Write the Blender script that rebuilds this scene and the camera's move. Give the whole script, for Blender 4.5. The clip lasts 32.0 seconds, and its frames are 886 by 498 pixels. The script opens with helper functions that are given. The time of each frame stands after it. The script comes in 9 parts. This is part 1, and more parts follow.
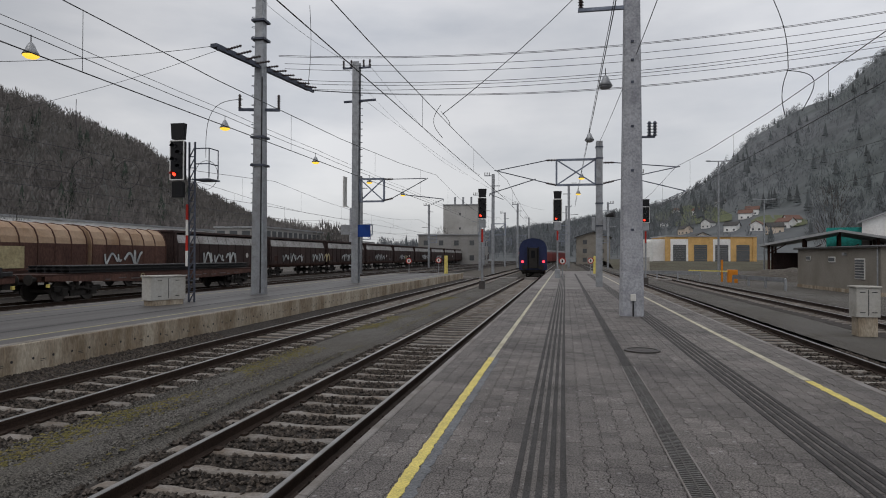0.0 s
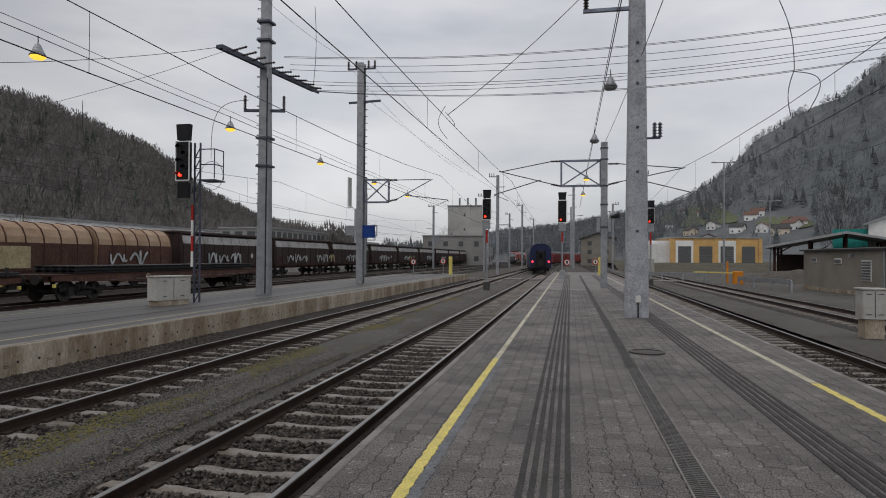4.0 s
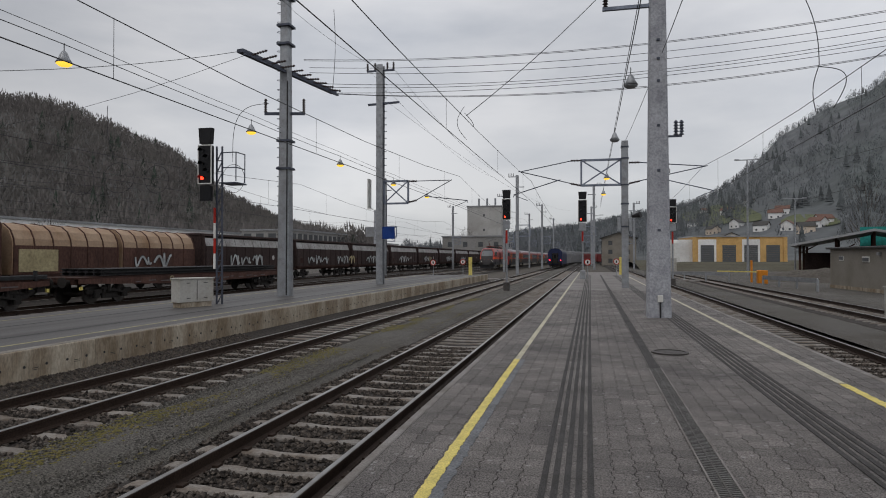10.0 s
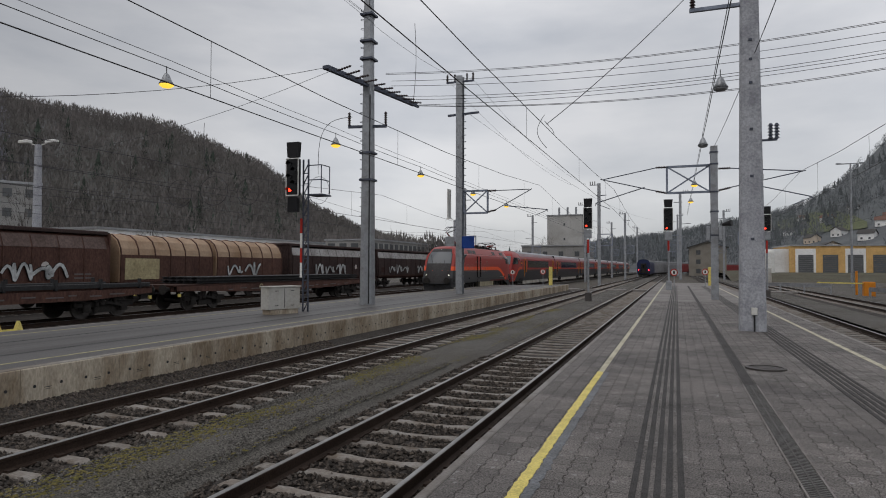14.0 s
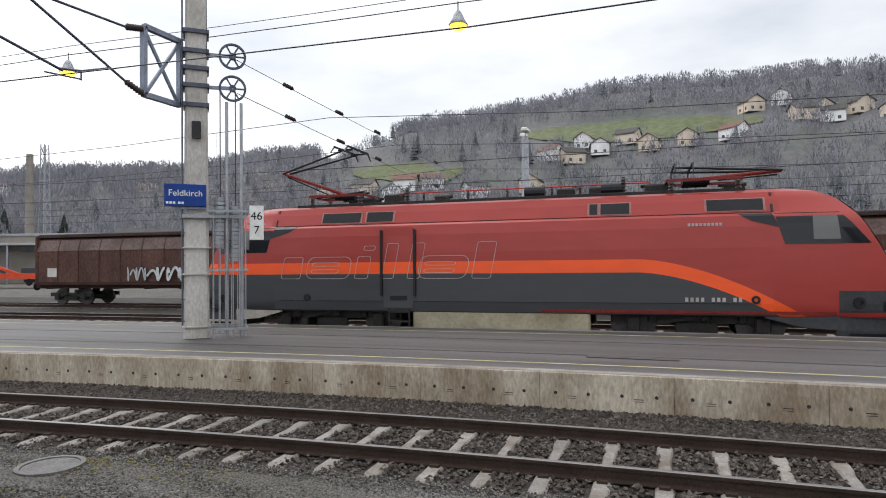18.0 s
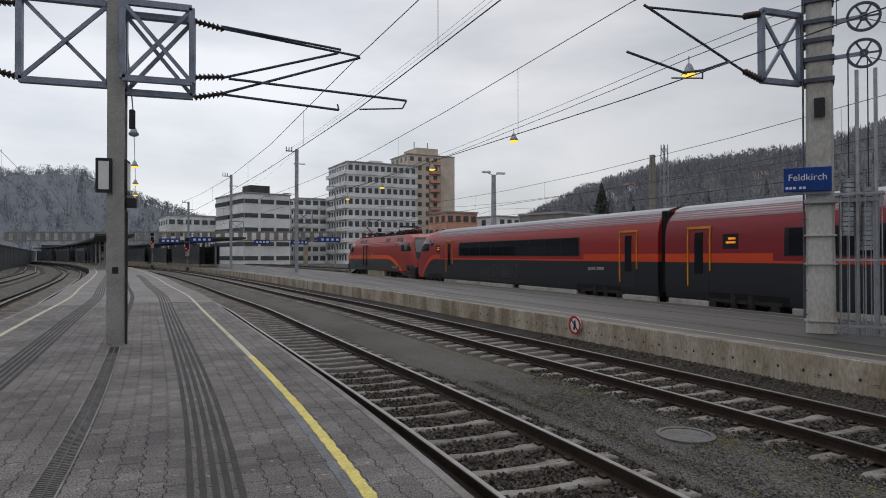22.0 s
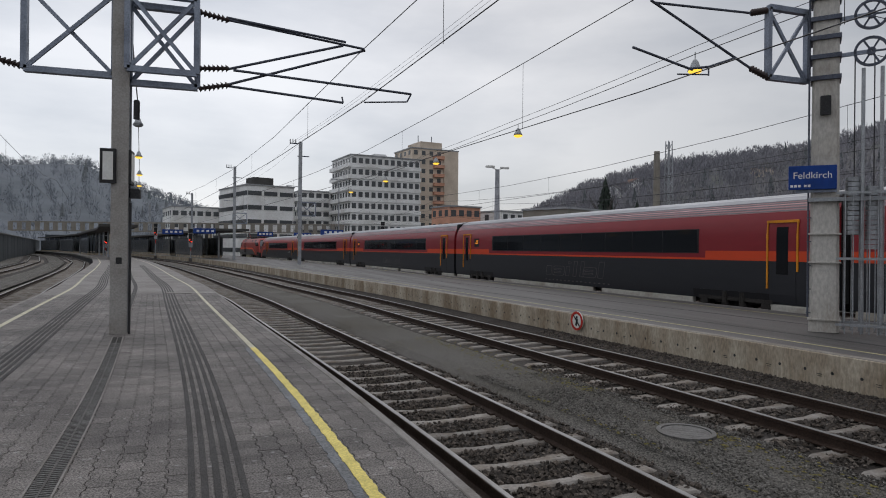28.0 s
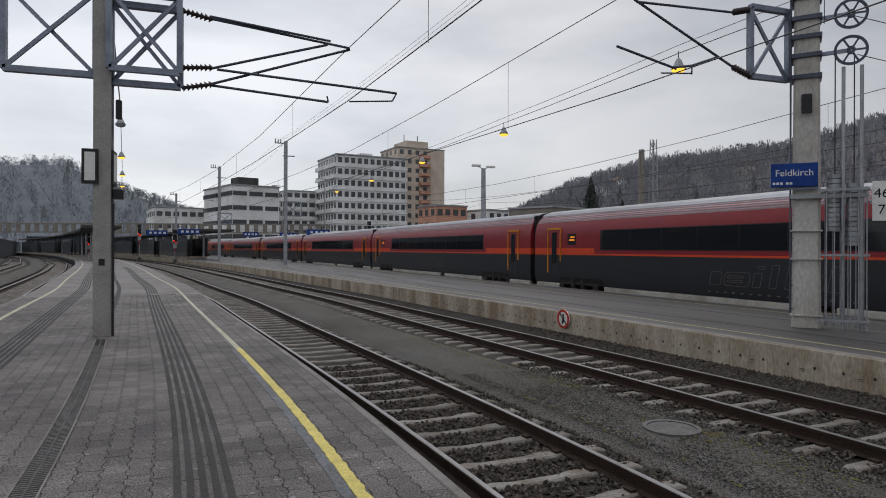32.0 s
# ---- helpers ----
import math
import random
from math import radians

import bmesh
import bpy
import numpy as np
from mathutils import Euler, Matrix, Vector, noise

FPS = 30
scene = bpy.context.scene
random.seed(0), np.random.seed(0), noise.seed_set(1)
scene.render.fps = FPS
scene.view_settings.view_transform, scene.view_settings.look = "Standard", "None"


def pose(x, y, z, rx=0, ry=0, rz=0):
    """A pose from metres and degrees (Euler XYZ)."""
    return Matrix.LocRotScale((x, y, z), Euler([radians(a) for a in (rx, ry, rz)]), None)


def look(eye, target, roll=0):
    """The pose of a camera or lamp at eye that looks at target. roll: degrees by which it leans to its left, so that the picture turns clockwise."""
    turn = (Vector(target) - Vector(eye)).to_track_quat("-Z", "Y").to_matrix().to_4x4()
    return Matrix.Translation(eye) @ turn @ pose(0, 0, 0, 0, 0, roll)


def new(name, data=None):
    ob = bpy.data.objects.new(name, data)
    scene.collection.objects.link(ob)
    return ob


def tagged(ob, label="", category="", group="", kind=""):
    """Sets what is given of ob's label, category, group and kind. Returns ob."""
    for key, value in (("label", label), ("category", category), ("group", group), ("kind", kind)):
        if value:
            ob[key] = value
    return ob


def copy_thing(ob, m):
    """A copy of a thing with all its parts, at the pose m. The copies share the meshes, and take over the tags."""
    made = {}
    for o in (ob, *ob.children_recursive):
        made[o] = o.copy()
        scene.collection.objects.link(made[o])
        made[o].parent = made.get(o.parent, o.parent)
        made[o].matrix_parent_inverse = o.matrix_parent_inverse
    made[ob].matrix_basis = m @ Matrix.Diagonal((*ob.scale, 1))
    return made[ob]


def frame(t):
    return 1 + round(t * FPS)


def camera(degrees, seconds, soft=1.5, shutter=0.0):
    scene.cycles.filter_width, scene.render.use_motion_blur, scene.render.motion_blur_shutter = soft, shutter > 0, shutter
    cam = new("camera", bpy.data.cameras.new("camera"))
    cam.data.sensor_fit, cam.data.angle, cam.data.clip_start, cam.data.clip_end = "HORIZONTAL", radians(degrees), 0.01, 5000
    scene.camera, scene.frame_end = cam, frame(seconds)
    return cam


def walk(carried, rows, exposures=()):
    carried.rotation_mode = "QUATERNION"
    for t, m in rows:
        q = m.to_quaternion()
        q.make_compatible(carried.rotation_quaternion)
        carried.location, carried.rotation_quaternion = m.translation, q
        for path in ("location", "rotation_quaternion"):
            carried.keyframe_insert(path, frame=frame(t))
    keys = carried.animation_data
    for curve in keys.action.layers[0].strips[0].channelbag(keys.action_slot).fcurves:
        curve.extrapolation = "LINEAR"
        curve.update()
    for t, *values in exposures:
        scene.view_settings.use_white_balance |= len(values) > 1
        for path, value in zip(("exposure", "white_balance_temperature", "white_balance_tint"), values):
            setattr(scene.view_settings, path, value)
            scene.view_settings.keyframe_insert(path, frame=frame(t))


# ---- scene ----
# The camera turns on the spot; rows of seconds, tilt, lean and heading in degrees.
cam = camera(69.85, 32.0, 1.0)
EXPO = [(0, 0.12, 6600, 11.5), (13.0, 0.08, 6600, 11.5), (15.5, 0.20, 6600, 11.5), (16.0, 0.38, 6600, 11.5), (16.4, 0.64, 6550, 11.5), (17.0, 1.08, 6500, 11), (17.5, 1.30, 6500, 10.5), (18.2, 1.22, 6500, 10.5), (19.0, 0.60, 6450, 10.5), (20.0, 0.2, 6420, 11), (32, 0.2, 6420, 11)]
TURNS = [
    (0.0, 90.64, -0.23, 10.89),
    (0.5, 90.76, -0.09, 11.23),
    (1.0, 90.79, -0.04, 11.64),
    (1.5, 90.56, -0.09, 11.68),
    (2.0, 90.51, -0.33, 11.37),
    (2.5, 90.77, -0.39, 11.22),
    (3.0, 90.92, -0.42, 11.21),
    (3.5, 90.81, -0.37, 11.29),
    (5.5, 90.67, -0.25, 11.21),
    (6.0, 90.80, -0.30, 11.06),
    (6.5, 91.03, -0.18, 11.26),
    (7.0, 90.90, -0.06, 11.79),
    (7.5, 91.10, -0.02, 11.89),
    (8.0, 91.08, -0.01, 12.11),
    (8.5, 91.12, -0.17, 12.49),
    (9.0, 91.54, 0.01, 12.50),
    (9.5, 91.04, -0.10, 12.56),
    (10.0, 90.78, 0.01, 13.07),
    (10.5, 91.17, 0.09, 14.38),
    (11.0, 91.61, 0.40, 15.89),
    (11.5, 91.64, 0.08, 17.42),
    (12.0, 91.64, -0.09, 18.77),
    (12.5, 91.67, -0.12, 19.08),
    (13.0, 91.77, -0.29, 19.43),
    (13.5, 91.68, -0.24, 19.73),
    (15.5, 91.75, 0.48, 27.39),
    (16.0, 92.03, 0.68, 33.66),
    (16.2, 92.22, 0.63, 37.51),
    (16.4, 92.21, 1.09, 42.99),
    (16.5, 91.99, 1.31, 45.87),
    (16.7, 91.72, 1.50, 53.06),
    (17.0, 91.69, 1.39, 67.33),
    (17.2, 91.13, 0.92, 76.82),
    (17.4, 91.47, 0.65, 86.48),
    (17.5, 91.91, 0.31, 90.89),
    (17.6, 92.49, 0.09, 94.64),
    (17.7, 92.40, -0.30, 99.18),
    (17.8, 91.96, 0.19, 103.12),
    (18.0, 91.29, 0.61, 110.98),
    (18.2, 91.32, 0.32, 118.27),
    (18.5, 91.38, 0.21, 127.79),
    (19.0, 91.41, -0.87, 143.85),
    (19.5, 91.68, -1.40, 153.86),
    (20.0, 91.30, -0.46, 158.53),
    (20.5, 91.05, -0.25, 159.48),
    (21.0, 90.92, -0.25, 160.23),
    (21.5, 90.67, -0.02, 161.38),
    (22.0, 90.60, 0.09, 162.32),
    (22.5, 90.90, 0.18, 162.42),
    (23.0, 90.82, 0.18, 162.57),
    (23.5, 90.59, 0.03, 162.68),
    (24.0, 90.52, 0.35, 162.87),
    (24.5, 90.34, 0.27, 162.69),
    (25.0, 90.09, -0.01, 162.58),
    (25.5, 90.23, -0.78, 162.58),
    (27.5, 90.05, -0.61, 162.40),
    (28.0, 90.07, -0.58, 162.57),
    (28.5, 90.16, -0.52, 162.39),
    (29.0, 90.39, -0.38, 162.26),
    (29.5, 90.41, -0.24, 162.01),
    (30.0, 90.30, -0.48, 161.86),
    (30.5, 90.30, -0.78, 162.00),
    (31.0, 90.21, -0.77, 161.77),
    (31.5, 89.98, -0.56, 161.61),
    (32.0, 90.00, -0.19, 161.37),
]
REACH = 0.2


def held(tilt, lean, heading):
    a = radians(heading)
    return pose(-math.sin(a) * REACH, math.cos(a) * REACH - REACH, 1.6, tilt, lean, heading)


walk(cam, [(t, held(a, b, c)) for t, a, b, c in TURNS], exposures=EXPO)

# ---- world ----
world = bpy.data.worlds.new("overcast")
scene.world = world
world.use_nodes = True
wn, wl = world.node_tree.nodes, world.node_tree.links
wn.clear()
w_out = wn.new("ShaderNodeOutputWorld")
w_bg = wn.new("ShaderNodeBackground")
w_sky = wn.new("ShaderNodeTexSky")
w_sky.sky_type, w_sky.sun_disc = "NISHITA", False
w_sky.sun_elevation, w_sky.sun_rotation = radians(35), radians(200)
w_tc = wn.new("ShaderNodeTexCoord")
w_map = wn.new("ShaderNodeMapping")
w_map.inputs["Scale"].default_value = (1.3, 1.3, 4.2)
w_n1 = wn.new("ShaderNodeTexNoise")
w_n1.inputs["Scale"].default_value, w_n1.inputs["Detail"].default_value, w_n1.inputs["Roughness"].default_value = 1.5, 7, 0.52
w_ramp = wn.new("ShaderNodeValToRGB")
w_ramp.color_ramp.elements[0].position, w_ramp.color_ramp.elements[0].color = 0.33, (0.445, 0.470, 0.508, 1)
w_ramp.color_ramp.elements[1].position, w_ramp.color_ramp.elements[1].color = 0.62, (0.705, 0.714, 0.728, 1)
w_mix = wn.new("ShaderNodeMixRGB")
w_mix.inputs["Fac"].default_value = 0.012
wl.new(w_tc.outputs["Generated"], w_map.inputs["Vector"])
wl.new(w_map.outputs["Vector"], w_n1.inputs["Vector"])
wl.new(w_n1.outputs["Fac"], w_ramp.inputs["Fac"])
wl.new(w_ramp.outputs["Color"], w_mix.inputs["Color1"])
wl.new(w_sky.outputs["Color"], w_mix.inputs["Color2"])
# added broad dimming of the sky over the western hill, against the raised exposure
w_dot = wn.new("ShaderNodeVectorMath")
w_dot.operation = "DOT_PRODUCT"
w_dot.inputs[1].default_value = (-0.99, -0.13, 0.0)
w_west = wn.new("ShaderNodeMapRange")
w_west.interpolation_type = "SMOOTHSTEP"
w_west.inputs["From Min"].default_value, w_west.inputs["From Max"].default_value = 0.10, 0.98
w_west.inputs["To Min"].default_value, w_west.inputs["To Max"].default_value = 1.0, 0.60
w_dim = wn.new("ShaderNodeVectorMath")
w_dim.operation = "SCALE"
wl.new(w_tc.outputs["Generated"], w_dot.inputs[0])
wl.new(w_dot.outputs["Value"], w_west.inputs["Value"])
wl.new(w_mix.outputs["Color"], w_dim.inputs[0])
wl.new(w_west.outputs["Result"], w_dim.inputs["Scale"])
# and a grey bank of cloud low over the valley to the north
w_dot2 = wn.new("ShaderNodeVectorMath")
w_dot2.operation = "DOT_PRODUCT"
w_dot2.inputs[1].default_value = (0.0, 1.0, 0.0)
w_bank2 = wn.new("ShaderNodeMapRange")
w_bank2.interpolation_type = "SMOOTHSTEP"
w_bank2.inputs["From Min"].default_value, w_bank2.inputs["From Max"].default_value = 0.88, 0.99
w_bank2.inputs["To Min"].default_value, w_bank2.inputs["To Max"].default_value = 1.0, 0.83
w_dim2 = wn.new("ShaderNodeVectorMath")
w_dim2.operation = "SCALE"
wl.new(w_tc.outputs["Generated"], w_dot2.inputs[0])
wl.new(w_dot2.outputs["Value"], w_bank2.inputs["Value"])
wl.new(w_dim.outputs["Vector"], w_dim2.inputs[0])
wl.new(w_bank2.outputs["Result"], w_dim2.inputs["Scale"])
wl.new(w_dim2.outputs["Vector"], w_bg.inputs["Color"])
w_bg.inputs["Strength"].default_value = 1.0
wl.new(w_bg.outputs["Background"], w_out.inputs["Surface"])

sun_data = bpy.data.lights.new("sun", "SUN")
sun_data.energy, sun_data.angle, sun_data.color = 0.5, radians(40), (1.0, 0.97, 0.93)
sun = new("sun", sun_data)
sun.matrix_world = look((0, 0, 50), (18, 30, 0))


# ---- building tools ----
class MB:
    """A heap of faces that becomes one mesh."""

    def __init__(self):
        self.v, self.f, self.m, self.k = [], [], [], 0

    def add(self, verts, faces):
        n = len(self.v)
        self.v += [tuple(p) for p in verts]
        self.f += [tuple(i + n for i in f) for f in faces]
        self.m += [self.k] * len(faces)
        return self

    def box(self, x0, x1, y0, y1, z0, z1, bev=0.0):
        if bev <= 0:
            v = [(x, y, z) for z in (z0, z1) for x, y in ((x0, y0), (x1, y0), (x1, y1), (x0, y1))]
            return self.add(v, [(3, 2, 1, 0), (4, 5, 6, 7), (0, 1, 5, 4), (1, 2, 6, 5), (2, 3, 7, 6), (3, 0, 4, 7)])
        b = bev
        ring = [(x0 + b, y0), (x1 - b, y0), (x1, y0 + b), (x1, y1 - b), (x1 - b, y1), (x0 + b, y1), (x0, y1 - b), (x0, y0 + b)]
        top = [(x0 + b, y0 + b), (x1 - b, y0 + b), (x1 - b, y0 + b), (x1 - b, y1 - b), (x1 - b, y1 - b), (x0 + b, y1 - b), (x0 + b, y1 - b), (x0 + b, y0 + b)]
        v = [(x, y, z0) for x, y in ring] + [(x, y, z1 - b) for x, y in ring] + [(x, y, z1) for x, y in top]
        f = [tuple(range(7, -1, -1)), (16, 17, 19, 21)]
        for i in range(8):
            j = (i + 1) % 8
            f.append((i, j, 8 + j, 8 + i))
            f.append((8 + i, 8 + j, 16 + j, 16 + i) if i % 2 == 0 else (8 + i, 8 + j, 16 + i))
        return self.add(v, f)

    def cbox(self, c, s, bev=0.0):
        return self.box(c[0] - s[0] / 2, c[0] + s[0] / 2, c[1] - s[1] / 2, c[1] + s[1] / 2, c[2] - s[2] / 2, c[2] + s[2] / 2, bev)

    def cyl(self, a, b, r0, r1=None, n=10, cap=True):
        a, b = Vector(a), Vector(b)
        r1 = r0 if r1 is None else r1
        d = (b - a).normalized()
        u = d.orthogonal().normalized()
        w = d.cross(u)
        v = []
        for p, r in ((a, r0), (b, r1)):
            v += [p + (u * math.cos(2 * math.pi * i / n) + w * math.sin(2 * math.pi * i / n)) * r for i in range(n)]
        f = [(i, (i + 1) % n, n + (i + 1) % n, n + i) for i in range(n)]
        if cap:
            f += [tuple(range(n - 1, -1, -1)), tuple(range(n, 2 * n))]
        return self.add(v, f)

    def bar(self, a, b, w, h):
        """A square bar from a to b, w across and h high."""
        a, b = Vector(a), Vector(b)
        d = (b - a).normalized()
        side = d.cross(Vector((0, 0, 1)))
        side = side.normalized() if side.length > 1e-4 else Vector((1, 0, 0))
        up = side.cross(d).normalized()
        v = [p + side * sx * w / 2 + up * sz * h / 2 for p in (a, b) for sx, sz in ((-1, -1), (1, -1), (1, 1), (-1, 1))]
        return self.add(v, [(3, 2, 1, 0), (4, 5, 6, 7), (0, 1, 5, 4), (1, 2, 6, 5), (2, 3, 7, 6), (3, 0, 4, 7)])

    def ring(self, c, axis, r0, r1, t, n=24):
        """A flat annulus of thickness t about an axis."""
        c, d = Vector(c), Vector(axis).normalized()
        u = d.orthogonal().normalized()
        w = d.cross(u)
        v = []
        for r in (r0, r1):
            for o in (-t / 2, t / 2):
                v += [c + d * o + (u * math.cos(2 * math.pi * i / n) + w * math.sin(2 * math.pi * i / n)) * r for i in range(n)]
        f = []
        for i in range(n):
            j = (i + 1) % n
            f += [(i, n + i, n + j, j), (2 * n + i, 2 * n + j, 3 * n + j, 3 * n + i), (i, j, 2 * n + j, 2 * n + i), (n + i, 3 * n + i, 3 * n + j, n + j)]
        return self.add(v, f)

    def lathe(self, c, prof, n=16):
        """A turned body about the upright through c; prof: (radius, height)."""
        v = [(c[0] + r * math.cos(2 * math.pi * i / n), c[1] + r * math.sin(2 * math.pi * i / n), c[2] + z) for r, z in prof for i in range(n)]
        f = [(k * n + i, k * n + (i + 1) % n, (k + 1) * n + (i + 1) % n, (k + 1) * n + i) for k in range(len(prof) - 1) for i in range(n)]
        f += [tuple(range(n - 1, -1, -1)), tuple(range((len(prof) - 1) * n, len(prof) * n))]
        return self.add(v, f)

    def grid(self, rows, close=False):
        """Rows of equally many points, joined by quads."""
        n = len(rows[0])
        v = [p for r in rows for p in r]
        m = n if close else n - 1
        return self.add(v, [(k * n + i, k * n + (i + 1) % n, (k + 1) * n + (i + 1) % n, (k + 1) * n + i) for k in range(len(rows) - 1) for i in range(m)])

    def prism(self, outline, a, b, axis):
        """An outline of 2D points pushed from a to b along axis 'x', 'y' or 'z'."""
        def at(p, t):
            return {"x": (t, p[0], p[1]), "y": (p[0], t, p[1]), "z": (p[0], p[1], t)}[axis]
        n = len(outline)
        v = [at(p, a) for p in outline] + [at(p, b) for p in outline]
        f = [(i, (i + 1) % n, n + (i + 1) % n, n + i) for i in range(n)] + [tuple(range(n - 1, -1, -1)), tuple(range(n, 2 * n))]
        return self.add(v, f)

    def mesh(self, name, mats, smooth=False):
        me = bpy.data.meshes.new(name)
        me.from_pydata(self.v, [], self.f)
        for m in mats if isinstance(mats, (list, tuple)) else [mats]:
            me.materials.append(m)
        if any(self.m):
            me.polygons.foreach_set("material_index", self.m)
        if smooth:
            me.polygons.foreach_set("use_smooth", [True] * len(me.polygons))
        me.validate()
        me.update()
        bm = bmesh.new()
        bm.from_mesh(me)
        if len(bm.faces) < 60000:
            bmesh.ops.recalc_face_normals(bm, faces=bm.faces)
            bm.to_mesh(me)
        bm.free()
        return me


def part(name, mb, material, parent, label="", smooth=False, at=None):
    """One mesh under a thing or a part."""
    ob = new(name, mb if isinstance(mb, bpy.types.Mesh) else mb.mesh(name, material, smooth))
    ob.parent = parent
    if at is not None:
        ob.matrix_basis = at
    if label:
        ob["label"] = label
    return ob


def thing(name, at, label, category, group="", kind=""):
    ob = new(name)
    ob.empty_display_size = 0.2
    ob.matrix_basis = at
    return tagged(ob, label, category, group, kind)


def solid(name, mb, material, label, category="", kind="", group="", smooth=False):
    """A thing that is one mesh."""
    return tagged(new(name, mb.mesh(name, material, smooth)), label, category, group, kind)


# ---- materials ----
def nodes_of(m):
    m.use_nodes = True
    return m.node_tree.nodes, m.node_tree.links, m.node_tree.nodes["Principled BSDF"]


def rgb(c, k=1.0):
    return (c[0] * k, c[1] * k, c[2] * k, 1)


def surface(name, base, rough=0.7, metal=0.0, var=0.25, fine=30.0, coarse=1.2, bump=0.15, other=None, amount=0.5, spec=0.25, rnd=0.0, stretch=(1, 1, 1), spots=0.0, placed=False):
    """A worn surface: grain and stains at two scales, a second colour in patches, and fine relief."""
    m = bpy.data.materials.new(name)
    n, l, b = nodes_of(m)
    tc, mp = n.new("ShaderNodeTexCoord"), n.new("ShaderNodeMapping")
    mp.inputs["Scale"].default_value = stretch
    if placed:
        at = n.new("ShaderNodeNewGeometry")
        l.new(at.outputs["Position"], mp.inputs["Vector"])
    else:
        l.new(tc.outputs["Object"], mp.inputs["Vector"])
    a, c = n.new("ShaderNodeTexNoise"), n.new("ShaderNodeTexNoise")
    a.inputs["Scale"].default_value, a.inputs["Detail"].default_value, a.inputs["Roughness"].default_value = fine, 6, 0.65
    c.inputs["Scale"].default_value, c.inputs["Detail"].default_value, c.inputs["Roughness"].default_value = coarse, 8, 0.62
    for t in (a, c):
        l.new(mp.outputs["Vector"], t.inputs["Vector"])
    r1 = n.new("ShaderNodeValToRGB")
    r1.color_ramp.elements[0].position, r1.color_ramp.elements[1].position = 0.37, 0.63
    r1.color_ramp.elements[0].color, r1.color_ramp.elements[1].color = rgb(base, 1 - var), rgb(base, 1 + var)
    l.new(a.outputs["Fac"], r1.inputs["Fac"])
    r2 = n.new("ShaderNodeValToRGB")
    r2.color_ramp.elements[0].position, r2.color_ramp.elements[1].position = 0.5 - 0.15 * amount, 0.5 + 0.28 * (1.2 - amount)
    r2.color_ramp.elements[0].color, r2.color_ramp.elements[1].color = (0, 0, 0, 1), (1, 1, 1, 1)
    l.new(c.outputs["Fac"], r2.inputs["Fac"])
    mx = n.new("ShaderNodeMixRGB")
    l.new(r2.outputs["Color"], mx.inputs["Fac"])
    l.new(r1.outputs["Color"], mx.inputs["Color1"])
    mul = n.new("ShaderNodeMixRGB")
    mul.blend_type = "MULTIPLY"
    mul.inputs["Fac"].default_value = 1.0
    l.new(r1.outputs["Color"], mul.inputs["Color1"])
    o = other if other else (0.72, 0.70, 0.68)
    mul.inputs["Color2"].default_value = rgb(o)
    l.new(mul.outputs["Color"], mx.inputs["Color2"])
    last = mx.outputs["Color"]
    if spots:
        vo = n.new("ShaderNodeTexVoronoi")
        vo.inputs["Scale"].default_value = 7.0
        l.new(mp.outputs["Vector"], vo.inputs["Vector"])
        vr = n.new("ShaderNodeMapRange")
        vr.inputs["From Min"].default_value, vr.inputs["From Max"].default_value = 0.10, 0.15
        vr.inputs["To Min"].default_value, vr.inputs["To Max"].default_value = spots, 0.0
        l.new(vo.outputs["Distance"], vr.inputs["Value"])
        vm = n.new("ShaderNodeMixRGB")
        l.new(vr.outputs["Result"], vm.inputs["Fac"])
        l.new(last, vm.inputs["Color1"])
        vm.inputs["Color2"].default_value = rgb((0.34, 0.335, 0.33))
        last = vm.outputs["Color"]
    if rnd:
        oi, hs = n.new("ShaderNodeObjectInfo"), n.new("ShaderNodeHueSaturation")
        geo = n.new("ShaderNodeNewGeometry")
        mm = n.new("ShaderNodeMath")
        mm.operation = "ADD"
        l.new(oi.outputs["Random"], mm.inputs[0])
        l.new(geo.outputs["Random Per Island"], mm.inputs[1])
        fr = n.new("ShaderNodeMath")
        fr.operation = "FRACT"
        l.new(mm.outputs[0], fr.inputs[0])
        mr = n.new("ShaderNodeMapRange")
        mr.inputs["To Min"].default_value, mr.inputs["To Max"].default_value = 1 - rnd, 1 + rnd
        l.new(fr.outputs[0], mr.inputs["Value"])
        l.new(mr.outputs["Result"], hs.inputs["Value"])
        l.new(last, hs.inputs["Color"])
        last = hs.outputs["Color"]
    l.new(last, b.inputs["Base Color"])
    b.inputs["Metallic"].default_value = metal
    b.inputs["Specular IOR Level"].default_value = spec
    rr = n.new("ShaderNodeMapRange")
    rr.inputs["To Min"].default_value, rr.inputs["To Max"].default_value = max(0.03, rough - 0.12), min(1, rough + 0.12)
    l.new(c.outputs["Fac"], rr.inputs["Value"])
    l.new(rr.outputs["Result"], b.inputs["Roughness"])
    if bump:
        bp = n.new("ShaderNodeBump")
        bp.inputs["Strength"].default_value, bp.inputs["Distance"].default_value = bump, 0.02
        l.new(a.outputs["Fac"], bp.inputs["Height"])
        l.new(bp.outputs["Normal"], b.inputs["Normal"])
    return m


def glow(name, colour, strength):
    m = bpy.data.materials.new(name)
    n, l, b = nodes_of(m)
    b.inputs["Base Color"].default_value = rgb(colour)
    b.inputs["Emission Color"].default_value = rgb(colour)
    b.inputs["Emission Strength"].default_value = strength
    return m


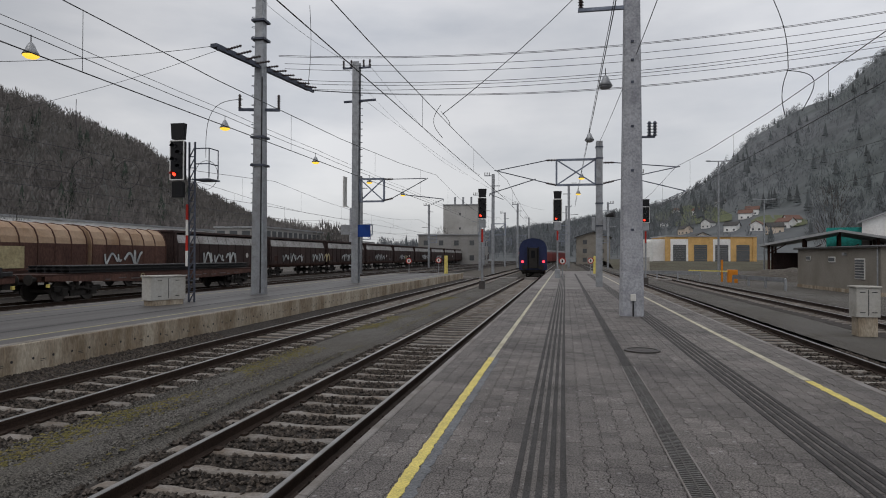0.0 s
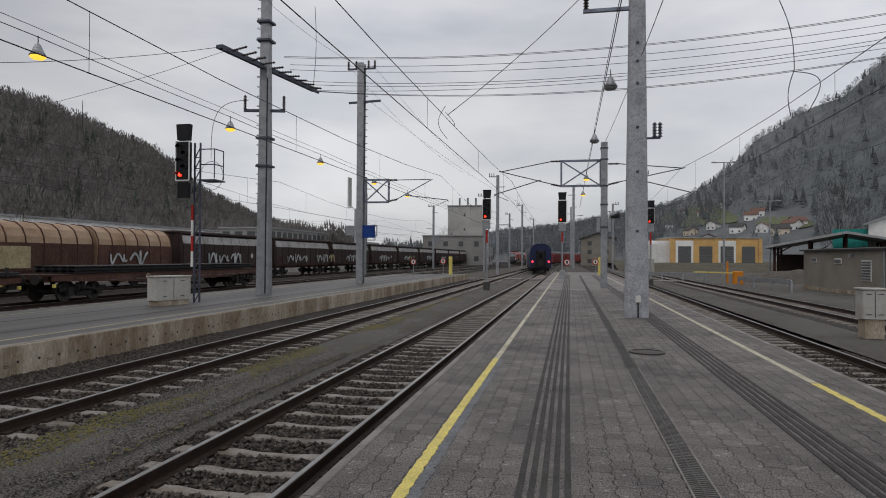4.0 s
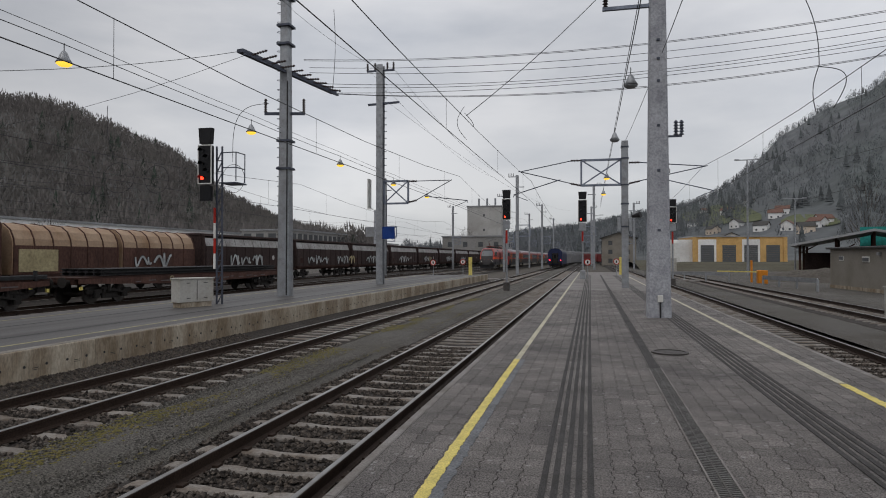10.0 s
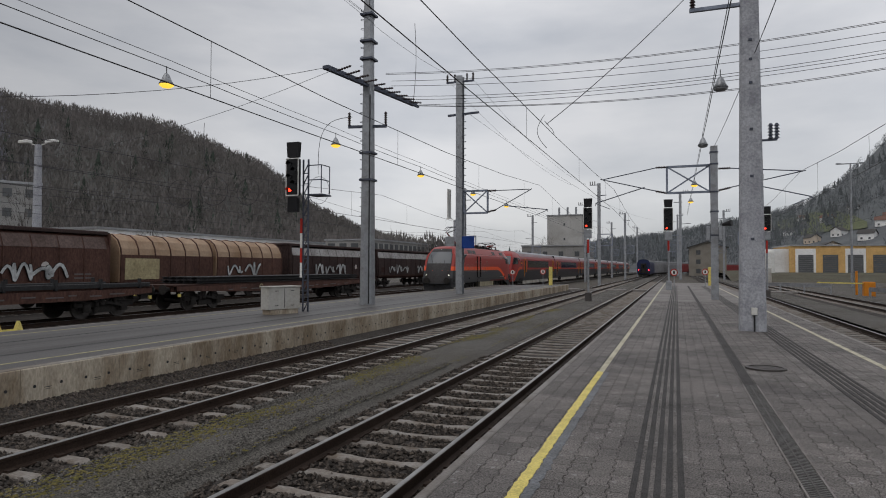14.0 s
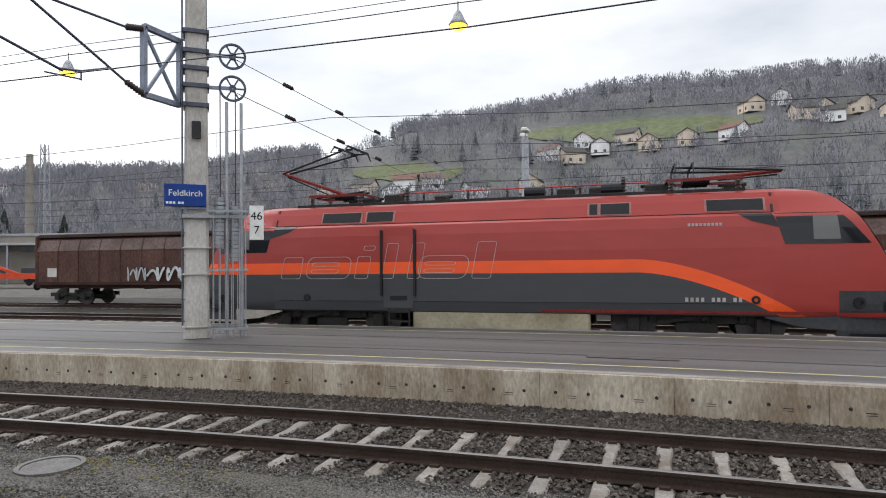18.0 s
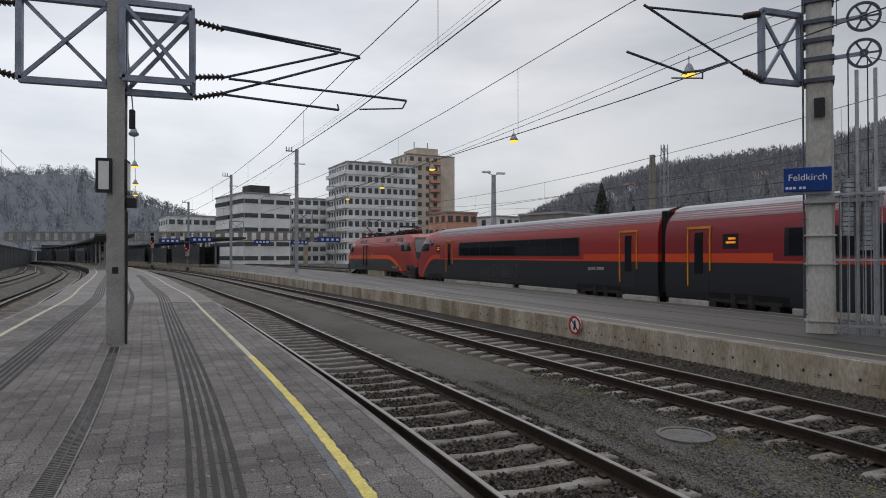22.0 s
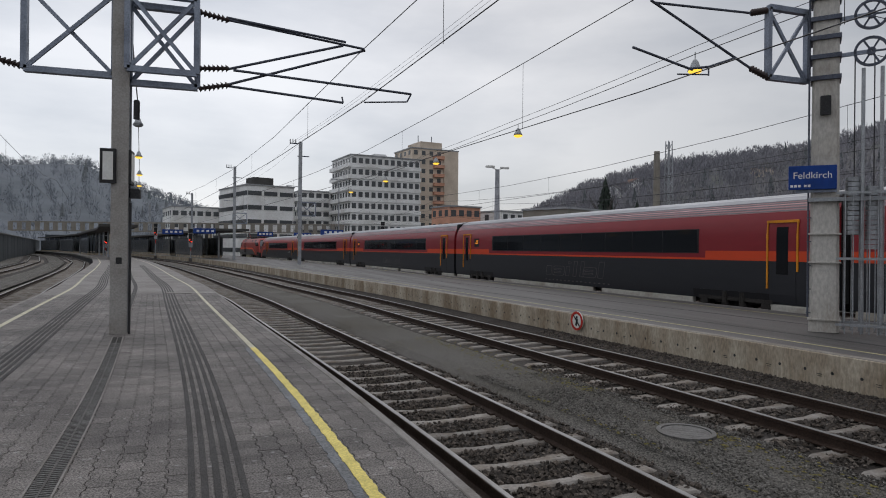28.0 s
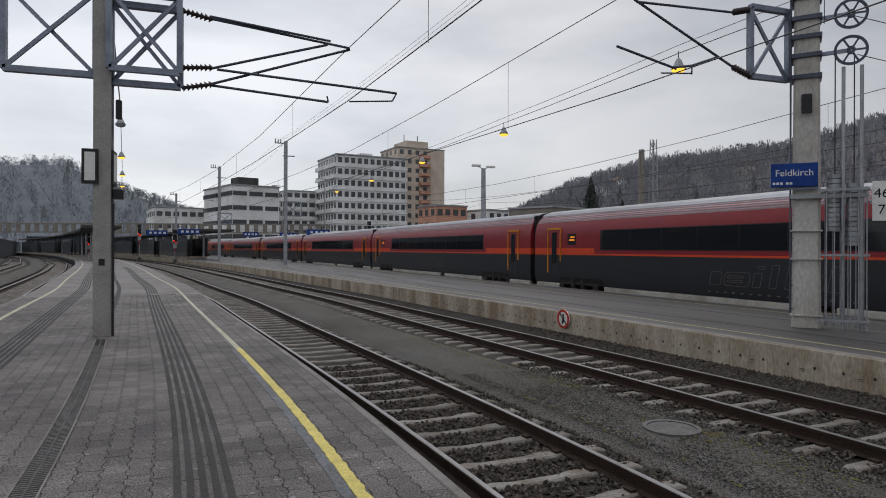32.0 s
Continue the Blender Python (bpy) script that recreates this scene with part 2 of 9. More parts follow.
def glass(name, colour, rough=0.10):
    m = bpy.data.materials.new(name)
    n, l, b = nodes_of(m)
    b.inputs["Base Color"].default_value = rgb(colour)
    b.inputs["Roughness"].default_value = rough
    b.inputs["Specular IOR Level"].default_value = 0.3
    return m


M = {}
M["paver"] = surface("paver", (0.172, 0.157, 0.147), 0.66, 0, 0.75, 70, 0.6, 0.8, (0.62, 0.62, 0.64), 0.7, rnd=0.2, spots=0.6, placed=True)
M["joint"] = surface("joint", (0.030, 0.028, 0.026), 0.9, 0, 0.3, 80, 2, 0.3)
M["paving_far"] = surface("paving_far", (0.195, 0.180, 0.170), 0.65, 0, 0.25, 9, 0.5, 0.3, (0.66, 0.64, 0.64), 0.6)
M["kerb"] = surface("kerb", (0.24, 0.225, 0.215), 0.75, 0, 0.2, 50, 1.5, 0.2, (0.6, 0.57, 0.53), 0.6)
M["concrete"] = surface("concrete", (0.44, 0.385, 0.305), 0.8, 0, 0.22, 26, 1.3, 0.25, (0.52, 0.46, 0.40), 0.8, rnd=0.06, stretch=(1, 1, 0.35), placed=True)
M["concrete_mast"] = surface("concrete_mast", (0.40, 0.41, 0.44), 0.8, 0, 0.2, 18, 2.0, 0.4, (0.68, 0.68, 0.70), 0.5)
M["asphalt"] = surface("asphalt", (0.098, 0.094, 0.092), 0.55, 0, 0.25, 70, 0.5, 0.2, (0.6, 0.58, 0.56), 0.6, stretch=(2.2, 0.12, 1))
M["gravel"] = surface("gravel", (0.105, 0.098, 0.090), 0.9, 0, 0.9, 45, 0.45, 0.9, (0.7, 0.68, 0.6), 0.5)
M["moss"] = surface("moss", (0.150, 0.124, 0.046), 0.95, 0, 0.4, 40, 3.0, 0.8, (0.7, 0.8, 0.6), 0.5)
M["ballast"] = surface("ballast", (0.048, 0.042, 0.038), 0.9, 0, 0.55, 24, 0.8, 1.0, (0.6, 0.55, 0.5), 0.5)
M["stone"] = surface("stone", (0.076, 0.064, 0.055), 0.85, 0, 0.4, 30, 6, 0.3, (0.7, 0.66, 0.6), 0.5, rnd=0.7)
M["grain"] = surface("grain", (0.120, 0.113, 0.104), 0.9, 0, 0.3, 30, 6, 0.2, (0.7, 0.68, 0.64), 0.5, rnd=0.65)
M["sleeper"] = surface("sleeper", (0.235, 0.218, 0.200), 0.85, 0, 0.2, 30, 3, 0.25, (0.6, 0.52, 0.45), 0.6, rnd=0.16, placed=True)
M["rail"] = surface("rail", (0.042, 0.027, 0.020), 0.7, 0.2, 0.3, 40, 3, 0.2)
M["railtop"] = surface("railtop", (0.30, 0.295, 0.29), 0.34, 0.85, 0.1, 60, 2, 0.05)
M["yellow"] = surface("yellow", (0.72, 0.60, 0.17), 0.6, 0, 0.2, 60, 5, 0.5, (0.74, 0.74, 0.80), 0.5)
M["yellow_worn"] = surface("yellow_worn", (0.40, 0.36, 0.20), 0.6, 0, 0.2, 40, 3, 0.1, (0.6, 0.6, 0.6), 0.5)
M["greystripe"] = surface("greystripe", (0.150, 0.160, 0.175), 0.6, 0, 0.4, 40, 3, 0.2, (0.7, 0.68, 0.66), 0.8, placed=True)
M["line_cream"] = surface("line_cream", (0.52, 0.49, 0.37), 0.65, 0, 0.2, 45, 3, 0.15, (0.62, 0.6, 0.58), 0.6)
M["tactile"] = surface("tactile", (0.058, 0.055, 0.054), 0.75, 0, 0.6, 120, 2, 0.6)
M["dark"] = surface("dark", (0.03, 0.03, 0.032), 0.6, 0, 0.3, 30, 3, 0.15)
M["cab_pale"] = surface("cab_pale", (0.44, 0.43, 0.40), 0.7, 0, 0.08, 12, 1.2, 0.1, (0.72, 0.68, 0.62), 0.5)
M["cast"] = surface("cast", (0.14, 0.136, 0.132), 0.6, 0.2, 0.3, 40, 4, 0.2)
M["coping"] = surface("coping", (0.27, 0.25, 0.225), 0.75, 0, 0.2, 40, 1.5, 0.2, (0.65, 0.6, 0.55), 0.6)
M["iron"] = surface("iron", (0.10, 0.092, 0.088), 0.55, 0.5, 0.3, 40, 4, 0.2)
M["steel"] = surface("steel", (0.24, 0.27, 0.33), 0.5, 0.35, 0.18, 30, 2, 0.1, (0.62, 0.62, 0.64), 0.5)
M["concrete_warm"] = surface("concrete_warm", (0.47, 0.45, 0.42), 0.8, 0, 0.15, 20, 1.6, 0.25, (0.72, 0.69, 0.65), 0.5, stretch=(1, 1, 0.4))
M["mast_warm"] = surface("mast_warm", (0.335, 0.32, 0.305), 0.6, 0.1, 0.15, 30, 2, 0.1, (0.75, 0.73, 0.70), 0.5)
M["steel_dark"] = surface("steel_dark", (0.09, 0.10, 0.13), 0.5, 0.4, 0.2, 30, 3, 0.1)
M["galv"] = surface("galv", (0.34, 0.355, 0.375), 0.45, 0.5, 0.15, 40, 3, 0.08)
M["wire"] = surface("wire", (0.045, 0.045, 0.05), 0.5, 0.3, 0.2, 50, 3, 0)
M["insul"] = surface("insul", (0.05, 0.035, 0.035), 0.35, 0, 0.2, 30, 3, 0)
M["white"] = surface("white", (0.72, 0.72, 0.70), 0.55, 0, 0.06, 20, 2, 0.05, (0.82, 0.80, 0.76), 0.5)
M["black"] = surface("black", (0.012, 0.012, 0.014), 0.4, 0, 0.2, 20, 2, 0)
M["redpaint"] = surface("redpaint", (0.45, 0.03, 0.02), 0.5, 0, 0.1, 20, 2, 0.05)
M["grass_dull"] = surface("grass_dull", (0.085, 0.080, 0.055), 0.95, 0, 0.4, 3, 0.15, 0.5, (0.8, 0.7, 0.65), 0.6)
M["soil"] = surface("soil", (0.09, 0.08, 0.068), 0.95, 0, 0.4, 5, 0.08, 0.5)
M["glass"] = glass("glass", (0.015, 0.017, 0.02))
M["red_light"] = glow("red_light", (1.0, 0.03, 0.012), 5)
M["tail_light"] = glow("tail_light", (1.0, 0.03, 0.05), 4)
M["warm_light"] = glow("warm_light", (1.0, 0.60, 0.06), 1.1)
M["head_light"] = glow("head_light", (1.0, 0.95, 0.8), 1.6)


# ---- plan: every line of the station bends to +x past the platform's middle ----
BEND_Y = np.array([-400, -300, -200, -150, -100, -70, -50, -37, -28, -21, -12, -8.4, -4.5, 0, 6, 500.0])
BEND_X = np.array([135, 88, 47, 30, 16.5, 10.3, 6.8, 4.7, 3.1, 2.25, 1.08, 0.62, 0.23, 0.04, 0, 0])
FAR_Y = np.array([-300, -200, -150, -103, -75, -54, -40, -28, -18, -8, 0, 500.0])
FAR_X = np.array([62, 32, 20, 11.5, 7.5, 5.0, 3.7, 2.5, 1.6, 0.7, 0.1, 0])
GRID_Y = np.arange(-400, 501, 1.0)


def eased(ys, xs, width):
    v = np.interp(GRID_Y, ys, xs)
    k = np.hanning(2 * width + 1)
    return np.convolve(np.pad(v, width, mode="edge"), k / k.sum(), mode="valid")


BEND, FAR_BEND = eased(BEND_Y, BEND_X, 6), eased(FAR_Y, FAR_X, 8)


def cx(y):
    return float(np.interp(y, GRID_Y, BEND))


def gx(y):
    return float(np.interp(y, GRID_Y, FAR_BEND))


def line_a(x):
    return lambda y: x + cx(y)


def line_c(x):
    return lambda y: x + gx(y)


def spaced(y0, y1, near=1.0, far=6.0):
    """Steps along y, short near the middle and long far off."""
    ys, y = [y0], y0
    while y < y1:
        y = min(y1, y + (near if -60 < y < 40 else far))
        ys.append(y)
    return ys


def strip(mb, fx, prof, y0, y1, near=1.0, far=6.0, ends=True):
    """A profile of (offset, height) swept along a line of the plan."""
    rows = [[(fx(y) + px, y, pz) for px, pz in prof] for y in spaced(y0, y1, near, far)]
    mb.grid(rows)
    if ends:
        n = len(prof)
        mb.add(rows[0], [tuple(range(n))])
        mb.add(rows[-1], [tuple(range(n - 1, -1, -1))])
    return mb


RAIL_Z = -0.55
BED_Z = -0.74


def rail_profile(x):
    return [(x - 0.07, -0.16), (x - 0.07, -0.145), (x - 0.012, -0.125), (x - 0.012, -0.045), (x - 0.036, -0.035), (x - 0.036, -0.004),
            (x - 0.026, 0.0), (x + 0.026, 0.0), (x + 0.036, -0.004), (x + 0.036, -0.035), (x + 0.012, -0.045), (x + 0.012, -0.125), (x + 0.07, -0.145), (x + 0.07, -0.16)]


def track(name, fx, y0, y1, label, s0=0, s1=0):
    """Two rails on sleepers; sleepers between s0 and s1 lie singly."""
    root = tagged(new(name), label, "railway track", "", "structure")
    for k in (-0.755, 0.755):
        body, top = MB(), MB()
        strip(body, fx, [(a, b + RAIL_Z - 0.002) for a, b in rail_profile(k)], y0, y1)
        strip(top, fx, [(k - 0.03, RAIL_Z - 0.004), (k - 0.026, RAIL_Z + 0.002), (k + 0.026, RAIL_Z + 0.002), (k + 0.03, RAIL_Z - 0.004)], y0, y1, ends=False)
        r = part("rail", body, M["rail"], root, "rust-brown steel rail")
        part("running_face", top, M["railtop"], r, "polished running face")
    one = MB()
    z0, z1 = RAIL_Z - 0.36, RAIL_Z - 0.155
    prof = [(-1.3, -0.13), (-1.3, 0.13)]
    rows = []
    for x, h, w in ((-1.3, -0.03, 0.08), (-1.22, 0, 0.095), (-0.45, 0.004, 0.095), (-0.25, -0.008, 0.072), (0.25, -0.008, 0.072), (0.45, 0.004, 0.095), (1.22, 0, 0.095), (1.3, -0.03, 0.08)):
        rows.append([(x, -w - 0.03, z0), (x, -w, z1 + h - 0.02), (x, -w + 0.02, z1 + h), (x, w - 0.02, z1 + h), (x, w, z1 + h - 0.02), (x, w + 0.03, z0)])
    one.grid(rows)
    one.add(rows[0], [(0, 1, 2, 3, 4, 5)])
    one.add(rows[-1], [(5, 4, 3, 2, 1, 0)])
    split = len(one.f)
    for k in (-0.755, 0.755):
        for s in (-1, 1):
            one.k = 1
            one.box(k + s * 0.105 - 0.035, k + s * 0.105 + 0.035, -0.055, 0.055, z1 - 0.01, z1 + 0.03)
    me = one.mesh("sleeper", [M["sleeper"], M["rail"]])
    rest = MB()
    y = y0 + 0.3
    while y < y1:
        a = math.atan2(fx(y - 0.5) - fx(y + 0.5), 1.0)
        if s0 <= y <= s1:
            part("sleeper", me, None, root, at=Matrix.Translation((fx(y), y, 0)) @ Matrix.Rotation(a, 4, "Z"))
        elif -120 < y < 110:
            c, s, f = math.cos(a), math.sin(a), fx(y)
            rest.k = 0
            rest.add([(f + p[0] * c - p[1] * s, y + p[0] * s + p[1] * c, p[2]) for p in one.v], one.f[:split])
            base_i = len(rest.v) - len(one.v)
            rest.f += [tuple(i + base_i for i in q) for q in one.f[split:]]
            rest.m += [1] * (len(one.f) - split)
        y += 0.62
    if rest.v:
        tagged(part("sleepers", rest, [M["sleeper"], M["rail"]], root, "rows of concrete sleepers"), kind="stuff")
    return root


# ---- ground ----
g = MB()
pts = []
for r in (0.1, 30, 70, 140, 260, 420, 700, 1200, 2200, 4200):
    pts.append([(r * math.cos(2 * math.pi * i / 48), r * math.sin(2 * math.pi * i / 48), -0.95 - (0.3 if r > 200 else 0)) for i in range(48)])
g.grid(pts, close=True)
solid("ground", g, M["soil"], "bare brownish grey ground of the valley floor", "ground", "structure")

TRACK_A, TRACK_B, TRACK_R = line_a(-3.41), line_a(-7.95), line_a(5.38)
TRACK_C, TRACK_D, TRACK_E = line_c(-18.5), line_c(-23.6), line_c(-30.6)
TRACK_S = line_a(10.9)

for fx, w in ((TRACK_A, 1.62), (TRACK_B, 1.62), (TRACK_R, 1.62), (TRACK_C, 1.62), (TRACK_D, 2.2), (TRACK_E, 2.4), (TRACK_S, 2.0), (line_c(-35.5), 2.4), (line_c(-27.0), 1.7)):
    bed = MB()
    rows = []
    for y in spaced(-300, 320, 0.5, 8):
        rows.append([(fx(y) + q * w, y, BED_Z + 0.012 * noise.noise((q * 9, y * 3, w * 7)) - (0.10 if abs(q) == 1 else 0)) for q in (-1, -0.85, -0.6, -0.45, -0.2, 0, 0.2, 0.45, 0.6, 0.85, 1)])
    bed.grid(rows)
    solid("ballast_bed", bed, M["ballast"], "dark brown track ballast between the sleepers", "ballast", "structure")

# gravel walkways between the tracks
for fx, a, b in ((line_a(0), -6.52, -4.78), (line_a(0), 7.0, 9.0), (line_a(0), 12.8, 15.0)):
    gr = MB()
    rows = []
    for y in spaced(-260, 300, 0.6, 8):
        rows.append([(fx(y) + a + (b - a) * q / 8, y, -0.63 - (0.11 if q in (0, 8) else 0.03 if q in (1, 7) else 0) + 0.02 * noise.noise((q * 2.1, y * 1.3, a))) for q in range(9)])
    gr.grid(rows)
    solid("gravel_walkway", gr, M["gravel"], "fine dark grey gravel between the tracks", "gravel", "structure")
yard = MB()
rows = [[(x + gx(y), y, -0.86) for x in (-150, -90, -60, -42)] for y in spaced(-280, 400, 5, 15)]
yard.grid(rows)
solid("yard_ground", yard, M["gravel"], "grey gravel of the goods yard", "gravel", "structure")
yard = MB()
yard.grid([[(x + gx(y), y, -0.86) for x in (-42, -37, -33, -27, -20, -16.3)] for y in spaced(-280, 400, 5, 15)])
solid("siding_ground", yard, M["ballast"], "dark ballast between the goods sidings", "ballast", "structure")
yard = MB()
rows = [[(x + cx(y), y, -0.84) for x in (12, 15, 19, 30, 60, 110, 180)] for y in spaced(-280, 400, 5, 15)]
yard.grid(rows)
solid("yard_ground", yard, M["gravel"], "grey gravel of the railway yard", "gravel", "structure")

# moss along the walkway: low cushions in drifts
ms = MB()
rnd = random.Random(5)
for k in range(19000):
    y = rnd.uniform(-16, 34)
    x = -6.08 + rnd.gauss(0, 0.2) if rnd.random() < 0.93 else -5.0 + rnd.gauss(0, 0.06)
    if noise.noise((y * 0.35, 3.3, x * 0.8)) < -0.08 or rnd.random() < (0.85 if -6.5 < y < -0.5 or y < -9.5 else 0.2) or not -6.42 < x < -4.94:
        continue
    r = rnd.uniform(0.008, 0.026)
    n = 6
    o = rnd.random()
    z = -0.626 + 0.006 * rnd.random()
    ring = [(x + cx(y) + r * rnd.uniform(0.6, 1.2) * math.cos((i + o) * 2 * math.pi / n), y + r * 1.5 * rnd.uniform(0.6, 1.2) * math.sin((i + o) * 2 * math.pi / n), z) for i in range(n)]
    ms.add(ring + [(x + cx(y), y, z + r * 0.5)], [(i, (i + 1) % n, n) for i in range(n)])
solid("moss", ms, M["moss"], "yellowish green moss on the gravel", "moss", "stuff")


def stones(name, places, size, mat, lab, seed):
    """Loose broken stones; places: points as an array."""
    r0 = np.random.default_rng(seed)
    n = len(places)
    base = np.array([(1, 0, 0), (0, 1, 0), (-1, 0, 0), (0, -1, 0), (0, 0, 0.8), (0, 0, -0.8)])
    v = base[None] * r0.uniform(0.55, 1.3, (n, 6, 1)) * (size * r0.uniform(0.6, 1.35, (n, 1, 1)))
    a, b = r0.uniform(0, 6.283, n), r0.normal(0, 0.5, n)
    ca, sa, cb, sb = np.cos(a), np.sin(a), np.cos(b), np.sin(b)
    x, z = v[:, :, 0] * cb[:, None] + v[:, :, 2] * sb[:, None], v[:, :, 2] * cb[:, None] - v[:, :, 0] * sb[:, None]
    y = v[:, :, 1]
    v = np.stack([x * ca[:, None] - y * sa[:, None], x * sa[:, None] + y * ca[:, None], z], 2) + places[:, None]
    f = np.array([(0, 1, 4), (1, 2, 4), (2, 3, 4), (3, 0, 4), (1, 0, 5), (2, 1, 5), (3, 2, 5), (0, 3, 5)])
    f = (f[None] + 6 * np.arange(n)[:, None, None]).reshape(-1, 3)
    me = bpy.data.meshes.new(name)
    me.from_pydata(v.reshape(-1, 3).tolist(), [], f.tolist())
    me.materials.append(mat)
    return tagged(new(name, me), lab, "stones", "", "stuff")


def bed_places(fx, y0, y1, w, count, seed, thin=0.0):
    """Points between the sleepers of a track, clear of its rails."""
    r0 = np.random.default_rng(seed)
    x, y = r0.uniform(-w, w, count), r0.uniform(y0, y1, count)
    gap = np.abs((y - (-260 + 0.3) + 0.31) % 0.62 - 0.31)
    mid = np.abs(x) < 0.42
    keep = (gap > np.where(mid, 0.076, 0.100)) | (np.abs(x) > 1.36) | (r0.random(count) < 0.008)
    keep &= np.abs(np.abs(x) - 0.755) > 0.05
    x, y = x[keep], y[keep]
    z = BED_Z + 0.012 + r0.uniform(0, 0.022, len(x)) - np.clip((np.abs(x) - 1.35) * 0.3, 0, 0.1)
    return np.stack([x + np.interp(y, GRID_Y, [fx(q) for q in GRID_Y]), y, z], 1)


sh = MB()
strip(sh, line_a(0), [(-9.66, -0.53), (-9.5, -0.545), (-9.2, -0.62), (-9.0, -0.70), (-8.9, -0.76)], -230, 60, 0.5)
solid("ballast_shoulder", sh, M["ballast"], "dark ballast heaped against the platform wall", "ballast", "structure")
r0 = np.random.default_rng(21)
sy, sq = r0.uniform(-16, 16, 15000), r0.random(15000)
stones("ballast_stones", np.stack([np.interp(sy, GRID_Y, BEND) - 9.6 + 0.68 * sq, sy, np.interp(sq, [0, 0.2, 0.6, 0.9, 1], [-0.53, -0.55, -0.63, -0.70, -0.74])], 1), 0.030, M["stone"], "dark broken stones heaped against the platform wall", 15)
stones("ballast_stones", bed_places(TRACK_A, -13, 16, 1.6, 36000, 1), 0.030, M["stone"], "dark broken ballast stones between the sleepers", 11)
stones("ballast_stones", bed_places(TRACK_B, -12, 16, 1.6, 30000, 2), 0.032, M["stone"], "dark broken ballast stones between the sleepers", 12)
stones("ballast_stones", bed_places(TRACK_R, 6, 18, 1.6, 8000, 3), 0.034, M["stone"], "dark broken ballast stones between the sleepers", 13)
r0 = np.random.default_rng(9)
gy = r0.uniform(-11, 14, 42000)
gq = r0.random(42000)
stones("gravel_grains", np.stack([np.interp(gy, GRID_Y, BEND) - 6.42 + 1.46 * gq, gy, np.full(42000, -0.632)], 1), 0.015, M["grain"], "fine grey gravel grains on the walkway", 14)

for nm, fx, y0, y1, s0, s1, lb in (("track_1", TRACK_A, -260, 300, -32, 40, "rusty rails on concrete sleepers beside the paved platform"),
                                   ("track_2", TRACK_B, -260, 300, -32, 45, "rusty rails on concrete sleepers below the concrete platform wall"),
                                   ("track_3", TRACK_R, -260, 195, 5, 40, "rusty rails behind the paved platform"),
                                   ("track_4", TRACK_C, -280, 320, 0, -1, "rails of the track beyond the second platform"),
                                   ("track_5", TRACK_D, -260, 320, 0, -1, "dark rails of a goods siding"),
                                   ("track_6", TRACK_E, -260, 320, 0, -1, "dark rails of a goods siding with covered wagons"),
                                   ("track_7", TRACK_S, -200, 195, 14, 40, "rusty siding rails beside the gravel")):
    track(nm, fx, y0, y1, lb, s0, s1)


# ---- platform with pavers ----
P_END = 72
plat = MB()
strip(plat, line_a(0), [(-1.74, -0.0085), (3.61, -0.0085), (3.61, -1.0), (-1.74, -1.0)], -250, P_END)
platform = tagged(new("platform_1", plat.mesh("platform_1", M["joint"])), "grey paved island platform with yellow safety lines", "platform", "", "structure")
for x0, x1, lab in ((-1.83, -1.73, "pale concrete edge kerb"), (3.60, 3.72, "pale concrete edge kerb")):
    s = 1 if x0 < 0 else -1
    edge = x0 if x0 < 0 else x1
    y = -40.0
    while y < P_END:
        if y >= 30 or y < -30:
            y1 = y + 10
        else:
            y1 = y + 2.0
        y1 = min(y1, P_END)
        k = MB()
        strip(k, line_a(0), [(x0, -0.20), (x0 + 0.01, -0.012), (x0 + 0.022, 0.0), (x1 - 0.012, 0.0), (x1, -0.012), (x1, -0.20)], y + 0.006, y1 - 0.006)
        part("kerb_stone", k, M["kerb"], platform, lab)
        y = y1
    k = MB()
    strip(k, line_a(0), [(x0, -0.20), (x0, 0), (x1, 0), (x1, -0.20)], -250, -40)
    part("kerb_stone", k, M["kerb"], platform, lab)
    # the shade under the kerb is put into this wall's near-black colour
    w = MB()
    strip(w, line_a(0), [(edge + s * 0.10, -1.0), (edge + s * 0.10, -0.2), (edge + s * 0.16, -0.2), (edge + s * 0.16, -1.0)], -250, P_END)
    part("side_wall", w, M["dark"], platform, "wall below the kerb, its shade painted in as near-black")
# far pavement, where stones can no longer be told apart
for y0, y1 in ((-250, -24), (32, P_END)):
    p = MB()
    strip(p, line_a(0), [(-1.728, -0.02), (-1.728, 0), (3.598, 0), (3.598, -0.02)], y0, y1)
    part("paving", p, M["paving_far"], platform, "far grey stone paving")


def flat_line(name, x0, x1, z, mat, lab, y0=-250, y1=P_END, parent=None):
    m = MB()
    strip(m, line_a(0), [(x0, z - 0.004), (x0, z), (x1, z), (x1, z - 0.004)], y0, y1)
    return part(name, m, mat, parent or platform, lab)




def brushed_line(name, x0, x1, z, mat, lab, y0, y1, ragged):
    """A painted line whose edges wander over the stones' joints."""
    m = MB()
    rows, y = [], y0
    while y <= y1:
        a = x0 + ragged * (noise.noise((y * 9, x0, 1.0)) + 0.6 * noise.noise((y * 31, x0, 4.0)))
        c = x1 + ragged * (noise.noise((y * 9, x1, 7.0)) + 0.6 * noise.noise((y * 31, x1, 9.0)))
        rows.append([(a + cx(y), y, z - 0.005), (a + cx(y), y, z), (c + cx(y), y, z), (c + cx(y), y, z - 0.005)])
        y += 0.03
    m.grid(rows)
    return part(name, m, mat, platform, lab)


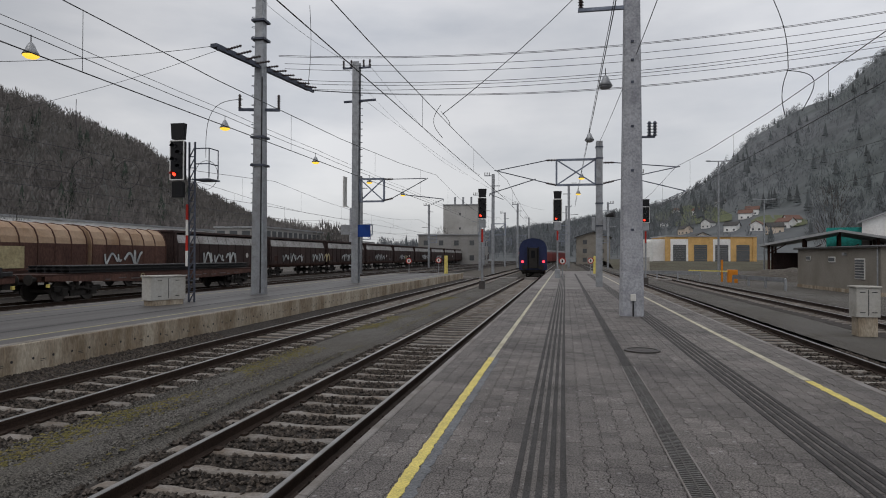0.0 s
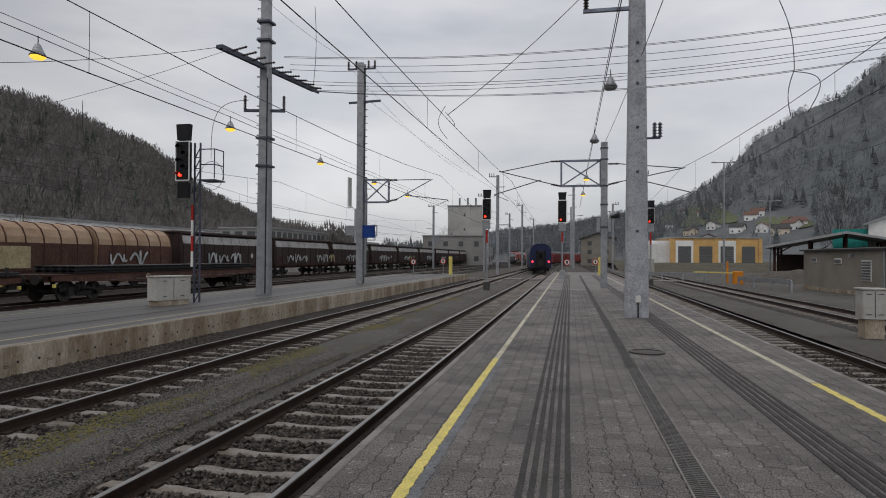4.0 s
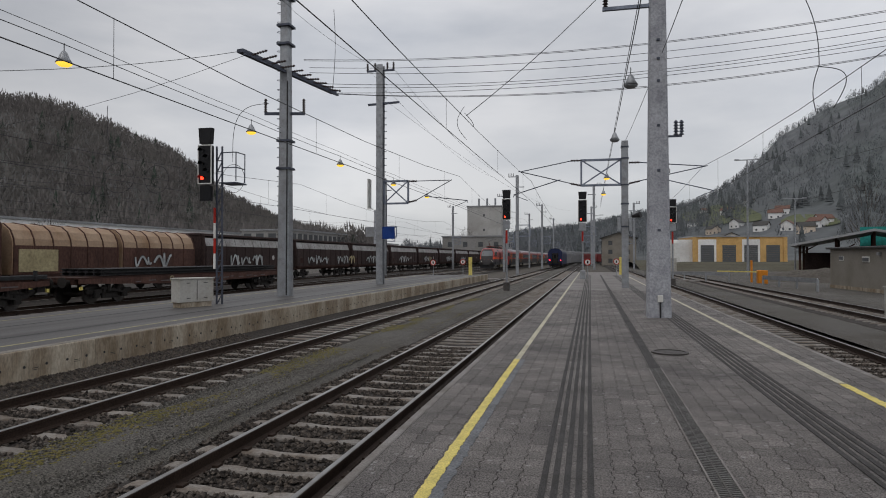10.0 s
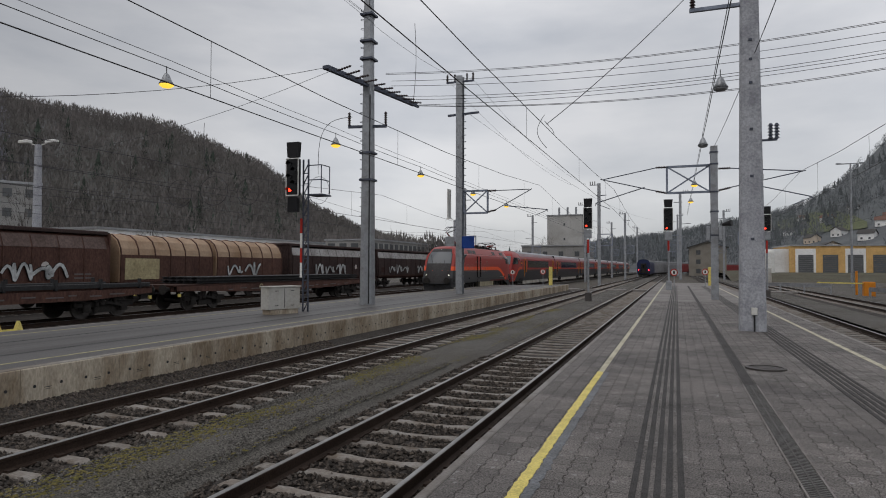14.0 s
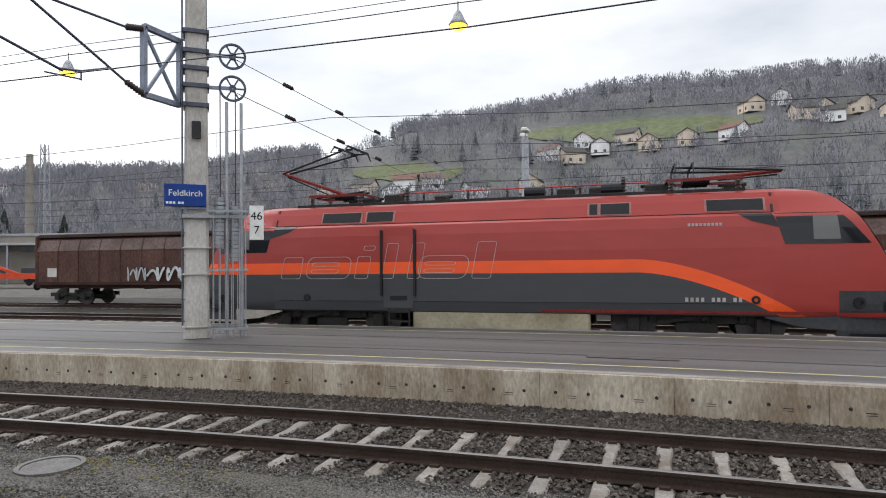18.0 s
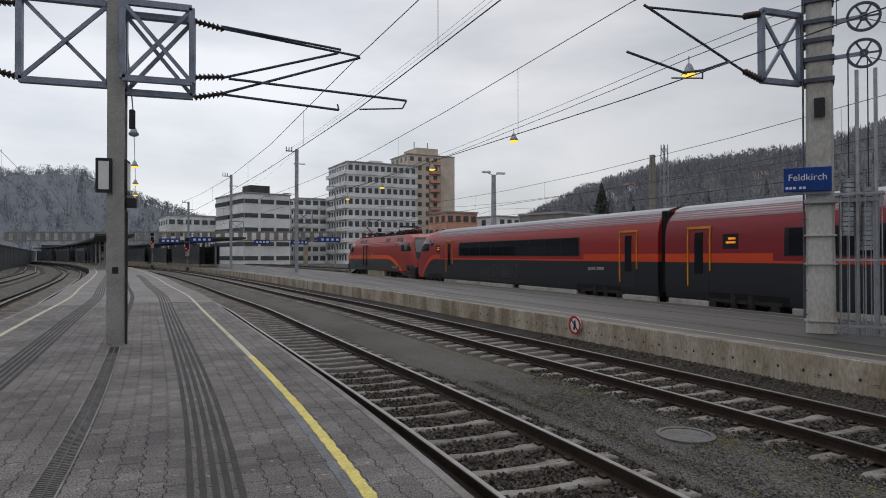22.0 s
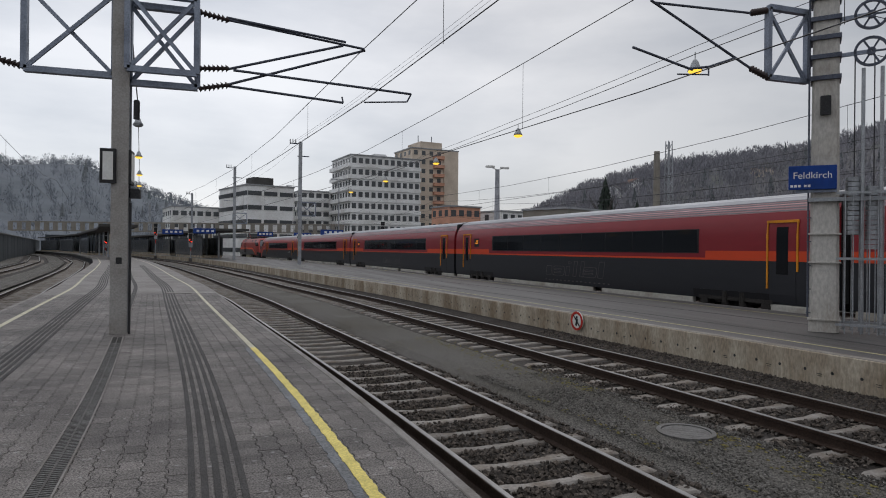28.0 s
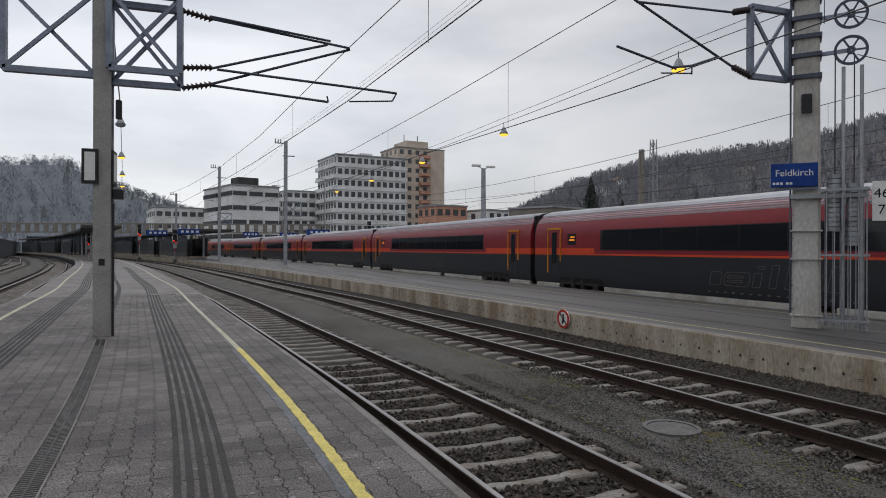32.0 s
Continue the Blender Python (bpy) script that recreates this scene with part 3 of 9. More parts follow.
brushed_line("safety_line", -1.215, -1.125, 0.0045, M["yellow"], "thick worn yellow safety line", -11.0, 10.0, 0.016)
flat_line("safety_line", -1.21, -1.125, 0.0045, M["line_cream"], "faded cream safety line", 10.0, P_END)
flat_line("safety_line", -1.21, -1.125, 0.0045, M["line_cream"], "faded cream safety line", -250, -11.0)
brushed_line("grey_line", -1.12, -1.04, 0.0030, M["greystripe"], "faded bluish strip beside the safety line", -11.0, 10.0, 0.03)
brushed_line("safety_line", 3.01, 3.11, 0.0045, M["line_cream"], "faded cream-yellow safety line", 9.0, 30.0, 0.012)
brushed_line("safety_line", 3.01, 3.11, 0.0045, M["yellow"], "thick worn yellow safety line", 3.0, 9.0, 0.014)
flat_line("safety_line", 3.01, 3.11, 0.0045, M["line_cream"], "faded cream-yellow safety line", 30.0, P_END)
flat_line("safety_line", 3.01, 3.11, 0.0045, M["line_cream"], "faded cream-yellow safety line", -250, 3.0)
for x in (-0.41, 1.92):
    for i in range(5):
        flat_line("guide_rib", x + i * 0.082, x + i * 0.082 + 0.046, 0.005, M["tactile"], "dark rough guide strip", -60, 60)
# drain channel with its grate
flat_line("drain_channel", 0.79, 0.935, 0.003, M["joint"], "dark drain channel", -12.8, 9.6)
flat_line("gutter", 0.79, 0.93, 0.003, M["tactile"], "dark stone gutter", 9.6, 60)
flat_line("gutter", 0.79, 0.93, 0.003, M["tactile"], "dark stone gutter", -60, -13.7)
for x in (0.765, 0.851, 0.94):
    flat_line("drain_rim", x, x + 0.014, 0.007, M["kerb"] if x != 0.851 else M["iron"], "worn drain rim", -12.8, 9.6)
bars = MB()
y = -12.0
while y < 9.6:
    for x in (0.782, 0.867):
        bars.box(x + cx(y), x + 0.066 + cx(y), y, y + 0.018, 0.0, 0.0065)
    y += 0.042
tagged(part("drain_grate", bars, M["cast"], platform, "iron drain grate bars"), kind="stuff")

# ---- second platform: concrete wall, sloping asphalt ----
P2_END = 60
plat2 = MB()


def back(y):
    return -16.84 + gx(y)


rows = [[(-9.70 + cx(y), y, -0.10), (-9.70 + cx(y), y, -0.02), (-9.68 + cx(y), y, 0.0), (back(y) + 0.02, y, -0.14), (back(y), y, -0.16), (back(y), y, -1.0), (-9.75 + cx(y), y, -1.0)] for y in spaced(-240, P2_END, 1, 8)]
plat2.grid(rows, close=True)
plat2.add(rows[-1], [tuple(range(7))])
platform2 = tagged(new("platform_2", plat2.mesh("platform_2", M["asphalt"])), "wet dark asphalt platform with a stained concrete wall", "platform", "", "structure")


def across(x, y, lift):
    """Height of the second platform's top at x."""
    f = (x - (-9.56 + cx(y))) / (back(y) + 9.56 - cx(y))
    return -0.14 * f + lift


def on_two(name, f0, f1, lift, mat, lab, y0=-230, y1=P2_END):
    m = MB()
    rows = []
    for y in spaced(y0, y1, 1, 8):
        a, b = f0(y), f1(y)
        rows.append([(a, y, across(a, y, lift - 0.004)), (a, y, across(a, y, lift)), (b, y, across(b, y, lift)), (b, y, across(b, y, lift - 0.004))])
    m.grid(rows)
    return part(name, m, mat, platform2, lab)


cp = MB()
strip(cp, line_a(0), [(-9.606, -0.002), (-9.612, 0.008), (-9.80, 0.005), (-9.80, -0.03)], -230, P2_END)
part("coping", cp, M["coping"], platform2, "pale concrete coping")
on_two("safety_line", line_a(-10.42), line_a(-10.50), 0.005, M["yellow_worn"], "worn yellow safety line")
on_two("safety_line", lambda y: back(y) + 1.15, lambda y: back(y) + 1.07, 0.005, M["yellow_worn"], "worn yellow safety line")
on_two("coping", lambda y: back(y) + 0.25, lambda y: back(y) + 0.01, 0.006, M["kerb"], "pale concrete coping")
on_two("wheel_track", line_a(-11.6), line_a(-11.72), 0.004, M["dark"], "dark seam in the asphalt")
on_two("wheel_track", line_a(-13.9), line_a(-13.98), 0.004, M["dark"], "dark seam in the asphalt")
# wall elements with tie holes
y = -7.9 - 20 * 1.86
hole = MB()
while y < P2_END - 0.5:
    y1 = min(y + 1.86, P2_END)
    w = MB()
    lean = 0.004 * noise.noise((y * 3.1, 0.5, 0.2))
    strip(w, line_a(0), [(-9.74, -1.0), (-9.60, -1.0), (-9.590 + lean, -0.016), (-9.602 + lean, -0.003), (-9.74, -0.003)], y + 0.003, y1 - 0.003, near=1.25)
    part("wall_panel", w, M["concrete"], platform2, "stained pale concrete wall panel")
    for dy in (0.235, 0.70, 1.165, 1.63):
        yy = y + dy
        if -40 < yy < 45:
            x = -9.596 + cx(yy)
            hole.cyl((x - 0.02, yy, -0.30), (x + 0.008, yy, -0.30), 0.026, n=8)
    for dy in (0.47, 1.40):
        if -40 < y < 45:
            x = -9.597 + cx(y + dy)
            hole.box(x - 0.01, x + 0.008, y + dy - 0.07, y + dy + 0.06, -0.345, -0.335)
            hole.box(x - 0.01, x + 0.008, y + dy - 0.07, y + dy + 0.06, -0.375, -0.368)
    y = y1
tagged(part("tie_holes", hole, M["dark"], platform2, "dark tie holes in the wall"), kind="stuff")
w = MB()
strip(w, line_a(0), [(-9.74, -1.0), (-9.6, -1.0), (-9.59, -0.005), (-9.74, -0.005)], -230, -45.1)
part("wall_panel", w, M["concrete"], platform2, "stained pale concrete wall panel")


def lettering(text, size, parent, mat, at, align="CENTER"):
    cu = bpy.data.curves.new("lettering", "FONT")
    cu.body, cu.size, cu.align_x, cu.align_y, cu.extrude = text, size, align, "CENTER", 0.002
    me = bpy.data.meshes.new_from_object(new("font_tmp", cu))
    tmp = bpy.data.objects["font_tmp"]
    bpy.data.objects.remove(tmp)
    me.name = "lettering"
    me.materials.append(mat)
    ob = new("lettering", me)
    ob.parent, ob.matrix_basis = parent, at
    ob["label"] = "printed letters"
    return ob


# ---- rolling stock ----
def livery(name, red, dark, stripe, z0, thin, thick, thick_from, rear_dip=None, front_dip=None, rough=0.38):
    """Paint in bands by height: dark below, a stripe, red above; the stripe may dip towards an end."""
    m = bpy.data.materials.new(name)
    n, l, b = nodes_of(m)

    def math_node(op, a, c=None, d=None):
        q = n.new("ShaderNodeMath")
        q.operation = op
        for i, s in enumerate((a, c, d)):
            if s is None:
                continue
            if isinstance(s, (int, float)):
                q.inputs[i].default_value = s
            else:
                l.new(s, q.inputs[i])
        return q.outputs[0]

    tc, sp = n.new("ShaderNodeTexCoord"), n.new("ShaderNodeSeparateXYZ")
    l.new(tc.outputs["Object"], sp.inputs[0])
    y, z = sp.outputs["Y"], sp.outputs["Z"]
    zc = None
    dip = 0.0
    if rear_dip:
        d = math_node("MAXIMUM", math_node("SUBTRACT", -rear_dip[0], y), 0.0)
        dip = math_node("MULTIPLY", math_node("POWER", d, 1.7), rear_dip[1])
    if front_dip:
        d = math_node("MAXIMUM", math_node("SUBTRACT", y, front_dip[0]), 0.0)
        dip = math_node("ADD", dip, math_node("MULTIPLY", math_node("POWER", d, 1.7), front_dip[1]))
    low = math_node("SUBTRACT", z0, dip)
    wide = math_node("GREATER_THAN", math_node("ABSOLUTE", y), thick_from)
    th = math_node("ADD", thin, math_node("MULTIPLY", wide, thick - thin))
    high = math_node("ADD", low, th)
    below = math_node("LESS_THAN", z, low)
    above = math_node("GREATER_THAN", z, high)
    ns = n.new("ShaderNodeTexNoise")
    ns.inputs["Scale"].default_value, ns.inputs["Detail"].default_value = 2.2, 8
    mp = n.new("ShaderNodeMapping")
    mp.inputs["Scale"].default_value = (1, 0.5, 2)
    l.new(tc.outputs["Object"], mp.inputs["Vector"])
    l.new(mp.outputs["Vector"], ns.inputs["Vector"])
    m1, m2, m3 = n.new("ShaderNodeMixRGB"), n.new("ShaderNodeMixRGB"), n.new("ShaderNodeMixRGB")
    m1.inputs["Color1"].default_value, m1.inputs["Color2"].default_value = rgb(stripe), rgb(red)
    l.new(above, m1.inputs["Fac"])
    m2.inputs["Color2"].default_value = rgb(dark)
    l.new(m1.outputs[0], m2.inputs["Color1"])
    l.new(below, m2.inputs["Fac"])
    m3.blend_type = "MULTIPLY"
    rp = n.new("ShaderNodeValToRGB")
    rp.color_ramp.elements[0].color, rp.color_ramp.elements[1].color = (0.72, 0.70, 0.68, 1), (1.08, 1.06, 1.05, 1)
    l.new(ns.outputs["Fac"], rp.inputs["Fac"])
    m3.inputs["Fac"].default_value = 0.7
    l.new(m2.outputs[0], m3.inputs["Color1"])
    l.new(rp.outputs[0], m3.inputs["Color2"])
    l.new(m3.outputs[0], b.inputs["Base Color"])
    b.inputs["Roughness"].default_value = rough
    b.inputs["Specular IOR Level"].default_value = 0.35
    return m


RED, ORANGE, COAL = (0.335, 0.040, 0.032), (0.86, 0.10, 0.018), (0.048, 0.050, 0.055)
M["loco_paint"] = livery("loco_paint", RED, COAL, ORANGE, 1.87, 0.33, 0.33, 99, (3.6, 0.145), None)
M["coach_paint"] = livery("coach_paint", (0.23, 0.014, 0.021), (0.020, 0.021, 0.026), (0.62, 0.062, 0.014), 1.90, 0.07, 0.31, 8.3)
M["lead_paint"] = livery("lead_paint", (0.31, 0.022, 0.020), (0.020, 0.021, 0.026), (0.62, 0.062, 0.014), 1.90, 0.07, 0.31, 8.3, None, (9.4, 0.30))
M["roof_grey"] = surface("roof_grey", (0.36, 0.365, 0.39), 0.45, 0.3, 0.08, 10, 1.0, 0.03, (0.8, 0.78, 0.76), 0.5, stretch=(1, 0.2, 1))
M["skirt_grey"] = surface("skirt_grey", (0.42, 0.40, 0.36), 0.6, 0, 0.1, 10, 1.0, 0.05, (0.6, 0.55, 0.5), 0.5)
M["box_beige"] = surface("box_beige", (0.33, 0.295, 0.205), 0.6, 0, 0.12, 10, 1.0, 0.05, (0.6, 0.55, 0.5), 0.5)
M["bogie"] = surface("bogie", (0.030, 0.027, 0.025), 0.75, 0.1, 0.3, 20, 2, 0.2)
M["pane"] = glass("pane", (0.008, 0.009, 0.011), 0.08)
M["cab_glass"] = glass("cab_glass", (0.12, 0.12, 0.115), 0.1)
# pale base colour stands in for the sky reflected by the raked screens
M["screen_sky_tint"] = glass("screen_sky_tint", (0.15, 0.16, 0.17), 0.05)
M["grime"] = surface("grime", (0.040, 0.037, 0.038), 0.42, 0, 0.25, 12, 1.6, 0.03, (0.75, 0.7, 0.68), 0.5)
M["coal"] = surface("coal", (0.050, 0.051, 0.055), 0.5, 0, 0.15, 10, 1.0, 0.03)
M["line_dim"] = surface("line_dim", (0.13, 0.12, 0.12), 0.5, 0, 0.05, 10, 2, 0)
M["line_thin"] = surface("line_thin", (0.40, 0.36, 0.34), 0.5, 0, 0.05, 10, 2, 0)
M["amber_light"] = glow("amber_light", (1.0, 0.32, 0.02), 0.35)
M["amber"] = surface("amber", (0.70, 0.27, 0.02), 0.4, 0, 0.06, 10, 2, 0.02)
M["line_white"] = surface("line_white", (0.55, 0.52, 0.50), 0.5, 0, 0.05, 10, 2, 0)
M["red_dull"] = surface("red_dull", (0.19, 0.025, 0.020), 0.55, 0, 0.2, 20, 2, 0.05)
# red roof paint made paler: the sky's sheen is put into the colour
M["roof_sheen"] = surface("roof_sheen", (0.46, 0.270, 0.280), 0.4, 0.1, 0.1, 10, 1.0, 0.03, (0.8, 0.76, 0.76), 0.5, stretch=(1, 0.2, 1))
M["vent_frame"] = surface("vent_frame", (0.34, 0.16, 0.145), 0.45, 0, 0.1, 20, 2, 0.03)
M["bellows"] = surface("bellows", (0.012, 0.012, 0.013), 0.8, 0, 0.2, 20, 2, 0.1, stretch=(1, 6, 1))


def shell(prof, half, straight, ends, bulge=0.25, taper=0.14, steps=5):
    """A vehicle body: profile of (half width, height), length by height half(z), nose at the ends named."""
    mb = MB()
    full = [(-w, z) for w, z in prof] + [(w, z) for w, z in reversed(prof)]
    stations = []
    ks = [i / steps for i in range(1, steps + 1)]
    if -1 in ends:
        stations += [(-1, k) for k in reversed(ks)]
    else:
        stations += [(-2, 0)]
    stations += [(0, -0.5), (0, 0), (0, 0.5)]
    if 1 in ends:
        stations += [(1, k) for k in ks]
    else:
        stations += [(2, 0)]
    rows = []
    for s, k in stations:
        row = []
        for w, z in full:
            if s == 0:
                row.append((w, straight * k * 2, z))
            elif abs(s) == 2:
                row.append((w, (s / 2) * half(0), z))
            else:
                f = 1 - taper * k ** 2.6
                row.append((w * f, s * (straight + (half(z) - straight) * k), z))
        rows.append(row)
    mb.grid(rows)
    for row, s in ((rows[0], -1), (rows[-1], 1)):
        n = len(prof)
        left, right = row[:n], list(reversed(row[n:]))
        rr = []
        bl = bulge if s in ends else 0
        for a, c in zip(left, right):
            rr.append([(a[0] + (c[0] - a[0]) * q / 6, a[1] + s * bl * (1 - (q / 3 - 1) ** 2), a[2]) for q in range(7)])
        mb.grid(rr)
    mb.add([(w, -half(0) + 0.4, prof[0][1]) for w in (-prof[0][0], prof[0][0])] + [(w, half(0) - 0.4, prof[0][1]) for w in (prof[0][0], -prof[0][0])], [(0, 1, 2, 3)])
    return mb


def nose_patch(prof_w, half, s, z0, z1, f0, f1, bulge=0.25, taper=0.14, lift=0.012, rows_n=6, cols=8):
    """A pane on the curved end of a shell, between heights and width fractions."""
    mb = MB()
    rr = []
    for i in range(rows_n + 1):
        z = z0 + (z1 - z0) * i / rows_n
        w = prof_w(z) * (1 - taper)
        rr.append([(w * (f0 + (f1 - f0) * q / cols), s * (half(z) + bulge * (1 - (f0 + (f1 - f0) * q / cols) ** 2) + lift), z + lift * 0.4) for q in range(cols + 1)])
    mb.grid(rr)
    return mb


def both_sides(w, y0, y1, z0, z1, t=0.012):
    """A thin panel on each flank; w: half width."""
    mb = MB()
    for s in (-1, 1):
        a, c = s * (w - 0.03), s * (w + t)
        mb.box(min(a, c), max(a, c), y0, y1, z0, z1)
    return mb


def flank(s, pts, w0, w1, t=0.012):
    """A panel of (y, z) points laid on one flank; w0, w1: half width at the lowest and the highest point."""
    zs = [p[1] for p in pts]
    za, zb = min(zs), max(zs)
    mb = MB()
    n = len(pts)
    v = []
    for o in (t, -0.03):
        v += [(s * (w0 + (w1 - w0) * (z - za) / max(zb - za, 1e-6) + o), y, z) for y, z in pts]
    mb.add(v, [tuple(range(n)), tuple(range(2 * n - 1, n - 1, -1))] + [(i, (i + 1) % n, n + (i + 1) % n, n + i) for i in range(n)])
    return mb


def skin(e, prof_w, half, straight, taper, za, zb, ya, yb, lift=0.012, nz=6, ny=10):
    """A panel that follows a shell's flank between heights za and zb and lengths ya(z) and yb(z)."""
    mb = MB()
    rows = []
    for i in range(nz + 1):
        z = za + (zb - za) * i / nz
        row = []
        for k in range(ny + 1):
            y = ya(z) + (yb(z) - ya(z)) * k / ny
            q = min(1, max(0, (abs(y) - straight) / max(1e-6, half(z) - straight)))
            if half is lead_half and y < 0:
                q = 0
            row.append((e * (prof_w(z) * (1 - taper * q ** 2.6) + lift), y, z))
        rows.append(row)
    mb.grid(rows)
    back = [[(x - e * 0.03, y, z) for x, y, z in r] for r in rows]
    mb.grid(back)
    for a, c in ((rows[0], back[0]), (rows[-1], back[-1]), ([r[0] for r in rows], [r[0] for r in back]), ([r[-1] for r in rows], [r[-1] for r in back])):
        mb.grid([a, c])
    return mb


def wheelset(mb, y, r):
    for s in (-1, 1):
        mb.cyl((s * 0.68, y, r), (s * 0.80, y, r), r, n=20)
        mb.cyl((s * 0.80, y, r), (s * 0.98, y, r), r * 0.38, n=10)
    mb.cyl((-0.7, y, r), (0.7, y, r), 0.09, n=8)


def bogie(parent, y, base, r, wide=1.12, lab="dark running gear with two axles"):
    fr = MB()
    for s in (-1, 1):
        x0, x1 = sorted((s * (wide - 0.12), s * wide))
        fr.box(x0, x1, y - base / 2 - 0.55, y + base / 2 + 0.55, r + 0.02, r + 0.24, 0.03)
        fr.box(x0, x1, y - 0.5, y + 0.5, r - 0.22, r + 0.1, 0.03)
        for d in (-1, 1):
            fr.cbox((s * wide, y + d * base / 2, r), (0.2, 0.34, 0.36), 0.04)
            fr.cyl((s * (wide + 0.02), y + d * (base / 2 - 0.45), r + 0.05), (s * (wide + 0.02), y + d * (base / 2 - 0.45), r + 0.42), 0.10, n=8)
        fr.bar((s * (wide + 0.06), y - 0.7, r + 0.3), (s * (wide + 0.06), y + 0.9, r + 0.02), 0.09, 0.09)
        fr.cyl((s * (wide + 0.04), y - 0.22, r + 0.1), (s * (wide + 0.04), y - 0.22, r + 0.55), 0.13, n=8)
    fr.box(-wide + 0.05, wide - 0.05, y - 0.28, y + 0.28, r - 0.1, r + 0.2)
    b = part("bogie", fr, M["bogie"], parent, lab)
    for d in (-1, 1):
        w = MB()
        wheelset(w, y + d * base / 2, r)
        part("wheelset", w, M["iron"], b, "steel wheelset")
    return b


LOCO_PROF = [(1.40, 0.80), (1.45, 0.84), (1.49, 1.1), (1.50, 1.87), (1.50, 2.45), (1.47, 2.95), (1.41, 3.22), (1.30, 3.30), (1.16, 3.62), (1.06, 3.80), (0.72, 3.90), (0.0, 3.94)]


def loco_w(z):
    return float(np.interp(z, [p[1] for p in LOCO_PROF], [p[0] for p in LOCO_PROF]))


def loco_half(z):
    return float(np.interp(z, [0, 0.6, 1.1, 1.87, 2.4, 3.0, 3.4, 3.75, 3.95], [9.45, 9.45, 9.40, 9.20, 8.98, 8.66, 8.38, 7.95, 7.0]))


def insulator(mb, a, b, r=0.06, n=6):
    a, b = Vector(a), Vector(b)
    mb.cyl(a, b, r * 0.45, n=8)
    for i in range(n):
        p = a + (b - a) * (i + 0.5) / n
        d = (b - a).normalized() * (b - a).length / n * 0.28
        mb.cyl(p - d, p + d, r, r * 0.55, n=10)


def pantograph(parent, y, up, s=1):
    """Current collector on the roof; s: the way its knee points."""
    z = 4.02
    fr = MB()
    for x in (-0.6, 0.6):
        fr.bar((x, y - 0.9, z + 0.22), (x, y + 0.9, z + 0.22), 0.06, 0.07)
    for d in (-0.9, 0.0, 0.9):
        fr.bar((-0.6, y + d, z + 0.22), (0.6, y + d, z + 0.22), 0.06, 0.06)
    root = part("pantograph", fr, M["red_dull"], parent, "dull red framed current collector")
    for x in (-0.6, 0.6):
        for d in (-0.8, 0.8):
            ins = MB()
            insulator(ins, (x, y + d, z - 0.14), (x, y + d, z + 0.20), 0.09, 4)
            part("insulator", ins, M["insul"], root, "brown roof insulator")
    arm = MB()
    knee = (0, y + s * 2.1, z + 1.05) if up else (0, y + s * 1.9, z + 0.42)
    head = (0, y - s * 0.25, z + 1.62) if up else (0, y - s * 0.5, z + 0.55)
    low = MB()
    low.cyl((0, y - s * 0.1, z + 0.28), knee, 0.06, 0.045, n=8)
    part("lower_arm", low, M["red_dull"], root, "dull red lower arm")
    for x in (-0.3, 0.3):
        arm.cyl((x, y - s * 0.5, z + 0.20), (x, y + s * 0.15, z + 0.20), 0.10, n=10)
    for x in (-0.12, 0.12):
        arm.cyl((knee[0] + x, knee[1], knee[2]), (head[0] + x * 4, head[1], head[2]), 0.035, 0.03, n=8)
    arm.cyl((0.1, y + s * 0.4, z + 0.25), (knee[0], knee[1] - s * 0.1, knee[2] - 0.1), 0.02, n=6)
    part("upper_arm", arm, M["black"], root, "black hinged upper arm")
    hd = MB()
    for d in (-0.22, 0.22):
        hd.bar((-0.75, head[1] + d, head[2] + 0.06), (0.75, head[1] + d, head[2] + 0.06), 0.05, 0.05)
        for e in (-1, 1):
            hd.bar((e * 0.75, head[1] + d, head[2] + 0.06), (e * 0.97, head[1] + d, head[2] - 0.14), 0.03, 0.03)
    for x in (-0.45, 0.45):
        hd.bar((x, head[1] - 0.24, head[2]), (x, head[1] + 0.24, head[2]), 0.03, 0.05)
    part("collector_head", hd, M["black"], root, "black contact strips")


MARK_SHAPES = ((0.0, 0.62, 0.62, 0.06), (0.80, 1.38, 0.62, 0.20), (2.36, 0.40, 0.62, 0.05), (2.50, 0.34, 0.12, 0.04), (3.20, 0.34, 0.98, 0.05), (3.95, 0.36, 0.98, 0.05), (4.25, 1.40, 0.62, 0.22), (5.80, 0.52, 0.98, 0.06))


def outline_marks(parent, y0, dirn, z0, k, mat, wide=1.507):
    """A row of slanted, round-cornered outlined shapes along the flanks, in place of a lettered mark."""
    for s in (-1, 1):
        for i, (o, w, h, r) in enumerate(MARK_SHAPES):
            o, w, h, r = o * k, w * k, h * k, r * k
            up = 0.80 * k if i == 3 else 0.0
            mb = MB()
            pts = []
            for cu, cv, a0 in ((w - r, r, -90), (w - r, h - r, 0), (r, h - r, 90), (r, r, 180)):
                for q in range(4):
                    a = radians(a0 + 30 * q)
                    pts.append((cu + r * math.cos(a), cv + r * math.sin(a) + up))
            loops = [pts]
            if w > k:
                loops += [[(0.3 * w + 0.62 * (u - 0.3 * w), f + 0.16 * (v - up)) for u, v in pts] for f in (0.16 * k, 0.36 * k)]
            for lp in loops:
                row = [(s * wide, y0 + dirn * (o + u + 0.2 * v), z0 + v) for u, v in lp]
                for p, c in zip(row, row[1:] + row[:1]):
                    mb.bar(p, c, 0.010, 0.014)
            part("mark", mb, mat, parent, "thin outlined mark")


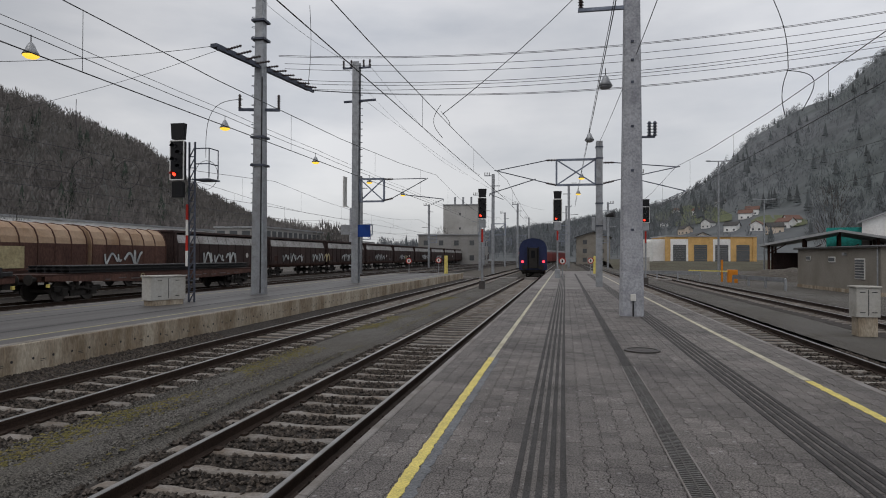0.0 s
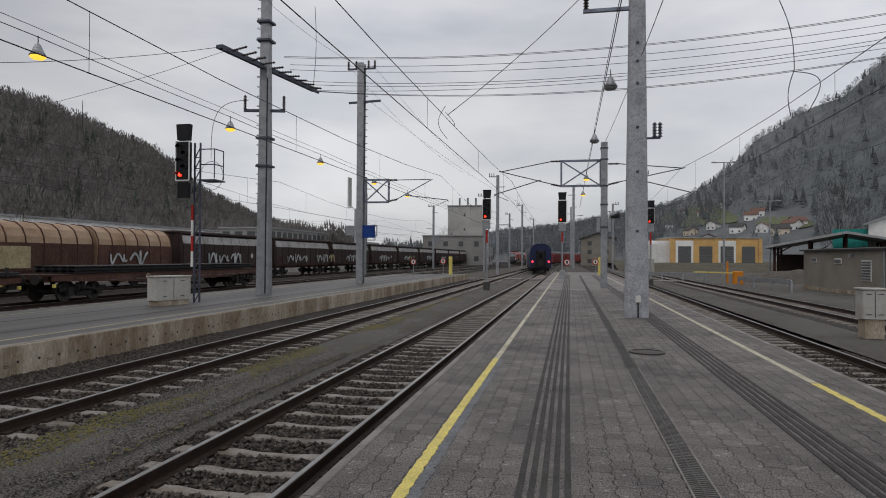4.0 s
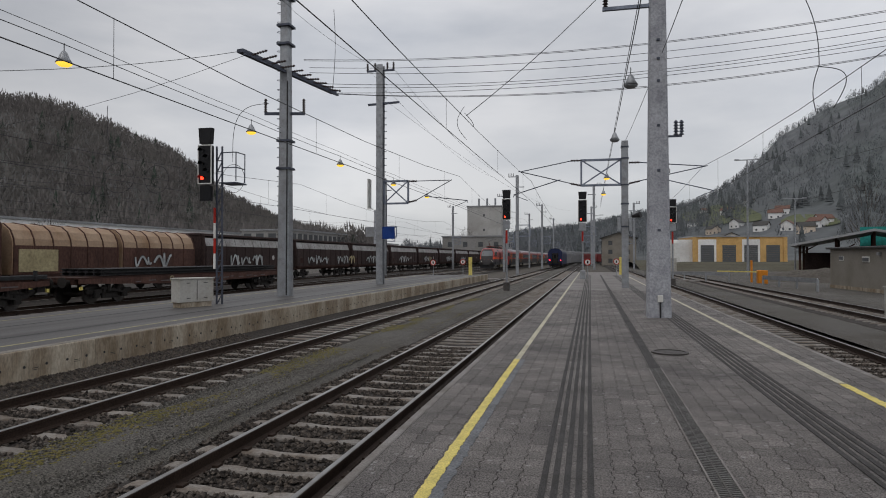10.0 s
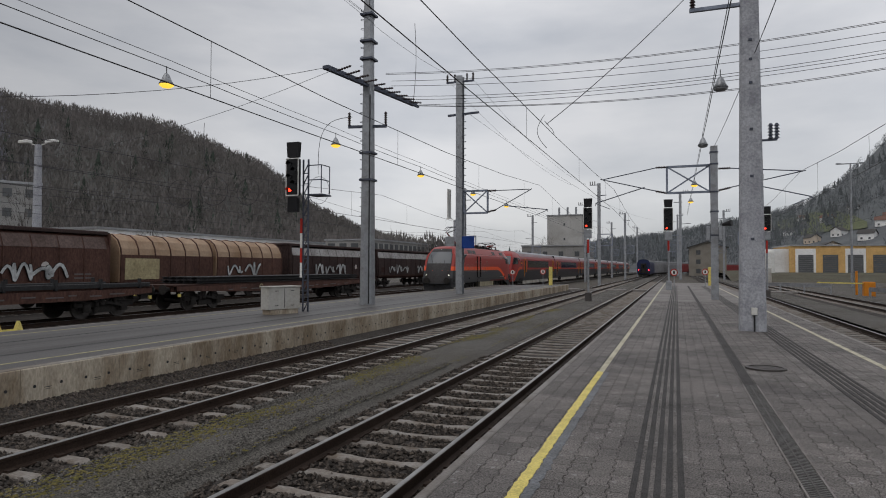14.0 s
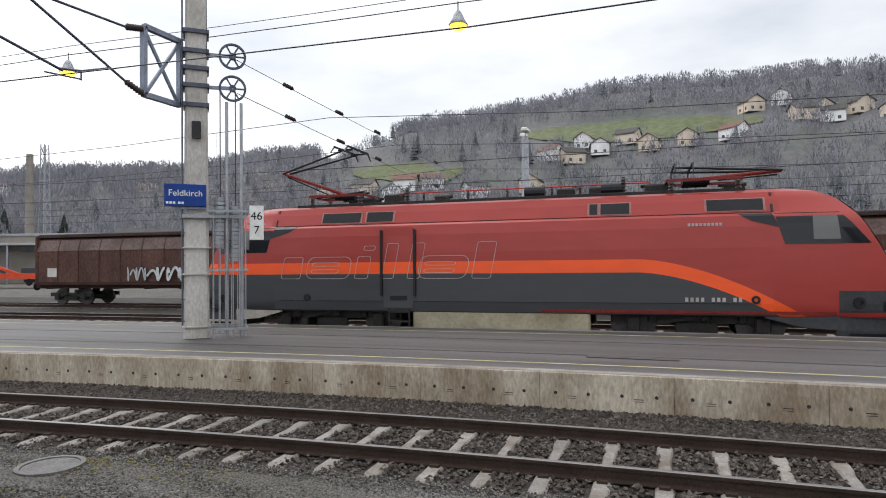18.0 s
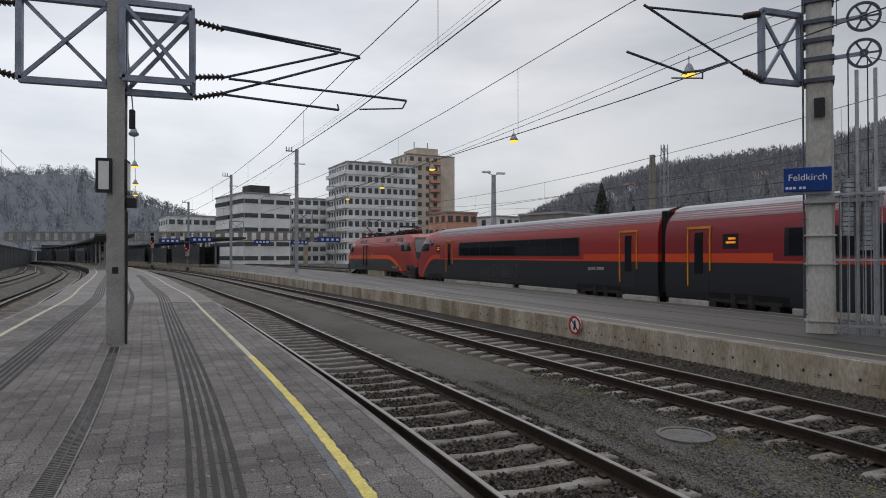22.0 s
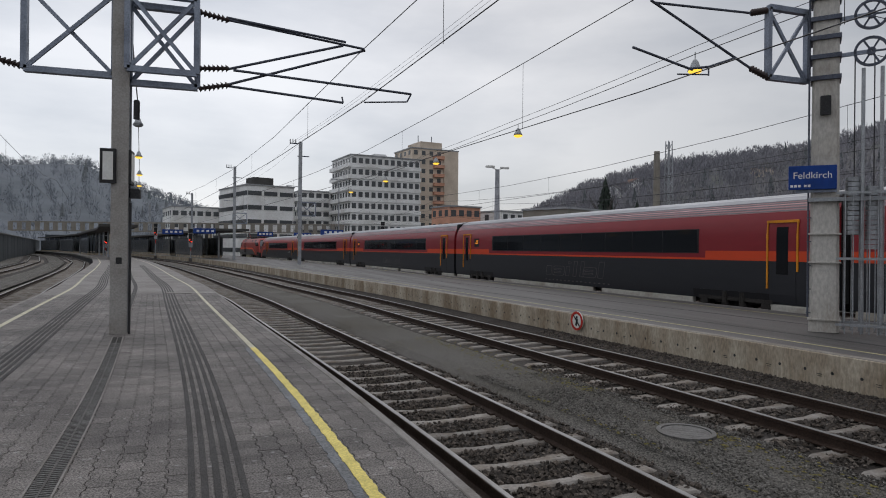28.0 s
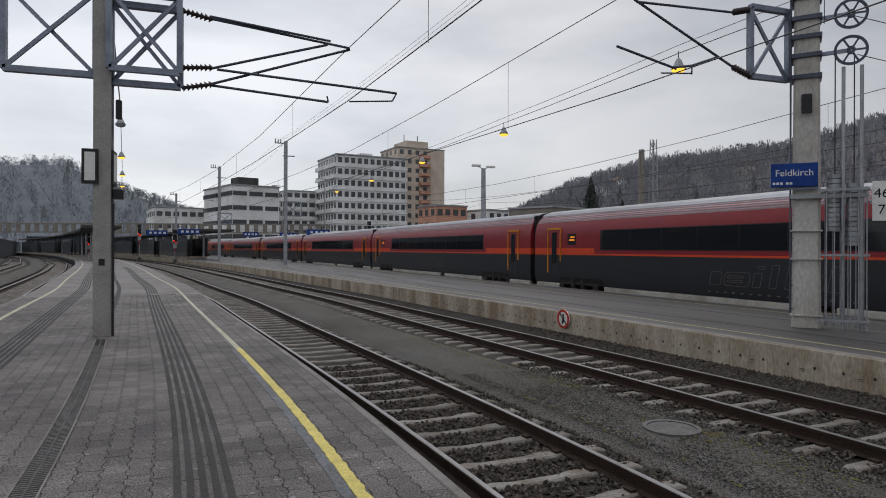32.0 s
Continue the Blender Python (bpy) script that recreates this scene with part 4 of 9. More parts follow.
def build_loco():
    root = thing("electric_locomotive", Matrix(), "red and dark grey electric locomotive with an orange stripe", "locomotive")
    body = part("body", shell(LOCO_PROF, loco_half, 6.7, (-1, 1), steps=9), M["loco_paint"], root, "red body over a dark grey lower half", smooth=False)
    for p in body.data.polygons:
        p.use_smooth = abs(p.normal.z) < 0.95 and abs(p.center.y) > 6.8
    for s in (1, -1):
        part("nose_panel", nose_patch(loco_w, loco_half, s, 0.86 if s == 1 else 1.9, 3.86 if s == 1 else 3.6, -0.84, 0.84, lift=0.006, rows_n=14), M["grime"], root, "grimy dark grey nose face", smooth=True)
        part("windscreen", nose_patch(loco_w, loco_half, s, 2.45, 3.42, -0.80, 0.80), M["screen_sky_tint"], root, "raked windscreen, reflected sky put into its pale colour", smooth=True)
        wip = MB()
        for x in (-0.55, -0.2, 0.2, 0.5):
            wip.bar((x, s * (loco_half(2.5) + 0.27), 2.47), (x + 0.3, s * (loco_half(3.2) + 0.24), 3.15), 0.02, 0.02)
        part("wiper", wip, M["black"], root, "black wipers")
        for x in (-0.95, 0.95):
            lamp = MB()
            y = s * (loco_half(1.45) + 0.06)
            lamp.cyl((x, y - s * 0.05, 1.48), (x, y + s * 0.045, 1.46), 0.075, n=14)
            part("headlamp", lamp, M["head_light"] if s == 1 else M["pane"], root, "round headlamp")
        lamp = MB()
        lamp.cyl((0, s * (loco_half(3.62) - 0.05), 3.6), (0, s * (loco_half(3.62) + 0.26), 3.58), 0.055, n=12)
        part("headlamp", lamp, M["head_light"] if s == 1 else M["pane"], root, "upper headlamp")
        apron = MB()
        apron.prism([(-1.2, 0.2), (1.2, 0.2), (1.28, 0.80), (-1.28, 0.80)], s * 8.75, s * 9.4, "y")
        part("snow_plough", apron, M["dark"], root, "dark plough under the nose")
        beam = MB()
        beam.box(-1.32, 1.32, min(s * 9.25, s * 9.52), max(s * 9.25, s * 9.52), 0.82, 1.28, 0.05)
        part("buffer_beam", beam, M["dark"], root, "dark buffer beam")
        for x in (-0.875, 0.875):
            bf = MB()
            bf.cyl((x, s * 9.38, 1.05), (x, s * 9.62, 1.05), 0.12, n=12)
            bf.cyl((x, s * 9.62, 1.05), (x, s * 9.68, 1.05), 0.26, n=16)
            part("buffer", bf, M["bogie"], root, "black round buffer")
        hook = MB()
        hook.cbox((0, s * 9.5, 1.05), (0.16, 0.3, 0.22), 0.03)
        hook.cyl((0.3, s * 9.4, 0.95), (0.34, s * 9.55, 0.5), 0.04, n=8)
        hook.cyl((-0.3, s * 9.4, 0.95), (-0.34, s * 9.55, 0.5), 0.04, n=8)
        part("coupling", hook, M["bogie"], root, "black screw coupling and hoses")
        for e in (-1, 1):
            def on_side(za, zb, ya, yb, lift=0.014):
                return skin(e, loco_w, loco_half, 6.7, 0.14, za, zb, (lambda z: s * ya(z)), (lambda z: s * yb(z)), lift)
            part("cab_window", on_side(2.52, 3.26, lambda z: 6.95 - 0.28 * (z - 2.52), lambda z: loco_half(z) - 0.16 - 0.25 * (z - 2.52)), M["pane"], root, "dark cab side window")
            part("cab_pane", on_side(2.62, 3.18, lambda z: 7.55, lambda z: 8.12 - 0.08 * (z - 2.6), 0.020), M["cab_glass"], root, "pale reflecting cab pane")
            part("dark_wedge", on_side(2.93, 3.26, lambda z: float(np.interp(z, [2.93, 3.10, 3.26], [6.80, 6.23, 5.97])), lambda z: 6.70 + 0.42 * (3.26 - z)), M["pane"], root, "dark wedge behind the cab window")
            eb = part("end_block", on_side(0.50, 1.42, lambda z: 8.05, lambda z: loco_half(z) - 0.01, 0.010), M["coal"], root, "dark grey end block")
            part("step_hole", on_side(0.95, 1.18, lambda z: 8.95, lambda z: 9.25, 0.016), M["black"], eb, "black step recess")
            pale, lab = (M["skirt_grey"], "pale lower apron plate") if s == 1 else (M["coal"], "dark lower apron plate")
            part("apron_plate", flank(e, [(s * y, z) for y, z in ((8.06, 0.84), (6.5, 0.84), (6.5, 0.77), (7.3, 0.56), (8.06, 0.50))], 1.385, 1.40, 0.010), pale, root, lab)
            part("apron_plate", flank(e, [(s * y, z) for y, z in ((9.2, 0.50), (8.0, 0.50), (8.0, 0.26), (9.15, 0.26))], 1.33, 1.35, 0.012), pale, root, lab)
            part("step_opening", flank(e, [(s * 8.25, 0.30), (s * 9.0, 0.30), (s * 9.0, 0.44), (s * 8.25, 0.44)], 1.335, 1.345, 0.020), M["black"], root, "black step opening")
            sk = MB()
            sk.ring((e * 1.49, s * 8.45, 1.16), (1, 0, 0), 0.06, 0.12, 0.05, 18)
            part("socket_ring", sk, M["black"], root, "round black socket ring")
    for y0, y1 in ((5.2, 4.0), (3.8, 3.0), (-2.46, -2.66), (-2.74, -3.45), (-5.28, -6.54)):
        for e in (-1, 1):
            a, c = min(y0, y1), max(y0, y1)
            vent = part("roof_vent", flank(e, [(a - 0.05, 3.335), (c + 0.05, 3.335), (c + 0.05, 3.665), (a - 0.05, 3.665)], 1.283, 1.140, 0.010), M["vent_frame"], root, "roof vent in a pale red frame")
            part("vent_grille", flank(e, [(a, 3.36), (c, 3.36), (c, 3.64), (a, 3.64)], 1.272, 1.150, 0.022), M["black"], vent, "black grille")
    for e in (-1, 1):
        part("door", flank(e, [(2.33, 0.92), (3.2, 0.92), (3.2, 3.16), (2.33, 3.16)][:: 1], 1.494, 1.462, 0.006), M["loco_paint"], root, "red engine room door")
        for y in (2.26, 3.25):
            part("door_rail", MB().bar((e * 1.535, y, 1.25), (e * 1.515, y, 3.1), 0.06, 0.07), M["black"], root, "black grab rail beside the door")
        st = MB()
        for z in (0.28, 0.52, 0.78):
            x0, x1 = sorted((e * 1.2, e * 1.48))
            st.box(x0, x1, 2.45, 3.05, z, z + 0.04)
        for y in (2.45, 3.05):
            st.bar((e * 1.46, y, 0.28), (e * 1.46, y, 0.9), 0.04, 0.04)
        part("step", st, M["bogie"], root, "dark entry steps")
        for z0, z1 in ((1.12, 1.26),):
            h = MB()
            h.cbox((e * 1.505, 2.75, 1.2), (0.02, 0.5, 0.13))
            part("foothold", h, M["black"], root, "black foothold")
        for y in (5.6, -6.3):
            c = MB()
            c.ring((e * 1.50 * (0.9 if abs(y) > 8 else 1), y, 1.2), (1, 0, 0), 0.045, 0.10, 0.05, 16)
            part("socket", c, M["black"], root, "round black socket")
        for i in range(11):
            if i not in (2, 6):
                part("number_bar", MB().box(*sorted((e * 1.48, e * 1.507)), -6.0 + i * 0.12, -6.0 + i * 0.12 + 0.07, 1.15, 1.25), M["line_thin"], root, "pale bar in place of a figure")
        for i in range(9):
            part("mark_bar", MB().box(*sorted((e * 1.45, e * 1.477)), -5.6 + i * 0.09, -5.6 + i * 0.09 + 0.06, 2.99, 3.06), M["line_thin"], root, "small pale bar")
        x0, x1 = sorted((e * 1.05, e * 1.42))
        tr = MB()
        tr.box(x0, x1, -2.45, 2.37, 0.34, 0.86, 0.05)
        for y in (-1.9, -0.4, 0.8):
            tr.box(*sorted((e * 1.41, e * 1.43)), y, y + 0.02, 0.32, 0.76)
        for y in (-2.2, -0.9, 1.1):
            tr.box(*sorted((e * 1.415, e * 1.428)), y, y + 0.7, 0.36, 0.40)
        part("equipment_box", tr, M["box_beige"], root, "beige underfloor equipment box")
        part("lower_strip", skin(e, loco_w, loco_half, 6.7, 0.14, 0.83, 0.93, lambda z: -8.0, lambda z: -1.2, 0.006, 2, 8), M["red_dull"], root, "dull red strip along the lower edge")
        part("roof_seam", MB().bar((e * 1.312, -6.75, 3.29), (e * 1.312, 6.75, 3.29), 0.03, 0.025), M["bogie"], root, "dark roof seam")
        for y in (-6.72, 6.72):
            part("cab_seam", flank(e, [(y - 0.03, 3.30), (y + 0.03, 3.30), (y + 0.03, 3.78), (y - 0.03, 3.78)], 1.30, 1.07, 0.008), M["bogie"], root, "dark seam behind the cab")
        part("body_seam", skin(e, loco_w, loco_half, 6.7, 0.14, 1.10, 1.115, lambda z: -6.4, lambda z: 8.0, 0.005, 1, 8), M["black"], root, "thin dark body joint")
    outline_marks(root, 6.45, -1, 1.74, 1.0, M["line_thin"])
    roof = MB()
    roof.box(-0.55, 0.55, -5.5, 5.5, 3.9, 3.99, 0.03)
    for y in (-0.2, 0.1):
        roof.cbox((0.45, y * 3 - 2, 4.1), (0.4, 0.5, 0.3), 0.04)
    part("roof_equipment", roof, M["bogie"], root, "dark roof equipment")
    for x, y, z, r in ((0.35, 3.4, 4.3, 0.07), (0.35, 2.6, 4.3, 0.07), (0.35, 1.2, 4.3, 0.07), (0.35, 0.0, 4.3, 0.07), (0.35, -1.3, 4.3, 0.07), (0.35, -2.1, 4.3, 0.07), (0.35, -2.9, 4.3, 0.07), (0.35, -4.0, 4.3, 0.07), (-0.3, 2.9, 4.42, 0.1), (-0.3, -3.3, 4.42, 0.1)):
        gear = MB()
        insulator(gear, (x, y, 3.95), (x, y, z), r, 5)
        part("roof_insulator", gear, M["insul"], root, "dark roof insulator")
    for y, w, h in ((4.55, 0.9, 0.22), (3.55, 0.5, 0.30), (2.0, 0.35, 0.2), (-4.2, 0.7, 0.26), (-6.1, 0.5, 0.2)):
        gear = MB()
        gear.box(0.05, 0.6, y - w / 2, y + w / 2, 3.98, 3.98 + h, 0.04)
        gear.cyl((0.5, y - w / 2 - 0.1, 3.98 + h), (0.5, y + w / 2 + 0.1, 3.98 + h), 0.05, n=8)
        part("roof_box", gear, M["bogie"], root, "dark roof apparatus")
    for x in (-0.95, 0.95):
        part("roof_rail", MB().bar((x, -6.2, 3.90), (x, 6.2, 3.90), 0.04, 0.07), M["bogie"], root, "dark roof edge rail")
    for y in (-0.9, -3.0):
        gear = MB()
        gear.cyl((-0.25, y - 0.28, 4.12), (-0.25, y + 0.28, 4.12), 0.16, n=12)
        part("roof_switch", gear, M["black"], root, "black roof switch")
    for x0 in (-0.3, 0.1):
        gear = MB()
        gear.cyl((x0, 5.9, 4.22), (x0, 4.3, 4.36), 0.03, n=6)
        part("roof_cable", gear, M["black"], root, "dark roof cable")
    bus = MB()
    ys = [3.4, 2.6, 1.2, 0.0, -1.3, -2.1, -2.9, -4.0]
    for a, c in zip(ys, ys[1:]):
        bus.cyl((0.35, a, 4.32), (0.35, c, 4.32), 0.018, n=6)
    part("roof_busbar", bus, M["redpaint"], root, "red roof cable")
    pantograph(root, 5.1, True, 1)
    pantograph(root, -5.3, False, -1)
    bogie(root, 5.0, 3.0, 0.575)
    bogie(root, -5.0, 3.0, 0.575)
    return root


COACH_PROF = [(1.36, 0.58), (1.40, 0.85), (1.41, 1.3), (1.41, 1.9), (1.41, 2.7), (1.38, 3.05), (1.31, 3.32), (1.18, 3.58), (0.98, 3.78)]
TOP_PROF = [(0.985, 3.775), (0.90, 3.86), (0.86, 3.86), (0.82, 3.90), (0.70, 3.945), (0.66, 3.94), (0.60, 3.975), (0.40, 4.02), (0.0, 4.06)]


def coach_w(z):
    return float(np.interp(z, [p[1] for p in COACH_PROF], [p[0] for p in COACH_PROF]))


def lead_half(z):
    return float(np.interp(z, [0, 0.6, 1.1, 1.87, 2.4, 3.0, 3.4, 3.7, 4.1], [13.05, 13.0, 12.95, 12.75, 12.5, 12.15, 11.8, 11.35, 10.2]))


def coach(name, lab, lead=False):
    """A long coach; the leading one has a sloped cab end."""
    root = thing(name, Matrix(), lab, "railway coach", "" if lead else "train coaches")
    half = lead_half if lead else (lambda z: 13.05)
    prof = COACH_PROF + [(0.66, 3.94), (0, 4.05)] if lead else COACH_PROF
    ends = (1,) if lead else ()
    sh = shell(prof, half if lead else half, 9.8 if lead else 12.6, ends, 0.25, 0.15, 9)
    if lead:
        # the plain end stays square
        sh.v = [(x, max(y, -13.05) if y < -9.9 else y, z) for x, y, z in sh.v]
    body = part("body", sh, M["lead_paint"] if lead else M["coach_paint"], root, "dark red flank over dark grey")
    for p in body.data.polygons:
        p.use_smooth = abs(p.normal.y) < 0.5
    top = MB()
    full = [(-w, z) for w, z in TOP_PROF] + [(w, z) for w, z in reversed(TOP_PROF[:-1])]
    y1 = 9.4 if lead else 13.03
    top.grid([[(w, y, z + 0.004) for w, z in full] for y in (-13.03, -6, 0, 6, y1)])
    part("roof", top, M["roof_grey"], root, "ribbed pale grey roof")
    for e in (-1, 1):
        far_y = 9.0 if lead else 12.95
        part("roof_shoulder", skin(e, coach_w, half, 9.8 if lead else 20, 0.15, 3.42, 3.775, lambda z: -12.95, lambda z: far_y, 0.007, 4, 2), M["roof_sheen"], root, "ribbed roof shoulder, sky sheen put into its pale red")
        for z in (3.46, 3.54, 3.62, 3.70, 3.76):
            w = coach_w(z)
            part("roof_rib", MB().bar((e * (w + 0.012), -12.9, z), (e * (w + 0.012), far_y, z), 0.03, 0.028), M["roof_grey"], root, "pale longitudinal roof rib")
        for q in (-9.5, 9.5):
            # flat black panel on the flank: the gap's shade is colour, not depth
            part("bogie_recess", skin(e, coach_w, half, 9.8 if lead else 20, 0.15, 0.585, 0.88, lambda z: q - 1.75, lambda z: q + 1.75 - (0.6 if lead and q > 0 else 0), 0.006, 2, 3), M["black"], root, "flat black panel painted as the shaded gap above the running gear")
            gear = MB()
            for d in (-1.25, 1.25):
                gear.cyl((e * 1.30, q + d, 0.46), (e * 1.40, q + d, 0.46), 0.17, n=12)
            gear.cyl((e * 1.34, q - 0.35, 0.40), (e * 1.34, q - 0.35, 0.85), 0.12, n=10)
            gear.cyl((e * 1.34, q + 0.35, 0.40), (e * 1.34, q + 0.35, 0.85), 0.12, n=10)
            gear.bar((e * 1.36, q - 1.5, 0.62), (e * 1.36, q + 1.5, 0.62), 0.06, 0.12)
            part("axle_gear", gear, M["bogie"], root, "dark axle boxes and springs")
        y0, ya = (-8.0, 5.2) if lead else (-8.0, 7.9)
        part("window_band", skin(e, coach_w, half, 9.8 if lead else 20, 0.15, 2.12, 2.98, lambda z: y0, lambda z: ya, 0.006, 8, 2), M["black"], root, "black window band")
        n = 9
        for i in range(n):
            a = y0 + 0.1 + (ya - y0 - 0.2) * i / n
            c = a + (ya - y0 - 0.2) / n - 0.05
            part("pane", skin(e, coach_w, half, 9.8 if lead else 20, 0.15, 2.16, 2.95, lambda z: a, lambda z: c, 0.011, 5, 1), M["pane"], root)
        for yd in ((-11.35,) if lead else (-11.35, 11.35)) + ((6.7,) if lead else ()):
            w = 1.405
            fr = MB()
            for q in (-0.52, 0.52):
                fr.bar((e * 1.425, yd + q, 1.05 if q > 0 else 1.6), (e * 1.425, yd + q, 2.7), 0.04, 0.05)
                fr.bar((e * 1.425, yd + q, 2.7), (e * 1.385, yd + q, 3.12), 0.04, 0.05)
            fr.bar((e * 1.40, yd - 0.55, 3.12), (e * 1.40, yd + 0.55, 3.12), 0.05, 0.08)
            d = part("door", skin(e, coach_w, half, 9.8 if lead else 20, 0.15, 0.64, 3.08, lambda z: yd - 0.46, lambda z: yd + 0.46, 0.010, 10, 1), M["lead_paint"] if lead else M["coach_paint"], root, "red sliding door")
            part("door_frame", fr, M["amber"], d, "orange door frame")
            part("door_pane", skin(e, coach_w, half, 9.8 if lead else 20, 0.15, 1.5, 2.95, lambda z: yd - 0.2, lambda z: yd + 0.2, 0.018, 6, 1), M["pane"], d, "narrow dark door window")
            lettering("1" if lead else "2", 0.26, d, M["line_white"], Matrix(((0, 0, e, e * 1.4245), (e, 0, 0, yd), (0, 1, 0, 2.52), (0, 0, 0, 1))))
        for yd in ((9.95 if not lead else 8.6),):
            sg = MB()
            sg.box(*sorted((e * 1.37, e * 1.418)), yd - 0.32, yd + 0.32, 2.36, 2.86)
            dsp = part("display", sg, M["black"], root, "black destination display")
            dg = MB()
            for r_i in range(2):
                dg.box(*sorted((e * 1.40, e * 1.423)), yd - 0.22, yd + 0.18 - 0.1 * r_i, 2.54 + 0.13 * r_i, 2.61 + 0.13 * r_i)
            part("display_bars", dg, M["amber_light"], dsp, "amber lit bars")
        sk = MB()
        for a, c in ((-7.7, -2.4), (-1.8, 7.7)):
            sk.box(*sorted((e * 1.18, e * 1.37)), a, c, 0.20, 0.57, 0.03)
        part("skirt", sk, M["skirt_grey"], root, "pale grey lower fairing")
        for a, c in (((-12.95, -10.9),) if lead else ((-12.95, -10.9), (10.9, 12.95))):
            s2 = MB()
            s2.box(*sorted((e * 1.2, e * 1.375)), a, c, 0.30, 0.57, 0.03)
            part("skirt", s2, M["skirt_grey"], root, "pale grey lower fairing")
        mk = MB()
        for i in range(16):
            mk.box(*sorted((e * 1.39, e * 1.416)), -3.0 + i * 0.33, -3.0 + i * 0.33 + 0.10, 0.73, 0.77)
        part("marking_bars", mk, M["line_dim"], root, "small pale marking bars")
    if lead:
        for e in (-1, 1):
            lettering("quiet zone", 0.27, root, M["line_white"], Matrix(((0, 0, e, e * 1.414), (e, 0, 0, -9.2), (0, 1, 0, 1.60), (0, 0, 0, 1))))
    part("underframe", MB().box(-1.1, 1.1, -12.6, 11.0 if lead else 12.6, 0.5, 0.62), M["bogie"], root, "dark underframe")
    if lead:
        part("windscreen", nose_patch(coach_w, lead_half, 1, 2.45, 3.4, -0.86, 0.86, taper=0.15), M["screen_sky_tint"], root, "raked windscreen, reflected sky put into its pale colour", smooth=True)
        for e in (-1, 1):
            part("cab_window", skin(e, coach_w, lead_half, 9.8, 0.15, 2.5, 3.25, lambda z: 10.35 - 0.2 * (z - 2.5), lambda z: lead_half(z) - 0.2 - 0.2 * (z - 2.5), 0.014), M["pane"], root, "dark cab side window")
            part("dark_wedge", skin(e, coach_w, lead_half, 9.8, 0.15, 2.85, 3.25, lambda z: 9.45 + 0.3 * (3.25 - z), lambda z: 9.95 + 0.1 * (3.25 - z), 0.014), M["pane"], root, "dark wedge behind the cab window")
        beam = MB()
        beam.box(-1.2, 1.2, 12.7, 13.2, 0.75, 1.2, 0.05)
        part("buffer_beam", beam, M["dark"], root, "dark buffer beam")
    outline_marks(root, 2.0 if not lead else 2.4, -1, 0.98, 0.72, M["line_dim"], wide=1.412)
    bl = MB()
    for s in ((-1,) if lead else (-1, 1)):
        bl.box(-1.2, 1.2, min(s * 13.0, s * 13.26), max(s * 13.0, s * 13.26), 0.75, 3.85, 0.05)
    part("gangway", bl, M["bellows"], root, "black gangway bellows")
    bogie(root, -9.5, 2.5, 0.46)
    bogie(root, 9.5, 2.5, 0.46)
    return root


loco = build_loco()
lead_coach = coach("driving_coach", "dark red driving coach with a sloped cab end and orange sweep", True)
coaches = [coach("coach", "dark red coach with a black window band and grey roof")]
for i in range(5):
    coaches.append(copy_thing(coaches[0], Matrix.Translation((0, 0, -0.0))))

# the way of the fast train along track four, counted along the rail from abreast of the platform's middle
WAY_Y = np.linspace(420, -300, 7201)
WAY_X = np.array([TRACK_C(y) for y in WAY_Y])
WAY_S = np.concatenate([[0], np.cumsum(np.hypot(np.diff(WAY_X), np.diff(WAY_Y)))]) - 420.0


def on_way(s, xs, ys, ss):
    return Vector((float(np.interp(s, ss, xs)), float(np.interp(s, ss, ys)), RAIL_Z))


def vehicle_pose(s_mid, pivot, xs, ys, ss):
    a, b = on_way(s_mid + pivot, xs, ys, ss), on_way(s_mid - pivot, xs, ys, ss)
    d = a - b
    return Matrix.Translation((a + b) / 2) @ Matrix.Rotation(math.atan2(-d.x, d.y), 4, "Z")


FAST_T = [0, 9, 12, 13, 14, 15, 16, 17, 18, 19, 20, 21, 22, 23, 24, 25, 26, 27, 28, 29, 30, 31, 32]
FAST_S = [-270, -130, -82, -65.2, -48.4, -31.8, -16.0, 0.1, 14.7, 28.1, 41.2, 54.1, 67.0, 79.8, 92.7, 104.8, 116.6, 128.2, 139.5, 150.7, 161.3, 171.4, 181.3]
DARK_T = [0, 3, 6, 9, 11, 13, 16, 20, 25, 32]
DARK_S = [66, 81, 97, 122, 138, 147, 153, 158, 162, 166]
D_Y = np.linspace(0, 480, 961)
D_X = np.array([-3.41 - 3.6 * (lambda q: q * q * (3 - 2 * q))(min(1, max(0, (y - 72) / 62))) + 0.0016 * max(0, y - 165) ** 2 for y in D_Y])
D_S = np.concatenate([[0], np.cumsum(np.hypot(np.diff(D_X), np.diff(D_Y)))])

# ---- the departing night train ----
M["night_blue"] = surface("night_blue", (0.018, 0.026, 0.075), 0.45, 0, 0.2, 8, 0.8, 0.05)
M["old_grey"] = surface("old_grey", (0.23, 0.23, 0.24), 0.5, 0, 0.15, 8, 0.8, 0.05)
M["old_red"] = surface("old_red", (0.20, 0.022, 0.02), 0.5, 0, 0.15, 8, 0.8, 0.05)
OLD_PROF = [(1.40, 0.75), (1.42, 1.0), (1.42, 2.7), (1.40, 3.05), (1.30, 3.42), (1.05, 3.76), (0.60, 3.97), (0, 4.05)]


